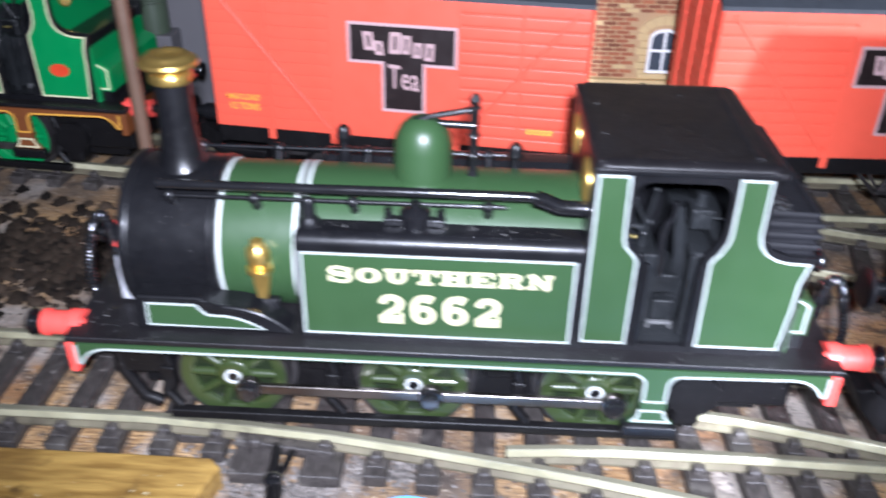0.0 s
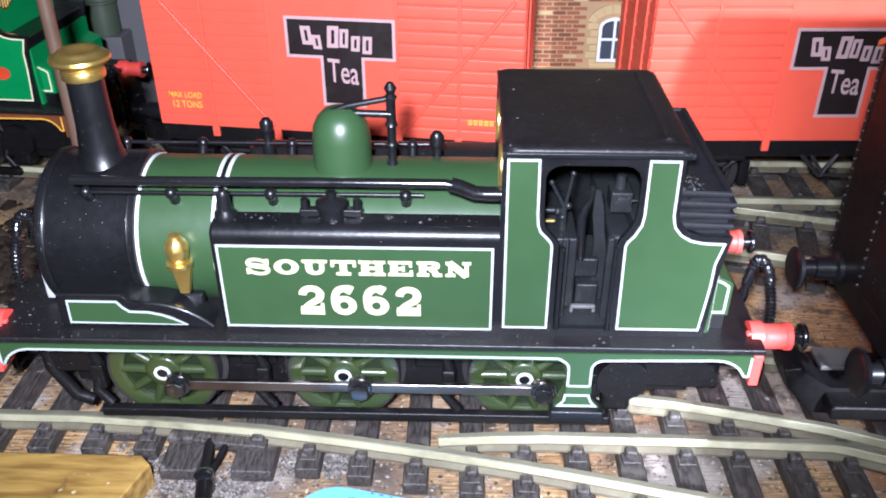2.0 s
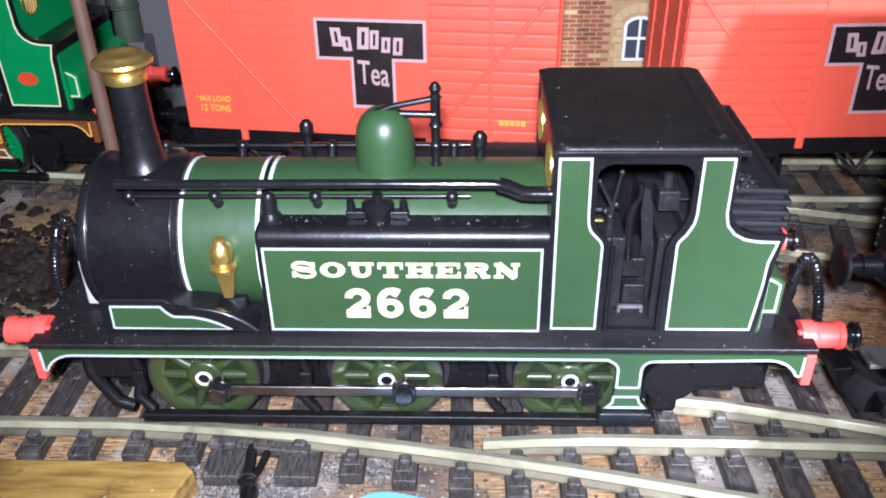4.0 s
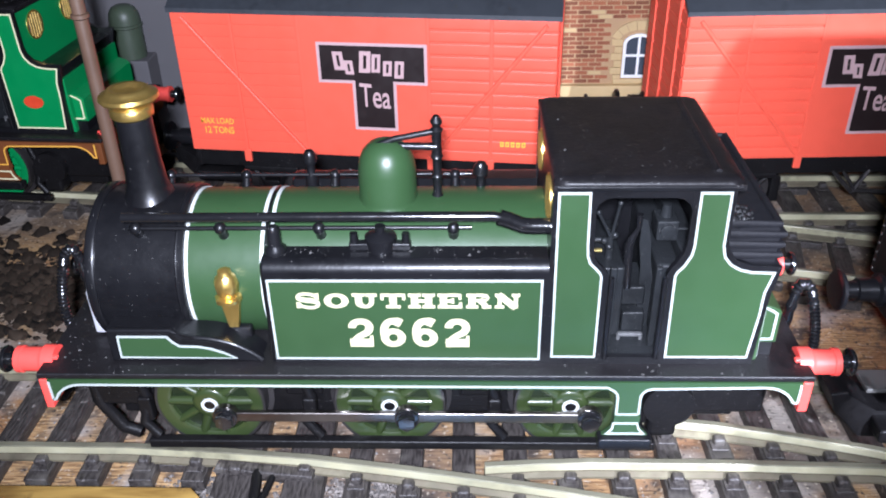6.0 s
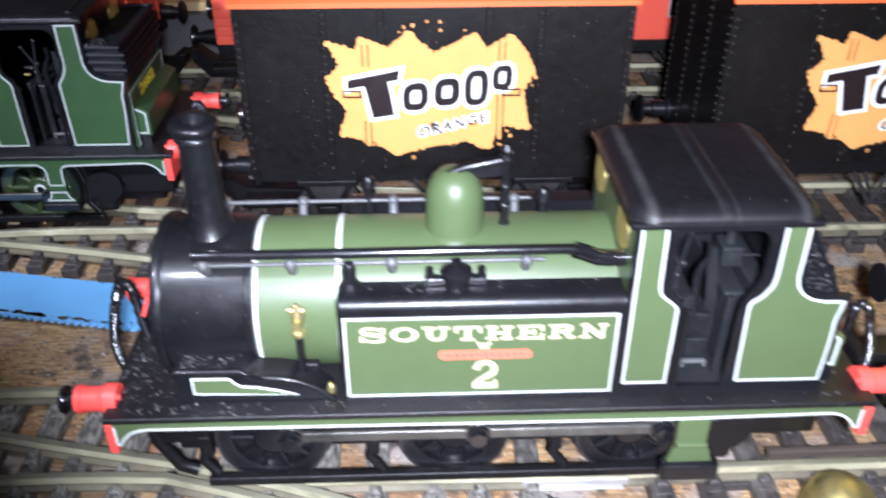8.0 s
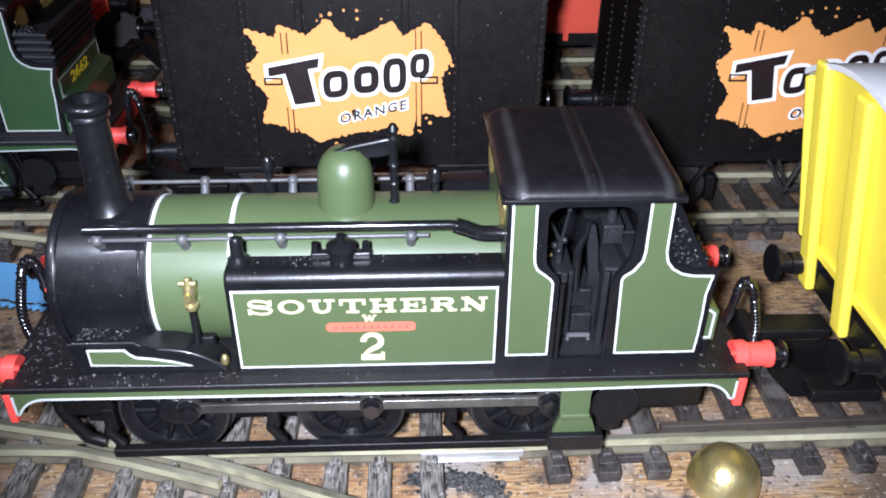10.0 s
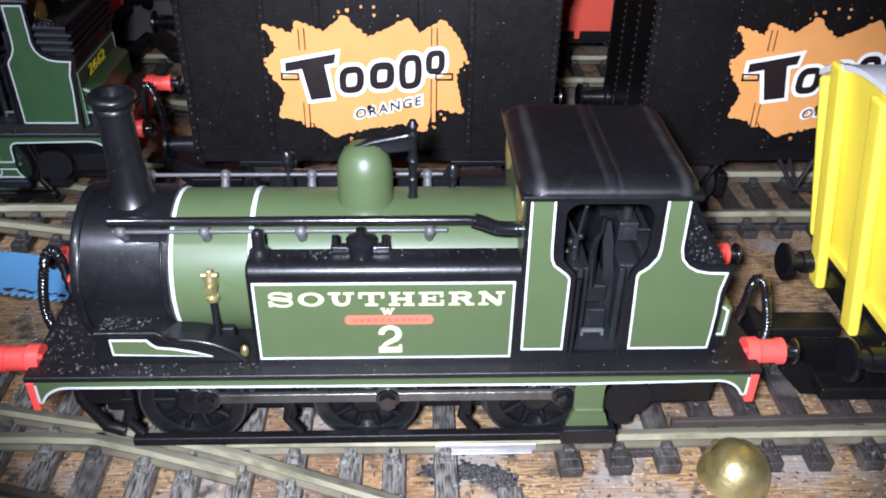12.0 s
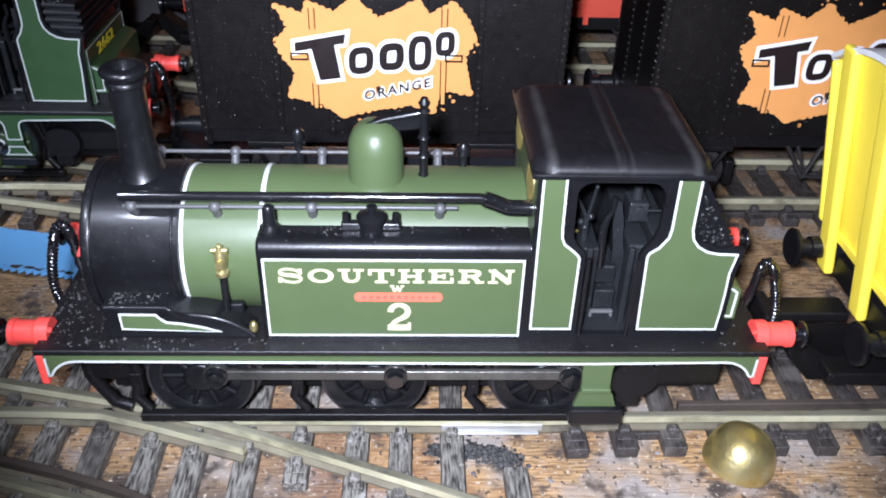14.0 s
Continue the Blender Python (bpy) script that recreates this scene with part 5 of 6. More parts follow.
# ---- covered vans ----
def underframe(e, half, z0, width=15.0):
    """Solebars, axle guards, wheels, buffers and couplings of a four-wheeled van; body floor at z0."""
    for side in (-1, 1):
        y = side * (width - 1.6)
        part("solebar", box(bmesh.new(), -half + 0.6, half - 0.6, y - 0.6, y + 0.6, z0 - 3.4, z0, 0.15), MATT, e)
        for ax in (-20.0, 20.0):
            bm = bmesh.new()
            for d in (-1, 1):
                tube(bm, [(ax + d * 5.0, y, z0 - 3.0), (ax + d * 2.0, y, 9.0), (ax + d * 1.4, y, 5.2)], 0.5, 6)
            box(bm, ax - 1.7, ax + 1.7, y - 1.3, y + 1.0, 5.0, 9.2, 0.3)
            box(bm, ax - 5.5, ax + 5.5, y - 0.7, y + 0.4, z0 - 4.4, z0 - 3.3, 0.2)
            part("axle_guard", bm, MATT, e, "black axle guard with spring and axle box")
            bm = lathe(bmesh.new(), [(0.8, side * 6.9), (4.6, side * 6.9), (4.6, side * 7.6), (5.9, side * 7.6), (6.2, side * 8.2), (6.2, side * 9.4), (4.8, side * 9.4), (4.6, side * 8.9), (1.4, side * 9.0), (1.0, side * 9.8)], (0, 0, 0), 28, "y")
            part("wheel", bm, DARKSTEEL, e, loc=(ax, 0, 6.2))
        bm = tube(bmesh.new(), [(-2, y - 0.3, z0 - 3.0), (1, y - 0.6, 8.0), (18, y - 0.8, 7.0), (25, y - 0.9, 8.4)], 0.4, 6)
        tube(bm, [(-4, y - 0.3, z0 - 3.0), (0.5, y - 0.5, 7.6)], 0.45, 6)
        tube(bm, [(3, y - 0.3, z0 - 3.0), (0.5, y - 0.5, 7.6)], 0.45, 6)
        part("brake_lever", bm, DARKSTEEL, e, "long brake lever on a V hanger")
        for x in (-12.6, 12.6):
            part("brake_shoe", box(bmesh.new(), x - 1.0, x + 1.0, side * 8.6 - 1.2, side * 8.6 + 1.2, 3.4, 9.0, 0.4), MATT, e)
    for ax in (-20.0, 20.0):
        part("axle", cyl(bmesh.new(), (ax, -13, 6.2), (ax, 13, 6.2), 0.9, None, 10), DARKSTEEL, e)
    for x, way in ((-half, -1), (half, 1)):
        part("headstock", box(bmesh.new(), min(x, x - way * 1.2), max(x, x - way * 1.2), -width + 0.8, width - 0.8, min(z0 - 3.6, 13.8), z0 - 0.1, 0.2), MATT, e)
        for y in (-11.5, 11.5):
            bm = lathe(bmesh.new(), [(2.4, -way * 1.0), (2.4, way * 0.6), (1.8, way * 0.9), (1.7, way * 3.4), (1.3, way * 3.5), (1.2, way * 5.6)], (0, 0, 0), 14, "x")
            b = part("buffer", bm, BLACK, e, loc=(x, y, 16.6))
            bm = lathe(bmesh.new(), [(1.1, way * 5.4), (2.9, way * 5.6), (3.0, way * 6.1), (2.4, way * 6.5)], (0, 0, 0), 18, "x")
            part("buffer_head", bm, BLACK, b)
        hook_coupling(e, x, way, True)


def arched_roof(bm, half, width, eave, crown, over=0.5, n=14):
    pts = []
    for k in range(n + 1):
        y = -width + 2 * width * k / n
        pts.append((y, crown - (crown - eave) * (abs(y) / width) ** 2))
    rows = [[bm.verts.new((x, y, z + dz)) for y, z in pts] for x, dz in ((-half - over, 0), (half + over, 0), (half + over, -0.8), (-half - over, -0.8))]
    for q in range(4):
        lo, hi = rows[q], rows[(q + 1) % 4]
        for k in range(n):
            bm.faces.new((lo[k], lo[k + 1], hi[k + 1], hi[k]))
    for k in (0, n):
        bm.faces.new([r[k] for r in rows])
    return bm


def end_profile(width, z0, eave, crown, n=12):
    out = [(-width, z0), (width, z0)]
    for k in range(n + 1):
        y = width - 2 * width * k / n
        out.append((y, crown - 0.6 - (crown - eave) * (abs(y) / width) ** 2))
    return out


def van_body(half, width, z0, eave, crown):
    bm = bmesh.new()
    prof = end_profile(width, z0, eave, crown)
    a = [bm.verts.new((-half, y, z)) for y, z in prof]
    b = [bm.verts.new((half, y, z)) for y, z in prof]
    bm.faces.new(a)
    bm.faces.new(b[::-1])
    for k in range(len(prof)):
        j = (k + 1) % len(prof)
        bm.faces.new((a[k], b[k], b[j], a[j]))
    return bm


def red_van(label, m, bold=False, shift=(0.0, 0.0)):
    """Planked van with a black T-shaped advertisement."""
    half, width, z0, eave, crown = 35.2, 14.2, 15.2, 43.2, 48.0
    e = thing("covered_van", label, "model wagon", m, "red advertising vans")
    part("body", van_body(half, width, z0, eave, crown), VANRED, e)
    part("roof", arched_roof(bmesh.new(), half, width + 0.6, eave, crown), VANROOF, e)
    y = -width
    rows = 12
    step = (eave - 0.6 - z0) / rows
    left = mesh_of("plank", box(bmesh.new(), -half, -11.6, y - 0.16, y, 0.05, step - 0.05, 0.06, 1), VANRED)
    right = mesh_of("plank", box(bmesh.new(), 12.4, half, y - 0.34, y, 0.12, step - 0.12, 0.22, 2), VANRED)
    if bold:
        left = mesh_of("plank", box(bmesh.new(), -half, -11.6, y - 0.34, y, 0.12, step - 0.12, 0.22, 2), VANRED)
    endp = mesh_of("plank", box(bmesh.new(), -0.26, 0, -width + 0.3, width - 0.3, 0.14, step - 0.14, 0.1, 1), VANRED)
    for k in range(rows):
        shared("plank", left, e, at(0, 0, z0 + k * step))
        shared("plank", right, e, at(0, 0, z0 + k * step))
        shared("plank", endp, e, at(-half, 0, z0 + k * step))
        shared("plank", endp, e, at(half + 0.26, 0, z0 + k * step))
    part("door", box(bmesh.new(), -11.4, 12.2, y - 0.4, y, z0 + 0.2, eave - 0.8, 0.12), VANRED, e)
    for x in (-24.0, -11.5, 12.3, 23.6):
        bm = box(bmesh.new(), x - 0.32, x + 0.32, y - 0.46, y, z0 - 1.8, eave - 0.4, 0.1)
        box(bm, x - 0.7, x + 0.7, y - 0.6, y, z0 - 1.9, z0 + 0.6, 0.12)
        part("stanchion", bm, VANRED, e)
    for x0, x1 in ((-half + 2.0, -12.2), (half - 2.0, 13.0)):
        d = Vector((x1 - x0, z0 + 1.0 - (eave - 1.6)))
        n = Vector((-d.y, d.x)).normalized() * 0.34
        a, b = Vector((x0, eave - 1.6)), Vector((x1, z0 + 1.0))
        o = [tuple(a + n), tuple(b + n), tuple(b - n), tuple(a - n)]
        part("diagonal_brace", prism(bmesh.new(), o, y - 0.78, y, 0.16), VANRED, e)
    for side in (-1, 1):
        for ye in (-9, 0, 9):
            bm = box(bmesh.new(), side * half - 0.6, side * half + 0.6, ye - 0.6, ye + 0.6, z0, eave + 1.5, 0.15)
            part("end_post", bm, VANRED, e)
    # advertisement panel
    sx, sz = shift
    T = [(-7.9, 37.4), (-7.9, 30.4), (-1.6, 30.4), (-1.6, 21.3), (6.0, 21.3), (6.0, 30.4), (11.8, 30.4), (11.8, 37.4)]
    T = [(a + sx, b + sz) for a, b in T]
    ad = part("advert_panel", prism(bmesh.new(), T, y - 0.5, y - 0.4), INK, e, "black T-shaped printed panel with pale outline")
    part("outline", ring(bmesh.new(), inset(T, -0.3), 0.55, y - 0.53, y - 0.4), PINKINK, ad)
    bm = bmesh.new()
    for x, w, z, h, lean in ((-5.0, 1.9, 32.6, 3.4, -6), (-3.0, 1.6, 31.8, 2.6, -6), (-0.5, 2.1, 32.2, 4.0, 4), (1.8, 1.6, 32.3, 3.4, 4), (3.9, 1.6, 31.7, 2.8, 4), (6.0, 1.7, 31.3, 3.2, 4)):
        print_block(bm, x + sx, w, z + sz, h, lean, y)
    part("print", bm, PINKINK, ad, "pale print drawn as plain blocks")
    bm = words("Tea", 4.5, 5.7, -0.6 + sx, y - 0.52, 25.7 + sz, 0.008, -4.0)
    part("lettering", bm, PINKINK, ad, "pale pink lettering")
    if not bold:
        part("lettering", words("MAX LOAD", 1.2, 6.6, -32.6, y - 0.28, 20.9, 0.01), TINYINK, e)
    if not bold:
        part("lettering", words("12 TONS", 1.4, 5.8, -32.0, y - 0.28, 18.9, 0.01), TINYINK, e)
    bm = bmesh.new()
    for k in range(5):
        print_block(bm, 25.4 + k * 1.0, 0.7, 18.6, 1.0, 0, y + 0.22)
    part("print", bm, TINYINK, e, "row of small amber print")
    underframe(e, half, z0)
    return e


def print_block(bm, x, w, z, h, lean, y):
    """One block of unreadable print: an upright slab with a small slot in it."""
    s = math.tan(radians(lean))
    o = [(x, z), (x + w, z), (x + w + s * h, z + h), (x + s * h, z + h)]
    ring(bm, o, w * 0.36, y - 0.58, y - 0.5)


def splash_outline(cx, cz, rx, rz, seed):
    """A jagged burst: straight runs between long points and notches, its whole edge beaded with small round bumps."""
    reach = ((1.0, 0.86), (0.72, 0.7), (0.68, 0.92), (0.43, 0.74), (0.22, 1.0), (0.1, 0.8), (0.0, 0.64), (-0.4, 0.97), (-0.5, 0.73), (-0.74, 0.93), (-0.87, 0.68), (-0.97, 0.38), (-0.86, 0.06),
             (-0.95, -0.6), (-0.65, -0.5), (-0.56, -0.93), (-0.33, -0.78), (0.14, -0.9), (0.37, -1.03), (0.57, -0.78), (0.92, -0.65), (0.83, -0.26), (1.02, 0.25), (0.87, 0.5))
    pts = [Vector((cx - rx * u, cz + rz * v)) for u, v in reach]
    rnd = random.Random(seed)
    out = []
    for k, p in enumerate(pts):
        q = pts[(k + 1) % len(pts)]
        d = q - p
        beads = max(1, int(d.length / 1.15))
        n = Vector((-d.y, d.x)).normalized()
        side = 1.0
        for j in range(beads):
            tall = rnd.uniform(0.05, 0.5)
            for f in (0.0, 0.18, 0.4, 0.62, 0.84):
                a = math.sin(math.pi * f)
                out.append(tuple(p + d * ((j + f) / beads) + n * side * tall * a))
    return out


def black_van(label, m):
    """Riveted black van with an orange roof and a printed burst."""
    half, width, z0, eave, crown = 33.0, 15.6, 17.6, 48.0, 53.1
    e = thing("covered_van", label, "model wagon", m, "black advertising vans")
    part("body", van_body(half, width, z0, eave, crown), VANBLACK, e)
    part("roof", arched_roof(bmesh.new(), half, width + 0.8, eave - 0.2, crown), ORANGE, e, "plain orange arched roof")
    y = -width
    rivet = mesh_of("rivet", ball(bmesh.new(), (0, 0, 0), 0.24, 6), RIVET)
    rnd = random.Random(29)
    for x in (-32.4, -18.4, -9.0, 9.0, 17.6, 32.4):
        bm = box(bmesh.new(), x - 0.6, x + 0.6, y - 0.35, y, z0 - 0.6, eave - 0.6, 0.1)
        strip = part("riveted_strip", bm, VANBLACK, e, "black strip with rivets")
        for k in range(21):
            zk = z0 + 0.5 + k * 1.38 + rnd.uniform(-0.06, 0.06)
            if rnd.random() < 0.75 and (abs(x) > 17.0 or abs(zk - 31.8) > 11.4):
                shared("rivet", rivet, strip, at(x + rnd.uniform(-0.08, 0.08), y - 0.35, zk))
    for x0, x1 in ((-31.0, -19.6), (31.0, 19.0)):
        d = Vector((x1 - x0, eave - 2.0 - z0 - 1.0))
        n = Vector((-d.y, d.x)).normalized() * 0.4
        a, b = Vector((x0, z0 + 1.0)), Vector((x1, eave - 2.0))
        part("diagonal_brace", prism(bmesh.new(), [tuple(a + n), tuple(b + n), tuple(b - n), tuple(a - n)], y - 0.3, y), VANBLACK, e)
    part("door", box(bmesh.new(), -8.4, 8.4, y - 0.25, y, z0 + 0.4, eave - 1.2, 0.1), VANBLACK, e)
    for side in (-1, 1):
        for ye in (-15.0, -5.0, 5.0, 15.0):
            bm = box(bmesh.new(), side * half - 0.08, side * half + 0.08, ye - 0.45, ye + 0.45, z0, eave + 0.4)
            rib = part("end_rib", bm, VANBLACK, e, "black end rib with bright rivets")
            for k in range(21):
                shared("rivet", rivet, rib, at(side * (half + 0.08), ye, z0 + 0.5 + k * 1.38))
    cx, cz = -0.4, 31.8
    o = splash_outline(cx, cz, 17.8, 11.2, 11)
    sp = part("burst_panel", prism(bmesh.new(), o, y - 0.42, y - 0.28), SPLASH, e, "jagged orange printed burst")
    rnd = random.Random(3)
    for k in range(34):
        bm = bmesh.new()
        a = rnd.uniform(0, 2 * math.pi)
        px, pz, r = cx + 17.2 * rnd.uniform(0.86, 1.08) * math.cos(a), cz + 11.6 * rnd.uniform(0.9, 1.1) * math.sin(a), rnd.uniform(0.16, 0.36)
        if z0 + 1 < pz < eave - 1.5:
            prism(bm, [(px + r * math.cos(q), pz + r * math.sin(q)) for q in [2 * math.pi * i / 10 for i in range(10)]], y - 0.4, y - 0.28)
            part("droplet", bm, SPLASH, sp)
    # the maker's lettering stands as leaning plain blocks with a white edge
    white, black = bmesh.new(), bmesh.new()
    slabs = ([(-14.9, 33.0), (-6.3, 34.6), (-6.0, 36.3), (-14.9, 34.6)], [(-10.8, 27.7), (-7.1, 28.2), (-8.2, 35.2), (-12.2, 34.4)])
    for k, q in enumerate(slabs):
        prism(white, inset(q, -0.7), y - 0.46 - 0.008 * k, y - 0.42)
        prism(black, q, y - 0.56 - 0.02 * k, y - 0.44)
    for k, (px, pz, rx, rz, wide) in enumerate(((-3.4, 31.5, 2.2, 2.5, 1.25), (2.0, 32.3, 2.2, 2.5, 1.35), (7.0, 33.0, 2.05, 3.2, 1.2), (11.4, 34.8, 1.7, 2.2, 1.1))):
        q = [(px + rx * math.copysign(abs(math.cos(a)) ** 0.7, math.cos(a)), pz + 0.15 * rx * math.cos(a) + rz * math.copysign(abs(math.sin(a)) ** 0.7, math.sin(a))) for a in [2 * math.pi * n / 28 for n in range(28)]]
        prism(white, inset(q, -0.7), y - 0.476 - 0.006 * k, y - 0.42)
        ring(black, q, wide, y - 0.56, y - 0.44)
    # door posts and latches run under the print
    for x, z_from, z_to in ((-11.7, 22.4, 27.2), (-11.7, 37.0, 40.8), (11.2, 23.4, 31.6), (11.2, 37.6, 41.0)):
        post = part("door_post", box(bmesh.new(), x - 0.34, x + 0.34, y - 0.72, y - 0.4, z_from, z_to, 0.1), SPLASH, sp, "thin printed-over post")
        # thin black strips stand in for the shadow lines along each post
        for d in (-0.5, 0.5):
            part("gap", box(bmesh.new(), x + d - 0.09, x + d + 0.09, y - 0.46, y - 0.4, z_from, z_to), VANBLACK, post, "dark strip painted for the shade beside the post")
    for x in (-14.2, 13.0):
        part("latch", ring(bmesh.new(), [(x - 1.6, 31.4), (x + 1.6, 31.4), (x + 1.6, 32.8), (x - 1.6, 32.8)], 0.3, y - 0.56, y - 0.4), VANBLACK, sp, "small dark latch frame")
    part("print_edge", white, PUREWHITE, sp, "white edge round the print")
    part("print", black, INK, sp, "bold black print drawn as plain blocks")
    part("print_edge", words("ORANGE", 2.45, 12.7, -3.35, y - 0.42, 23.55, 0.1, 13.0, 0.03, 1.25), PUREWHITE, sp)
    part("lettering", words("ORANGE", 1.8, 11.9, -2.95, y - 0.47, 23.95, 0.018, 13.0, 0.05, 1.27), INK, sp)
    bm = box(bmesh.new(), -half - 4.2, -half + 0.8, 0.2, 4.5, 7.3, 8.0, 0.15)
    part("coupling_plate", bm, DULLPLATE, e, "dull grey flat plate on the coupling")
    underframe(e, half, z0)
    return e


def yellow_van(label, m):
    half, width, z0, eave, crown = 34.0, 15.4, 19.4, 46.0, 51.0
    e = thing("covered_van", label, "model wagon", m)

    def leaning(bm):
        """The end of the body slopes: its top overhangs towards the engine."""
        for v in bm.verts:
            v.co.x -= 0.2 * max(0.0, v.co.z - z0)
        return bm

    part("body", leaning(van_body(half, width, z0, eave, crown)), YELLOW, e)
    part("roof", leaning(arched_roof(bmesh.new(), half, width + 0.7, eave, crown, 0.9)), WHITEROOF, e, "white arched roof")
    for ye, wide in ((-14.6, 0.9), (-1.2, 1.7), (10.4, 1.7), (14.8, 0.7)):
        long = abs(ye) < 12
        bm = box(bmesh.new(), -half - 1.3, -half + 0.3, ye - wide, ye + wide, z0 - (6.2 if long else 0.0), eave + (3.0 if long else -0.5), 0.6, 3)
        part("end_post", leaning(bm), YELLOW, e, "rounded yellow end post")
    bm = box(bmesh.new(), -half - 0.7, -half, -15.2, 15.2, z0 - 0.4, z0 + 1.2, 0.25)
    part("end_rail", leaning(bm), YELLOW, e)
    for x in (-33, -20, -9, 9, 20, 33):
        bm = box(bmesh.new(), x - 0.8, x + 0.8, -width - 0.7, -width, z0 - 0.4, eave - 0.4, 0.25)
        part("side_post", leaning(bm), YELLOW, e)
    bm = box(bmesh.new(), -46.4, -34.0, 0.8, 5.0, 10.2, 12.0, 0.4)
    box(bm, -47.2, -45.2, -0.6, 6.2, 8.8, 12.4, 0.5)
    part("drawbar", bm, MATT, e, "dull black drawbar towards the engine")
    underframe(e, half, 17.0)
    return e


red_van("scarlet planked van with black T-shaped advert and grey roof", at(-7.2, 66.6, 0, -6.6))
red_van("scarlet planked van with black T-shaped advert, behind the black vans", at(83.4, 65.8, 0, 1.8), True, (-1.9, -0.9))
red_van("scarlet planked van mostly hidden behind the black vans", at(164.0, 65.4, 0, 0.0), True)
black_van("black riveted van with orange roof and orange burst print", at(101.6, -6.8))
black_van("black riveted van with orange roof, next in the train", at(184.0, -6.8))
yellow_van("bright yellow van with white roof and ribbed end", at(206.0, -70.6))


# ---- track ----
RAIL_HEAD = [(-0.5, -0.16), (-0.4, 0.0), (0.4, 0.0), (0.5, -0.16)]
RAIL_SIDE = [(0.5, -0.16), (0.5, -1.3), (-0.5, -1.3), (-0.5, -0.16)]
RAIL_WEB = [(0.24, -1.3), (0.24, -1.8), (0.95, -2.15), (0.95, -2.5), (-0.95, -2.5), (-0.95, -2.15), (-0.24, -1.8), (-0.24, -1.3)]


def rail_sweep(bm, pts, z=0.0, sect=RAIL_HEAD):
    rows = []
    for k, p in enumerate(pts):
        a, b = Vector(pts[max(k - 1, 0)]), Vector(pts[min(k + 1, len(pts) - 1)])
        d = (b - a).normalized()
        n = Vector((-d.y, d.x))
        rows.append([bm.verts.new((p[0] + n.x * s, p[1] + n.y * s, z + h)) for s, h in sect])
    for lo, hi in zip(rows, rows[1:]):
        for q in range(len(sect)):
            j = (q + 1) % len(sect)
            bm.faces.new((lo[q], lo[j], hi[j], hi[q]))
    bm.faces.new(rows[0])
    bm.faces.new(rows[-1][::-1])
    return bm


def rail(parent, line, z=0.0, head=None):
    """One rail: dull top, sides painted paler as light falls on them, grimy web and foot under them."""
    r = part("rail", rail_sweep(bmesh.new(), line, z), head or RAILTOP, parent)
    part("rail_side", rail_sweep(bmesh.new(), line, z, RAIL_SIDE), head or RAIL, r, "side of the rail head, painted pale as lit on nickel rails")
    part("web", rail_sweep(bmesh.new(), line, z, RAIL_WEB), RAILSIDE, r, "grimy rail web and foot")


def offset_line(pts, d):
    out = []
    for k, p in enumerate(pts):
        a, b = Vector(pts[max(k - 1, 0)]), Vector(pts[min(k + 1, len(pts) - 1)])
        t = (b - a).normalized()
        out.append((p[0] - t.y * d, p[1] + t.x * d))
    return out


def sleeper_mesh(y0, y1, rails, mat, wide=3.3, web=0.0):
    """One sleeper across the track, with a pair of chairs at each rail."""
    bm = box(bmesh.new(), -wide / 2, wide / 2, y0, y1, -4.6, -2.5, 0.22, 1)
    for y in rails:
        for d in (-1, 1):
            box(bm, -0.85, 0.85, y + d * 1.35 - 0.75, y + d * 1.35 + 0.75, -2.6, -1.1, 0.3, 1)
            box(bm, -1.25, 1.25, y + d * 1.7 - 1.1, y + d * 1.7 + 1.1, -2.6, -2.15, 0.15, 1)
    if web:
        # the moulded web that ties it to its neighbour under one rail
        box(bm, wide / 2 - 0.1, 6.0, web - 1.0, web + 0.9, -4.6, -3.1, 0.15, 1)
    return mesh_of("sleeper", bm, mat)


SLEEPERS = [sleeper_mesh(-13.0, 13.0, (-8.7, 8.7), DARKSLEEPER, 3.3, y) for y in (-8.7, 8.7)]
rail_rnd = random.Random(21)


def along(line, x):
    """The y at which a polyline passes x."""
    for (xa, ya), (xb, yb) in zip(line, line[1:]):
        if xa <= x <= xb:
            return ya + (yb - ya) * (x - xa) / (xb - xa)
    return None


def track(name, label, centre, x0, x1, sleepers, gauge=17.4, step=7.35, near=True):
    """Plain track along y = centre(x), with sleepers from x to x."""
    e = thing(name, label, "model track", at(0, 0), kind="structure")
    n = max(2, int((x1 - x0) / 6))
    line = [(x0 + (x1 - x0) * k / n, centre(x0 + (x1 - x0) * k / n)) for k in range(n + 1)]
    for side in (-1, 1) if near else (1,):
        rail(e, offset_line(line, side * gauge / 2))
    for s0, s1 in sleepers:
        x = s0
        while x < s1:
            yaw = math.degrees(math.atan2(centre(x + 1) - centre(x - 1), 2)) + rail_rnd.uniform(-0.8, 0.8)
            shared("sleeper", SLEEPERS[rail_rnd.randrange(2)], e, at(x, centre(x), rail_rnd.uniform(-0.12, 0.0), yaw))
            x += step * rail_rnd.uniform(0.98, 1.02) * math.cos(radians(yaw))
    return e


def turnout(name, label, lines, far, sleepers, mat, reach):
    """Rails of a turnout and its long sleepers, laid square to the straight track."""
    e = thing(name, label, "model track", at(0, 0), kind="structure")
    for line in lines:
        rail(e, line)
    for x in sleepers:
        ys = [y for y in (along(line, x) for line in lines) if y is not None]
        y0 = min(ys) - reach
        me = sleeper_mesh(y0, far + 4.3, ys + [far], mat, 3.3)
        shared("sleeper", me, e, at(x, 0, rail_rnd.uniform(-0.1, 0.0), rail_rnd.uniform(-0.7, 0.7)))
    return e


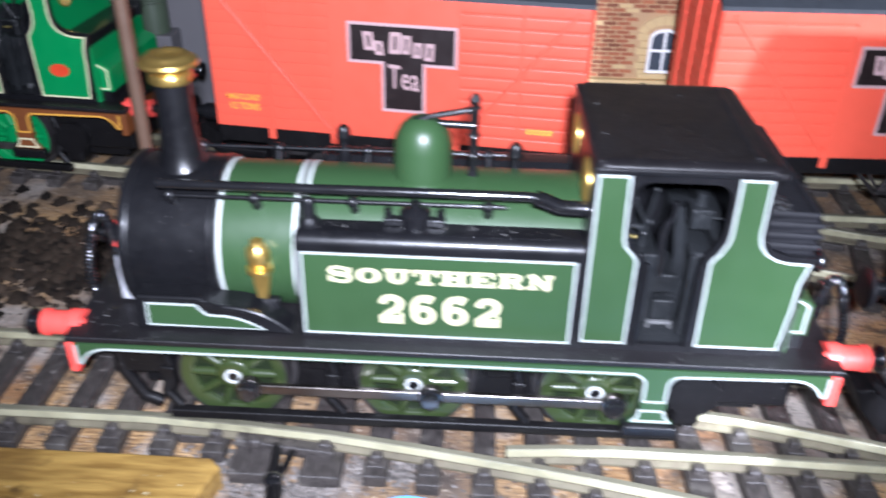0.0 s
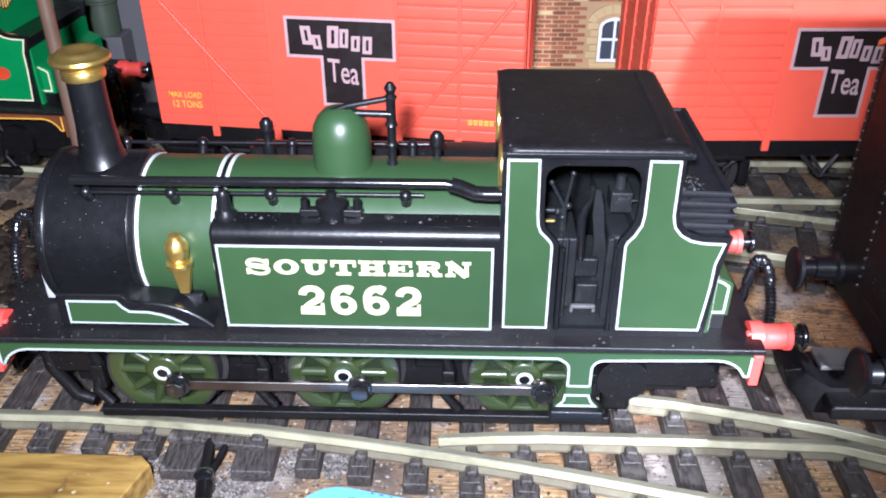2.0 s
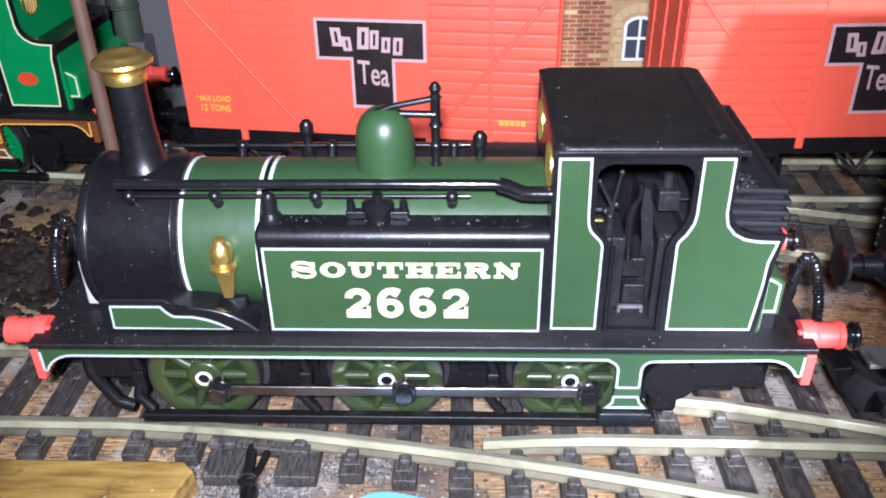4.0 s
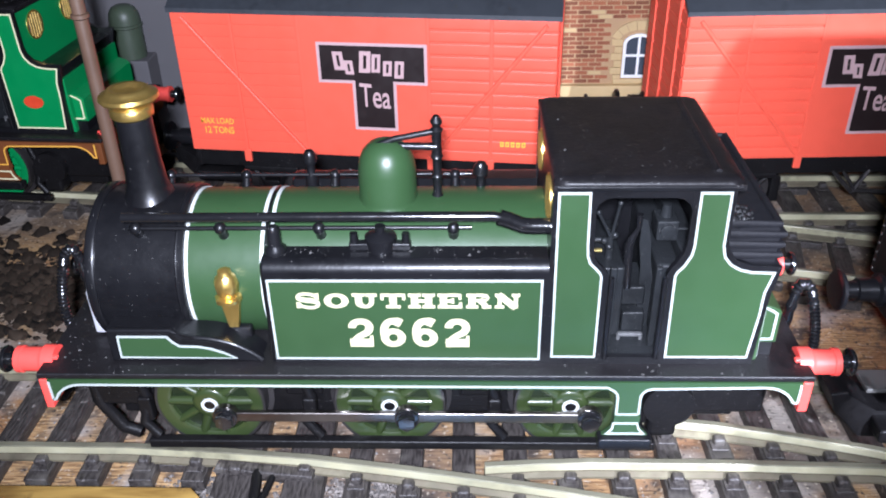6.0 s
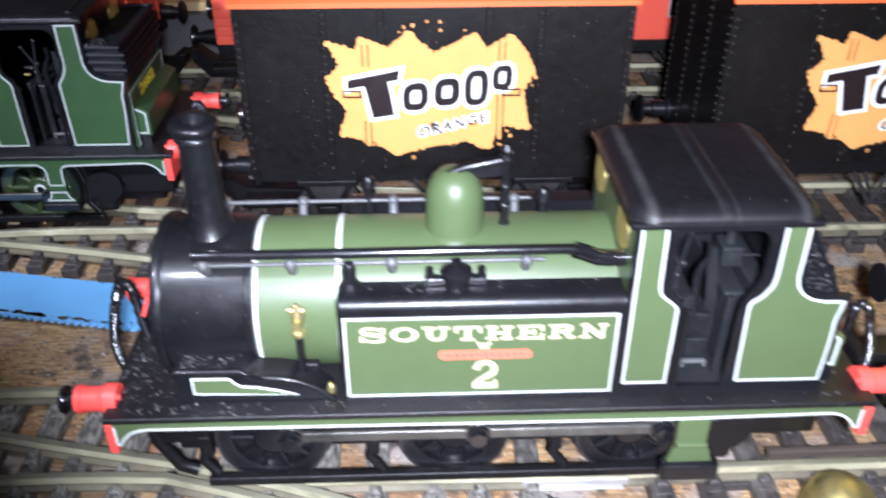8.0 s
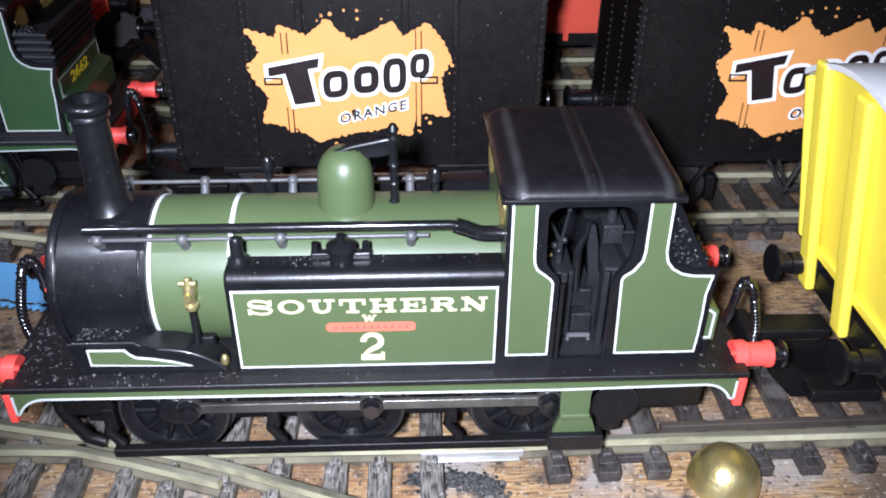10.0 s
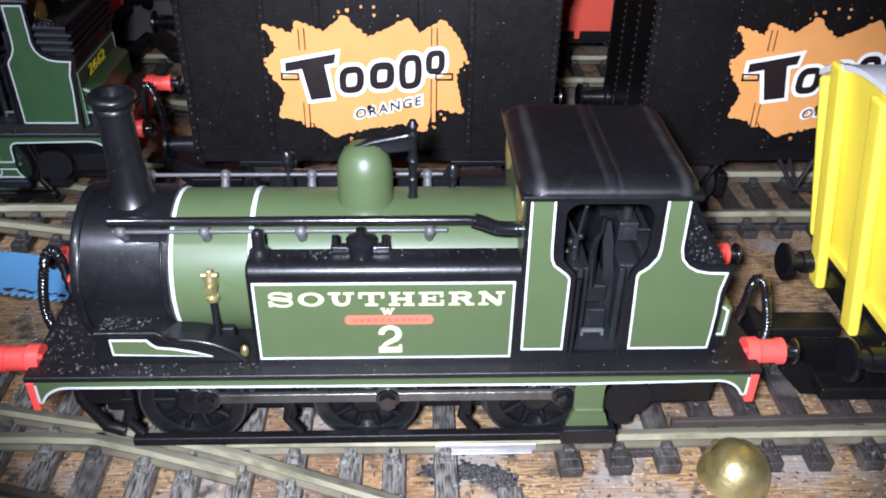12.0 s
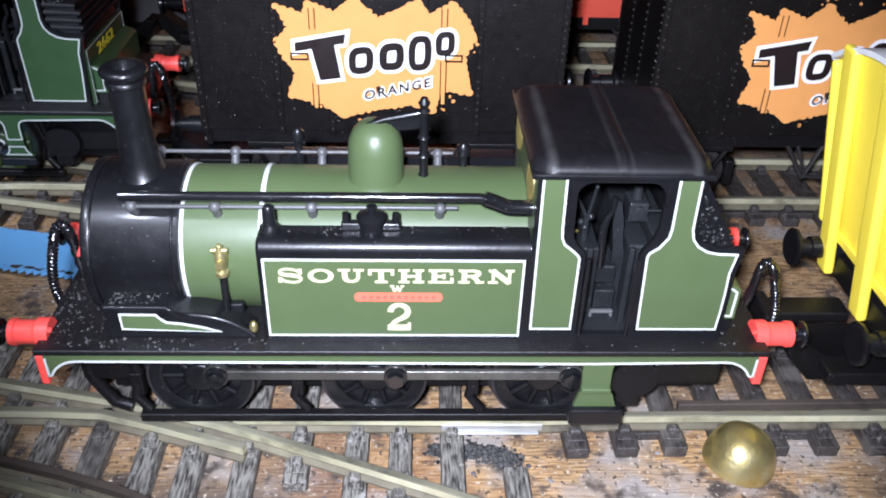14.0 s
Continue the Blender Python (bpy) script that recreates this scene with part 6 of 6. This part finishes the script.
def ease(x, x0, x1):
    t = min(1.0, max(0.0, (x - x0) / (x1 - x0)))
    return t * t * (3 - 2 * t)


def middle_line(x):
    return -1.0 - 5.8 * ease(x, 30, 112)


def front_line(x):
    return -68.3 - 1.6 * ease(x, 45, 95) + 0.5 * ease(x, 120, 150)


def back_line(x):
    return 66.0 + 14.0 * (1 - ease(x, -140, 45))


def back_link(x):
    return 43.4 - 0.24 * (x - 76)


track("railway_track", "nickel silver rails on dark sleepers below the olive engine", middle_line, -240, 330, ((-233, -24), (76, 326)), near=False)
track("railway_track", "nickel silver rails on dark sleepers below the sage engine", front_line, -200, 330, ((-196, 14), (130.8, 326)), near=False)
MIDDLE_STOCK = [(-240, -9.6), (-50, -9.7), (-37, -9.8), (-24.4, -10.6), (-11, -11.8), (0, -13.4), (14, -15.7), (23, -17.3), (34, -19.6), (41, -21.2), (53, -23.8), (66, -27.2), (90, -34.5), (118, -44)]
MIDDLE_CLOSURE = [(12.8, -13.0), (20, -12.4), (27, -12.1), (47, -12.2), (65.6, -12.7), (67.5, -13.1), (72, -14.7), (80, -17.7), (87, -20.3)]
MIDDLE_FROG = [(8, 2.6), (25, -0.9), (41, -4.1), (46, -4.8), (56.3, -6.9), (66.4, -9.4), (72, -11.4), (90, -18.4), (118, -30.5)]
MIDDLE_STRAIGHT = [(73.5, -12.9), (90, -14.4), (112, -15.5), (330, -15.5)]
turnout("turnout", "pale nickel silver turnout rails on dark sleepers below the olive engine", [MIDDLE_STOCK, MIDDLE_CLOSURE, MIDDLE_FROG, MIDDLE_STRAIGHT], 7.7,
        [-4.6 + 7.24 * k for k in range(11)], DARKSLEEPER, 4.3)
FRONT_STOCK = [(-200, -77.0), (-25, -77.2), (0, -79.0), (22, -82.3), (40, -86.0), (53.6, -89.4), (67, -93.4), (90, -101.0)]
FRONT_CLOSURE = [(22, -78.6), (30, -77.4), (48.7, -77.0), (56, -77.15), (63.3, -77.55), (65.5, -78.2), (72.3, -80.2), (78.3, -82.2), (84.6, -84.3)]
FRONT_FROG = [(17, -63.5), (34, -68.0), (46.3, -71.0), (55.4, -73.0), (63, -74.6), (71, -76.8), (79, -79.2), (86.2, -81.8), (94.5, -85.1), (102.6, -88.2), (111, -91.5), (130, -99.5)]
FRONT_STRAIGHT = [(82, -78.5), (98, -78.6), (111, -78.8), (127, -78.7), (139, -78.2), (178, -78.0), (330, -78.0)]
front_turnout = turnout("turnout", "pale yellowish turnout rails on weathered grey sleepers below the sage engine", [FRONT_STOCK, FRONT_CLOSURE, FRONT_FROG, FRONT_STRAIGHT], -60.6,
        [20.9 + 7.15 * k for k in range(14)], SLEEPER, 4.3)
track("railway_track", "rails below the red vans at the back", back_line, -260, 330, ((-256, 326),), 17.4, 8.6)
track("railway_track", "short connecting rails between the back tracks", back_link, 44, 118, ((48, 116),), 16.5, 8.6)
wing = thing("check_rail", "dull rusty brown check rails beside the turnout rails", "model track", at(0, 0), kind="structure")
rail(wing, [(38.0, -81.3), (41.0, -83.3), (52.3, -86.1), (60.7, -88.4), (70.0, -91.6), (76.0, -94.4)], -0.1, RUSTRAIL)
rail(wing, [(147.0 + 9.0 * k, -75.6 + 0.14 * k) for k in range(7)], -0.3, RUSTRAIL)
bm = box(bmesh.new(), 111.8, 126.4, -79.75, -79.25, -2.1, -0.75, 0.2, 1)
box(bm, 112.4, 125.8, -80.2, -79.3, -2.3, -2.0, 0.1, 1)
shared("sleeper", sleeper_mesh(-97.0, -85.8, (-94.8,), SLEEPER), front_turnout, at(121.2, 0, 0, 0.5))
part("rail_joiner", bm, TINNED, front_turnout, "bright tinned rail joiner")

# ---- baseboard, room ----
bm = bmesh.new()
bmesh.ops.create_grid(bm, x_segments=2, y_segments=2, size=1.0)
bmesh.ops.scale(bm, vec=(519, 400, 1), verts=bm.verts)
bmesh.ops.translate(bm, vec=(60, 18, -4.6), verts=bm.verts)
r = bmesh.ops.extrude_face_region(bm, geom=bm.faces[:])
bmesh.ops.translate(bm, vec=(0, 0, -12), verts=[g for g in r["geom"] if isinstance(g, bmesh.types.BMVert)])
ground = new("ground", mesh_of("ground", bm, PLY))
tagged(ground, "stained brown plywood baseboard with streaky grain", "baseboard", kind="structure")


def slab(name, label, x0, x1, y0, y1, z0, z1):
    ob = new(name, mesh_of(name, box(bmesh.new(), x0, x1, y0, y1, z0, z1), WHITEWALL))
    return tagged(ob, label, "wall", kind="structure")


slab("wall_north", "plain pale room wall", -460, 580, 420, 440, -60, 520)
slab("wall_south", "plain pale room wall", -460, 580, -520, -500, -60, 520)
slab("wall_west", "plain pale room wall", -480, -460, -520, 440, -60, 520)
slab("wall_east", "plain pale room wall", 580, 600, -520, 440, -60, 520)
slab("floor", "plain pale room floor", -480, 600, -520, 440, -80, -60)
slab("ceiling", "plain pale room ceiling", -480, 600, -520, 440, 520, 540)

# ---- building at the back ----
hall = thing("station_building", "card station building of red brick with stone-framed window", "model building", at(0, 0))
part("wall", box(bmesh.new(), 10, 92, 103.3, 118, 8.0, 70), MORTAR, hall)
brick_wall = hall.children[0]
courses, bl, bh = 26, 3.3, 1.05
brick_me = mesh_of("brick", box(bmesh.new(), -bl / 2 + 0.16, bl / 2 - 0.16, -0.25, 0, 0.14, bh - 0.12, 0.06, 1), BRICK)
stone_me = mesh_of("brick", box(bmesh.new(), -bl / 2 + 0.16, bl / 2 - 0.16, -0.26, 0, 0.14, bh - 0.12, 0.06, 1), STONE)
brnd = random.Random(8)
for k in range(courses):
    for j in range(11):
        x = 31.0 + (j + 0.5 * (k % 2)) * bl
        z = 11.0 + k * bh
        if 45.0 < x + bl / 2 and x - bl / 2 < 57.0 and 9 < z < 26.6:
            continue
        shared("brick", stone_me if brnd.random() < 0.04 else brick_me, brick_wall, at(x, 103.3, z))
part("plinth", box(bmesh.new(), 9, 93, 101.6, 104, 8.0, 10.8, 0.3), STONE, hall, "worn buff plinth")
win = thing("window_surround", "stone-framed arched window with white glazing bars", "window", at(51.0, 103.3, 0))
win.parent = hall
win["category"] = ""
for key in ("category", "label"):
    if key in win:
        del win[key]
wbm = bmesh.new()
for side in (-1, 1):
    for k in range(6):
        w = 2.6 if k % 2 else 1.8
        box(wbm, side * 3.9 if side > 0 else -3.9 - w, 3.9 + w if side > 0 else -3.9, -0.5, 0.4, 11.6 + k * 1.75, 13.2 + k * 1.75, 0.12, 1)
for k in range(7):
    a0 = radians(18 + 144 * k / 7)
    a1 = radians(18 + 144 * (k + 0.92) / 7)
    o = [(5.2 * math.cos(a0), 20.6 + 3.6 * math.sin(a0)), (7.0 * math.cos(a0), 20.6 + 5.8 * math.sin(a0)), (7.0 * math.cos(a1), 20.6 + 5.8 * math.sin(a1)), (5.2 * math.cos(a1), 20.6 + 3.6 * math.sin(a1))]
    prism(wbm, o, -0.5, 0.4)
box(wbm, -5.6, 5.6, -0.8, 0.4, 10.9, 12.2, 0.2, 1)
part("stone_frame", wbm, STONE, win, "buff stone blocks round the window")
top_arc = [(3.7 * math.cos(radians(a)), 20.8 + 2.4 * math.sin(radians(a))) for a in range(0, 181, 20)]
o = [(-3.7, 12.4), (3.7, 12.4)] + top_arc
wf = part("window_frame", ring(bmesh.new(), o, 0.7, -0.45, 0.1), PUREWHITE, win, "white window frame")
bm = box(bmesh.new(), -0.3, 0.3, -0.42, 0.1, 12.8, 22.8)
box(bm, -3.2, 3.2, -0.4, 0.08, 17.6, 18.2)
part("glazing_bar", bm, PUREWHITE, wf)
for x0, x1, z0, z1 in ((-3.0, -0.3, 13.0, 17.6), (0.3, 3.0, 13.0, 17.6), (-3.0, -0.3, 18.2, 22.4), (0.3, 3.0, 18.2, 22.4)):
    part("pane", box(bmesh.new(), x0, x1, -0.2, -0.05, z0, z1), GLASSY, wf)
plat = thing("platform", "dark platform block under the station building", "model platform", at(0, 0))
part("body", box(bmesh.new(), -30, 130, 98.0, 140, -4.6, 8.0, 0.4), GREYWALL, plat)
shed = thing("grey_shed", "slate grey card building behind the engines", "model building", at(0, 0))
part("wall", box(bmesh.new(), -92, -40, 112, 150, -4.6, 60, 0.4), GREYWALL, shed)

# ---- loose things ----
# plain stand-in added for the dome of another engine farther back
cover = thing("domed_tank", "dark grey-green dome on a grey block, for an engine behind", "model tank", at(-73.6, 108.0))
part("shell", lathe(bmesh.new(), [(3.6, 17.0), (3.75, 17.3), (3.75, 26.4), (3.5, 28.0), (2.8, 29.2), (1.8, 29.8), (0.3, 30.0)], (0, 0, 0), 32), DOMEGREY, cover)
part("rim", lathe(bmesh.new(), [(3.75, 24.6), (4.0, 24.8), (4.0, 25.3), (3.75, 25.5)], (0, 0, 0), 32), DOMEGREY, cover)
part("plinth", box(bmesh.new(), -3.6, 5.0, -3.8, 3.8, -4.6, 17.0, 0.4), GREYWALL, cover, "slate grey block")

post = thing("signal_post", "slim brown painted post standing beside the track", "post", at(-46.0, 25.6))
part("post", lathe(bmesh.new(), [(1.15, -4.6), (1.08, 10), (1.02, 95)], (0, 0, 0), 16), POST, post)
bm = lathe(bmesh.new(), [(1.1, 50.0), (1.35, 50.2), (1.35, 50.7), (1.1, 50.9)], (0, 0, 0), 16)
part("collar", bm, POST, post)

ladder = thing("yellow_ladder", "small yellow ladder standing between two red vans", "ladder", at(124.5, 62.0))
for x in (-2.6, 2.6):
    part("stile", box(bmesh.new(), x - 0.5, x + 0.5, -0.5, 0.5, -4.6, 62, 0.1), YELLOW, ladder)
for k in range(6):
    part("rung", box(bmesh.new(), -2.6, 2.6, -0.4, 0.4, 4 + k * 10.0, 5.4 + k * 10.0, 0.1), YELLOW, ladder)

# hacksaw blade
bl_len, bl_half = 70.0, 5.6
blade = thing("hacksaw_blade", "chipped blue hacksaw blade lying between the tracks", "hacksaw blade", at(0.4, -26.4, 0, -11.8))
outline = [(bl_len, -bl_half), (bl_len, bl_half), (0.0, bl_half)] + [(5.6 * math.cos(radians(a)), 5.6 * math.sin(radians(a))) for a in range(105, 250, 12)]
n_teeth = 46
for k in range(n_teeth):
    x = 0.5 + (bl_len - 1.0) * k / n_teeth
    outline += [(x, -bl_half - 0.2), (x + 0.9, -bl_half - 1.0)]
bm = bmesh.new()
hole = [(1.0 + 2.6 * math.cos(2 * math.pi * k / 24), 0.9 + 2.0 * math.sin(2 * math.pi * k / 24)) for k in range(24)]
a = [bm.verts.new((x, y, -2.35)) for x, y in outline]
h = [bm.verts.new((x, y, -2.35)) for x, y in hole]
edges = [bm.edges.new((a[k], a[(k + 1) % len(a)])) for k in range(len(a))] + [bm.edges.new((h[k], h[(k + 1) % len(h)])) for k in range(len(h))]
bmesh.ops.triangle_fill(bm, use_beauty=True, edges=edges)
r = bmesh.ops.extrude_face_region(bm, geom=bm.faces[:])
bmesh.ops.translate(bm, vec=(0, 0, 0.7), verts=[g for g in r["geom"] if isinstance(g, bmesh.types.BMVert)])
part("blade", bm, BLUE, blade)
bm = bmesh.new()
crnd = random.Random(4)
def chip(x, y, r0, flat):
    n = 9
    vs = [bm.verts.new((x + r0 * crnd.uniform(0.5, 1.25) * math.cos(2 * math.pi * q / n), y + flat * r0 * crnd.uniform(0.5, 1.25) * math.sin(2 * math.pi * q / n), -1.62)) for q in range(n)]
    bm.faces.new(vs)


for k in range(110):
    chip(crnd.uniform(-2, bl_len), -bl_half + 0.1 + crnd.uniform(-0.35, 0.8) * crnd.random(), crnd.uniform(0.2, 1.3), 0.5)
for k in range(16):
    chip(crnd.uniform(2, bl_len), bl_half - 0.25, crnd.uniform(0.2, 0.6), 0.4)
for k in range(70):
    a = crnd.uniform(-0.8, 2.8)
    reach = crnd.uniform(0.9, 1.5)
    chip(1.0 + 2.6 * reach * math.cos(a), 0.9 + 2.0 * reach * math.sin(a), crnd.uniform(0.12, 0.5), 0.8)
for k in range(14):
    chip(-5.3 + crnd.uniform(0, 0.9), crnd.uniform(-4.6, 0.5), crnd.uniform(0.3, 0.7), 1.0)
part("bare_edge", bm, CHIP, blade, "bare dark metal where the paint has chipped")

# planks
for k, (x1, y0, y1, z1, lab) in enumerate(((-25.0, -26.2, -16.6, -0.9, "yellow-brown varnished plank with a slanting end"), (-28.2, -60.0, -26.6, -1.3, "yellow-brown varnished plank beside another"))):
    pl = thing("plank", lab, "plank", at(0, 0))
    bm = bmesh.new()
    o = [(-150, y0), (x1 - (2.4 if k == 0 else 2.0), y0), (x1, y1 - (1.6 if k == 0 else 0)), (x1 - (1.6 if k == 0 else 0), y1), (-150, y1 + 0.6)]
    a = [bm.verts.new((x, y, -4.6)) for x, y in o]
    b = [bm.verts.new((x, y, z1)) for x, y in o]
    bm.faces.new(a[::-1])
    bm.faces.new(b)
    for q in range(len(o)):
        bm.faces.new((a[q], a[(q + 1) % len(o)], b[(q + 1) % len(o)], b[q]))
    bmesh.ops.bevel(bm, geom=[ed for ed in bm.edges if all(v in b for v in ed.verts)], offset=0.35, segments=2, profile=0.5, affect="EDGES")
    part("board", bm, PLANK, pl)

# drawing pin
pin = thing("drawing_pin", "domed brass drawing pin pushed slantwise into the baseboard", "drawing pin", at(153.6, -84.6, -3.2) @ Matrix.Rotation(radians(12), 4, Vector((-0.6, 0.8, 0))))
bm = lathe(bmesh.new(), [(4.3, -0.4), (4.9, -0.3), (5.0, 0.2), (4.92, 1.2), (4.65, 2.6), (4.15, 3.8), (3.3, 4.8), (2.2, 5.5), (1.1, 5.85), (0.2, 5.95)], (0, 0, 0), 40)
part("head", bm, DULLBRASS, pin)
part("shank", cyl(bmesh.new(), (0, 0, -3.4), (0, 0, 0.2), 0.6, 0.7, 12), DULLBRASS, pin, "short brass shank")

# loose ballast and grit between the sleepers
grnd = random.Random(12)
bm = bmesh.new()
for k in range(7000):
    x, y = grnd.gauss(-5, 30), grnd.gauss(-26, 10)
    if grnd.random() < 0.6:
        x, y = grnd.uniform(-70, 210), grnd.choice((-98, -90, -52, -48, -22, 24, 40)) + grnd.gauss(0, 7)
    r0 = 0.08 + 0.34 * grnd.random() ** 3
    vs = [bm.verts.new((x + r0 * grnd.uniform(0.5, 1.3) * math.cos(2 * math.pi * q / 5), y + r0 * grnd.uniform(0.5, 1.3) * math.sin(2 * math.pi * q / 5), -4.6)) for q in range(5)]
    top = bm.verts.new((x + r0 * grnd.uniform(-0.4, 0.4), y + r0 * grnd.uniform(-0.4, 0.4), -4.6 + r0 * grnd.uniform(0.5, 1.2)))
    for q in range(5):
        bm.faces.new((vs[q], vs[(q + 1) % 5], top))
grit = new("ballast_grit", mesh_of("ballast_grit", bm, BALLAST))
tagged(grit, "scattered pale grit and dust on the board", "grit", kind="stuff")

rubble = bmesh.new()
for k in range(5600):
    x, y = grnd.uniform(-130, -34), grnd.gauss(36, 8)
    r0 = 0.3 + 1.7 * grnd.random() ** 3
    vs = [rubble.verts.new((x + r0 * grnd.uniform(0.6, 1.3) * math.cos(2 * math.pi * q / 5), y + r0 * grnd.uniform(0.6, 1.3) * math.sin(2 * math.pi * q / 5), -4.6)) for q in range(5)]
    top = rubble.verts.new((x + r0 * grnd.uniform(-0.4, 0.4), y + r0 * grnd.uniform(-0.4, 0.4), -4.6 + r0 * grnd.uniform(0.4, 1.0)))
    for q in range(5):
        rubble.faces.new((vs[q], vs[(q + 1) % 5], top))
earth = new("dark_rubble", mesh_of("dark_rubble", rubble, RUBBLE))
tagged(earth, "dark brown earth and rubble scattered behind the olive engine", "rubble", kind="stuff")


def crumbs(name, label, category, mat, centres, count, size, spread, seed):
    """A low scatter of loose crumbs round a few centres."""
    rnd = random.Random(seed)
    heap = bmesh.new()
    for k in range(count):
        cx, cy = rnd.choice(centres)
        x, y = rnd.gauss(cx, spread), rnd.gauss(cy, spread * 0.7)
        r0 = 0.1 + size * rnd.random() ** 2
        vs = [heap.verts.new((x + r0 * rnd.uniform(0.6, 1.3) * math.cos(2 * math.pi * q / 5), y + r0 * rnd.uniform(0.6, 1.3) * math.sin(2 * math.pi * q / 5), -4.6)) for q in range(5)]
        top = heap.verts.new((x + r0 * rnd.uniform(-0.4, 0.4), y + r0 * rnd.uniform(-0.4, 0.4), -4.6 + r0 * rnd.uniform(0.3, 1.0)))
        for q in range(5):
            heap.faces.new((vs[q], vs[(q + 1) % 5], top))
    ob = new(name, mesh_of(name, heap, mat))
    return tagged(ob, label, category, kind="stuff")


crumbs("ballast_clump", "pale grey clump of glued ballast beside the blue blade", "ballast", BALLAST, ((-12.0, -33.5), (-16.0, -34.8), (-19.5, -36.0)), 1700, 0.5, 2.0, 31)
crumbs("rust_crumbs", "rust-brown crumbs between the planks and the blade", "crumbs", RUST, ((-22.5, -27.0), (-20.0, -30.5), (-4.0, -34.5), (-23.0, -33.0)), 1500, 0.45, 2.4, 32)
flake = thing("paint_flake", "small blue paint flake lying on the board", "paint flake", at(-9.5, -22.2, -4.55, 20))
part("flake", box(bmesh.new(), -0.7, 0.7, -0.35, 0.35, 0.0, 0.25, 0.08, 1), BLUE, flake)

crumbs("black_fluff", "black and bluish fluff and soot caught beside the rail joiner", "fluff", SOOTGRAIN, ((112.0, -80.9), (114.5, -81.4), (116.5, -81.2), (120.0, -82.4), (121.5, -82.6), (119.0, -81.6)), 1500, 0.4, 1.1, 34)
lever = thing("point_lever", "black operating rod of the turnout with an eye at its end", "turnout rod", at(0, 0))
bm = tube(bmesh.new(), [(-18.6, -12.6, -2.2), (-18.3, -16.0, -2.6), (-18.2, -18.4, -2.7)], 0.75, 10)
tube(bm, [(-16.2, -12.6, -2.2), (-16.9, -16.0, -2.6), (-17.6, -18.4, -2.7)], 0.5, 10)
tube(bm, [(-18.0, -18.0, -2.7), (-17.6, -20.0, -2.8), (-17.2, -22.6, -3.0)], 1.05, 12)
part("rod", bm, MATT, lever)
part("pivot", lathe(bmesh.new(), [(1.3, -4.6), (1.3, -1.9), (0.9, -1.6), (0.4, -1.5)], (-17.9, -18.8, 0), 14), GLOSS, lever, "round black pivot")
bm = box(bmesh.new(), -7.0, 7.0, -0.95, 0.95, -3.4, -1.6, 0.25, 1)
for v in bm.verts:
    v.co = Matrix.Rotation(radians(-6.5), 4, "Z") @ v.co + Vector((-17.6, -12.4, 0))
part("tie_bar", bm, DARKSLEEPER, lever, "dark brown moulded tie bar")
for x, y1 in ((-21.6, -9.0), (-12.0, -9.5)):
    bm = box(bmesh.new(), x - 2.8, x + 2.8, -17.7, y1 + 14.0, -4.6, -2.5, 0.25, 1)
    box(bm, x - 0.9, x + 0.9, -13.3, -11.9, -2.6, -1.0, 0.3, 1)
    part("wide_sleeper", bm, DARKSLEEPER, lever, "wide dark sleeper that carries the rod")
crumbs("glued_grit", "grey glued grit between the sleepers round the turnout rod", "grit", GREYGRIT, ((-27.0, -13.5), (-22.0, -15.5), (-20.0, -18.5), (-14.0, -18.5), (-12.5, -16.0), (-6.0, -13.5), (-1.5, -14.0)), 2600, 0.42, 2.0, 33)


def engine_dust(label, m, patches, seed):
    """Grains of soot and pale dust lying on an engine's flat tops: x, x, y, y, z, how many."""
    rnd = random.Random(seed)
    heap = bmesh.new()
    for x0, x1, y0, y1, z, count in patches:
        for k in range(count):
            x, y = x0 + (x1 - x0) * rnd.random() ** 1.3, rnd.uniform(y0, y1)
            r0 = 0.06 + 0.2 * rnd.random() ** 3
            vs = [heap.verts.new((x + r0 * rnd.uniform(0.6, 1.3) * math.cos(2 * math.pi * q / 5), y + r0 * rnd.uniform(0.6, 1.3) * math.sin(2 * math.pi * q / 5), z)) for q in range(5)]
            top = heap.verts.new((x + r0 * rnd.uniform(-0.4, 0.4), y + r0 * rnd.uniform(-0.4, 0.4), z + r0 * rnd.uniform(0.5, 1.1)))
            for q in range(5):
                heap.faces.new((vs[q], vs[(q + 1) % 5], top))
    ob = new("soot_grains", mesh_of("soot_grains", heap, SOOTGRAIN))
    ob.matrix_basis = m
    return tagged(ob, label, "dust", kind="stuff")


engine_dust("soot and pale dust grains lying on the sage engine", at(102.3, -69.6) @ Matrix.Diagonal((0.97, 1, 1, 1)),
            ((-42.6, -34.8, -14.8, 8.0, 17.6, 420), (-34.8, -15.0, -15.2, -13.1, 17.6, 110), (-15.0, 51.0, -15.2, -13.2, 17.6, 60), (-33.6, -26.4, -12.0, -9.2, 22.35, 160), (-12.0, 19.0, -11.2, -9.2, 32.2, 60), (-6.0, 6.0, -11.2, -9.2, 32.2, 40), (46.6, 52.0, -14.0, 14.0, 17.6, 120)), 41)
engine_dust("a few pale dust grains lying on the olive engine", at(0, -0.2),
            ((-42.6, -34.8, -14.8, 8.0, 17.6, 70), (-34.8, 51.0, -15.2, -13.2, 17.6, 60), (-12.0, 19.0, -11.2, -9.2, 32.2, 45), (20.5, 39.0, -8.0, 8.0, 43.05, 22)), 42)
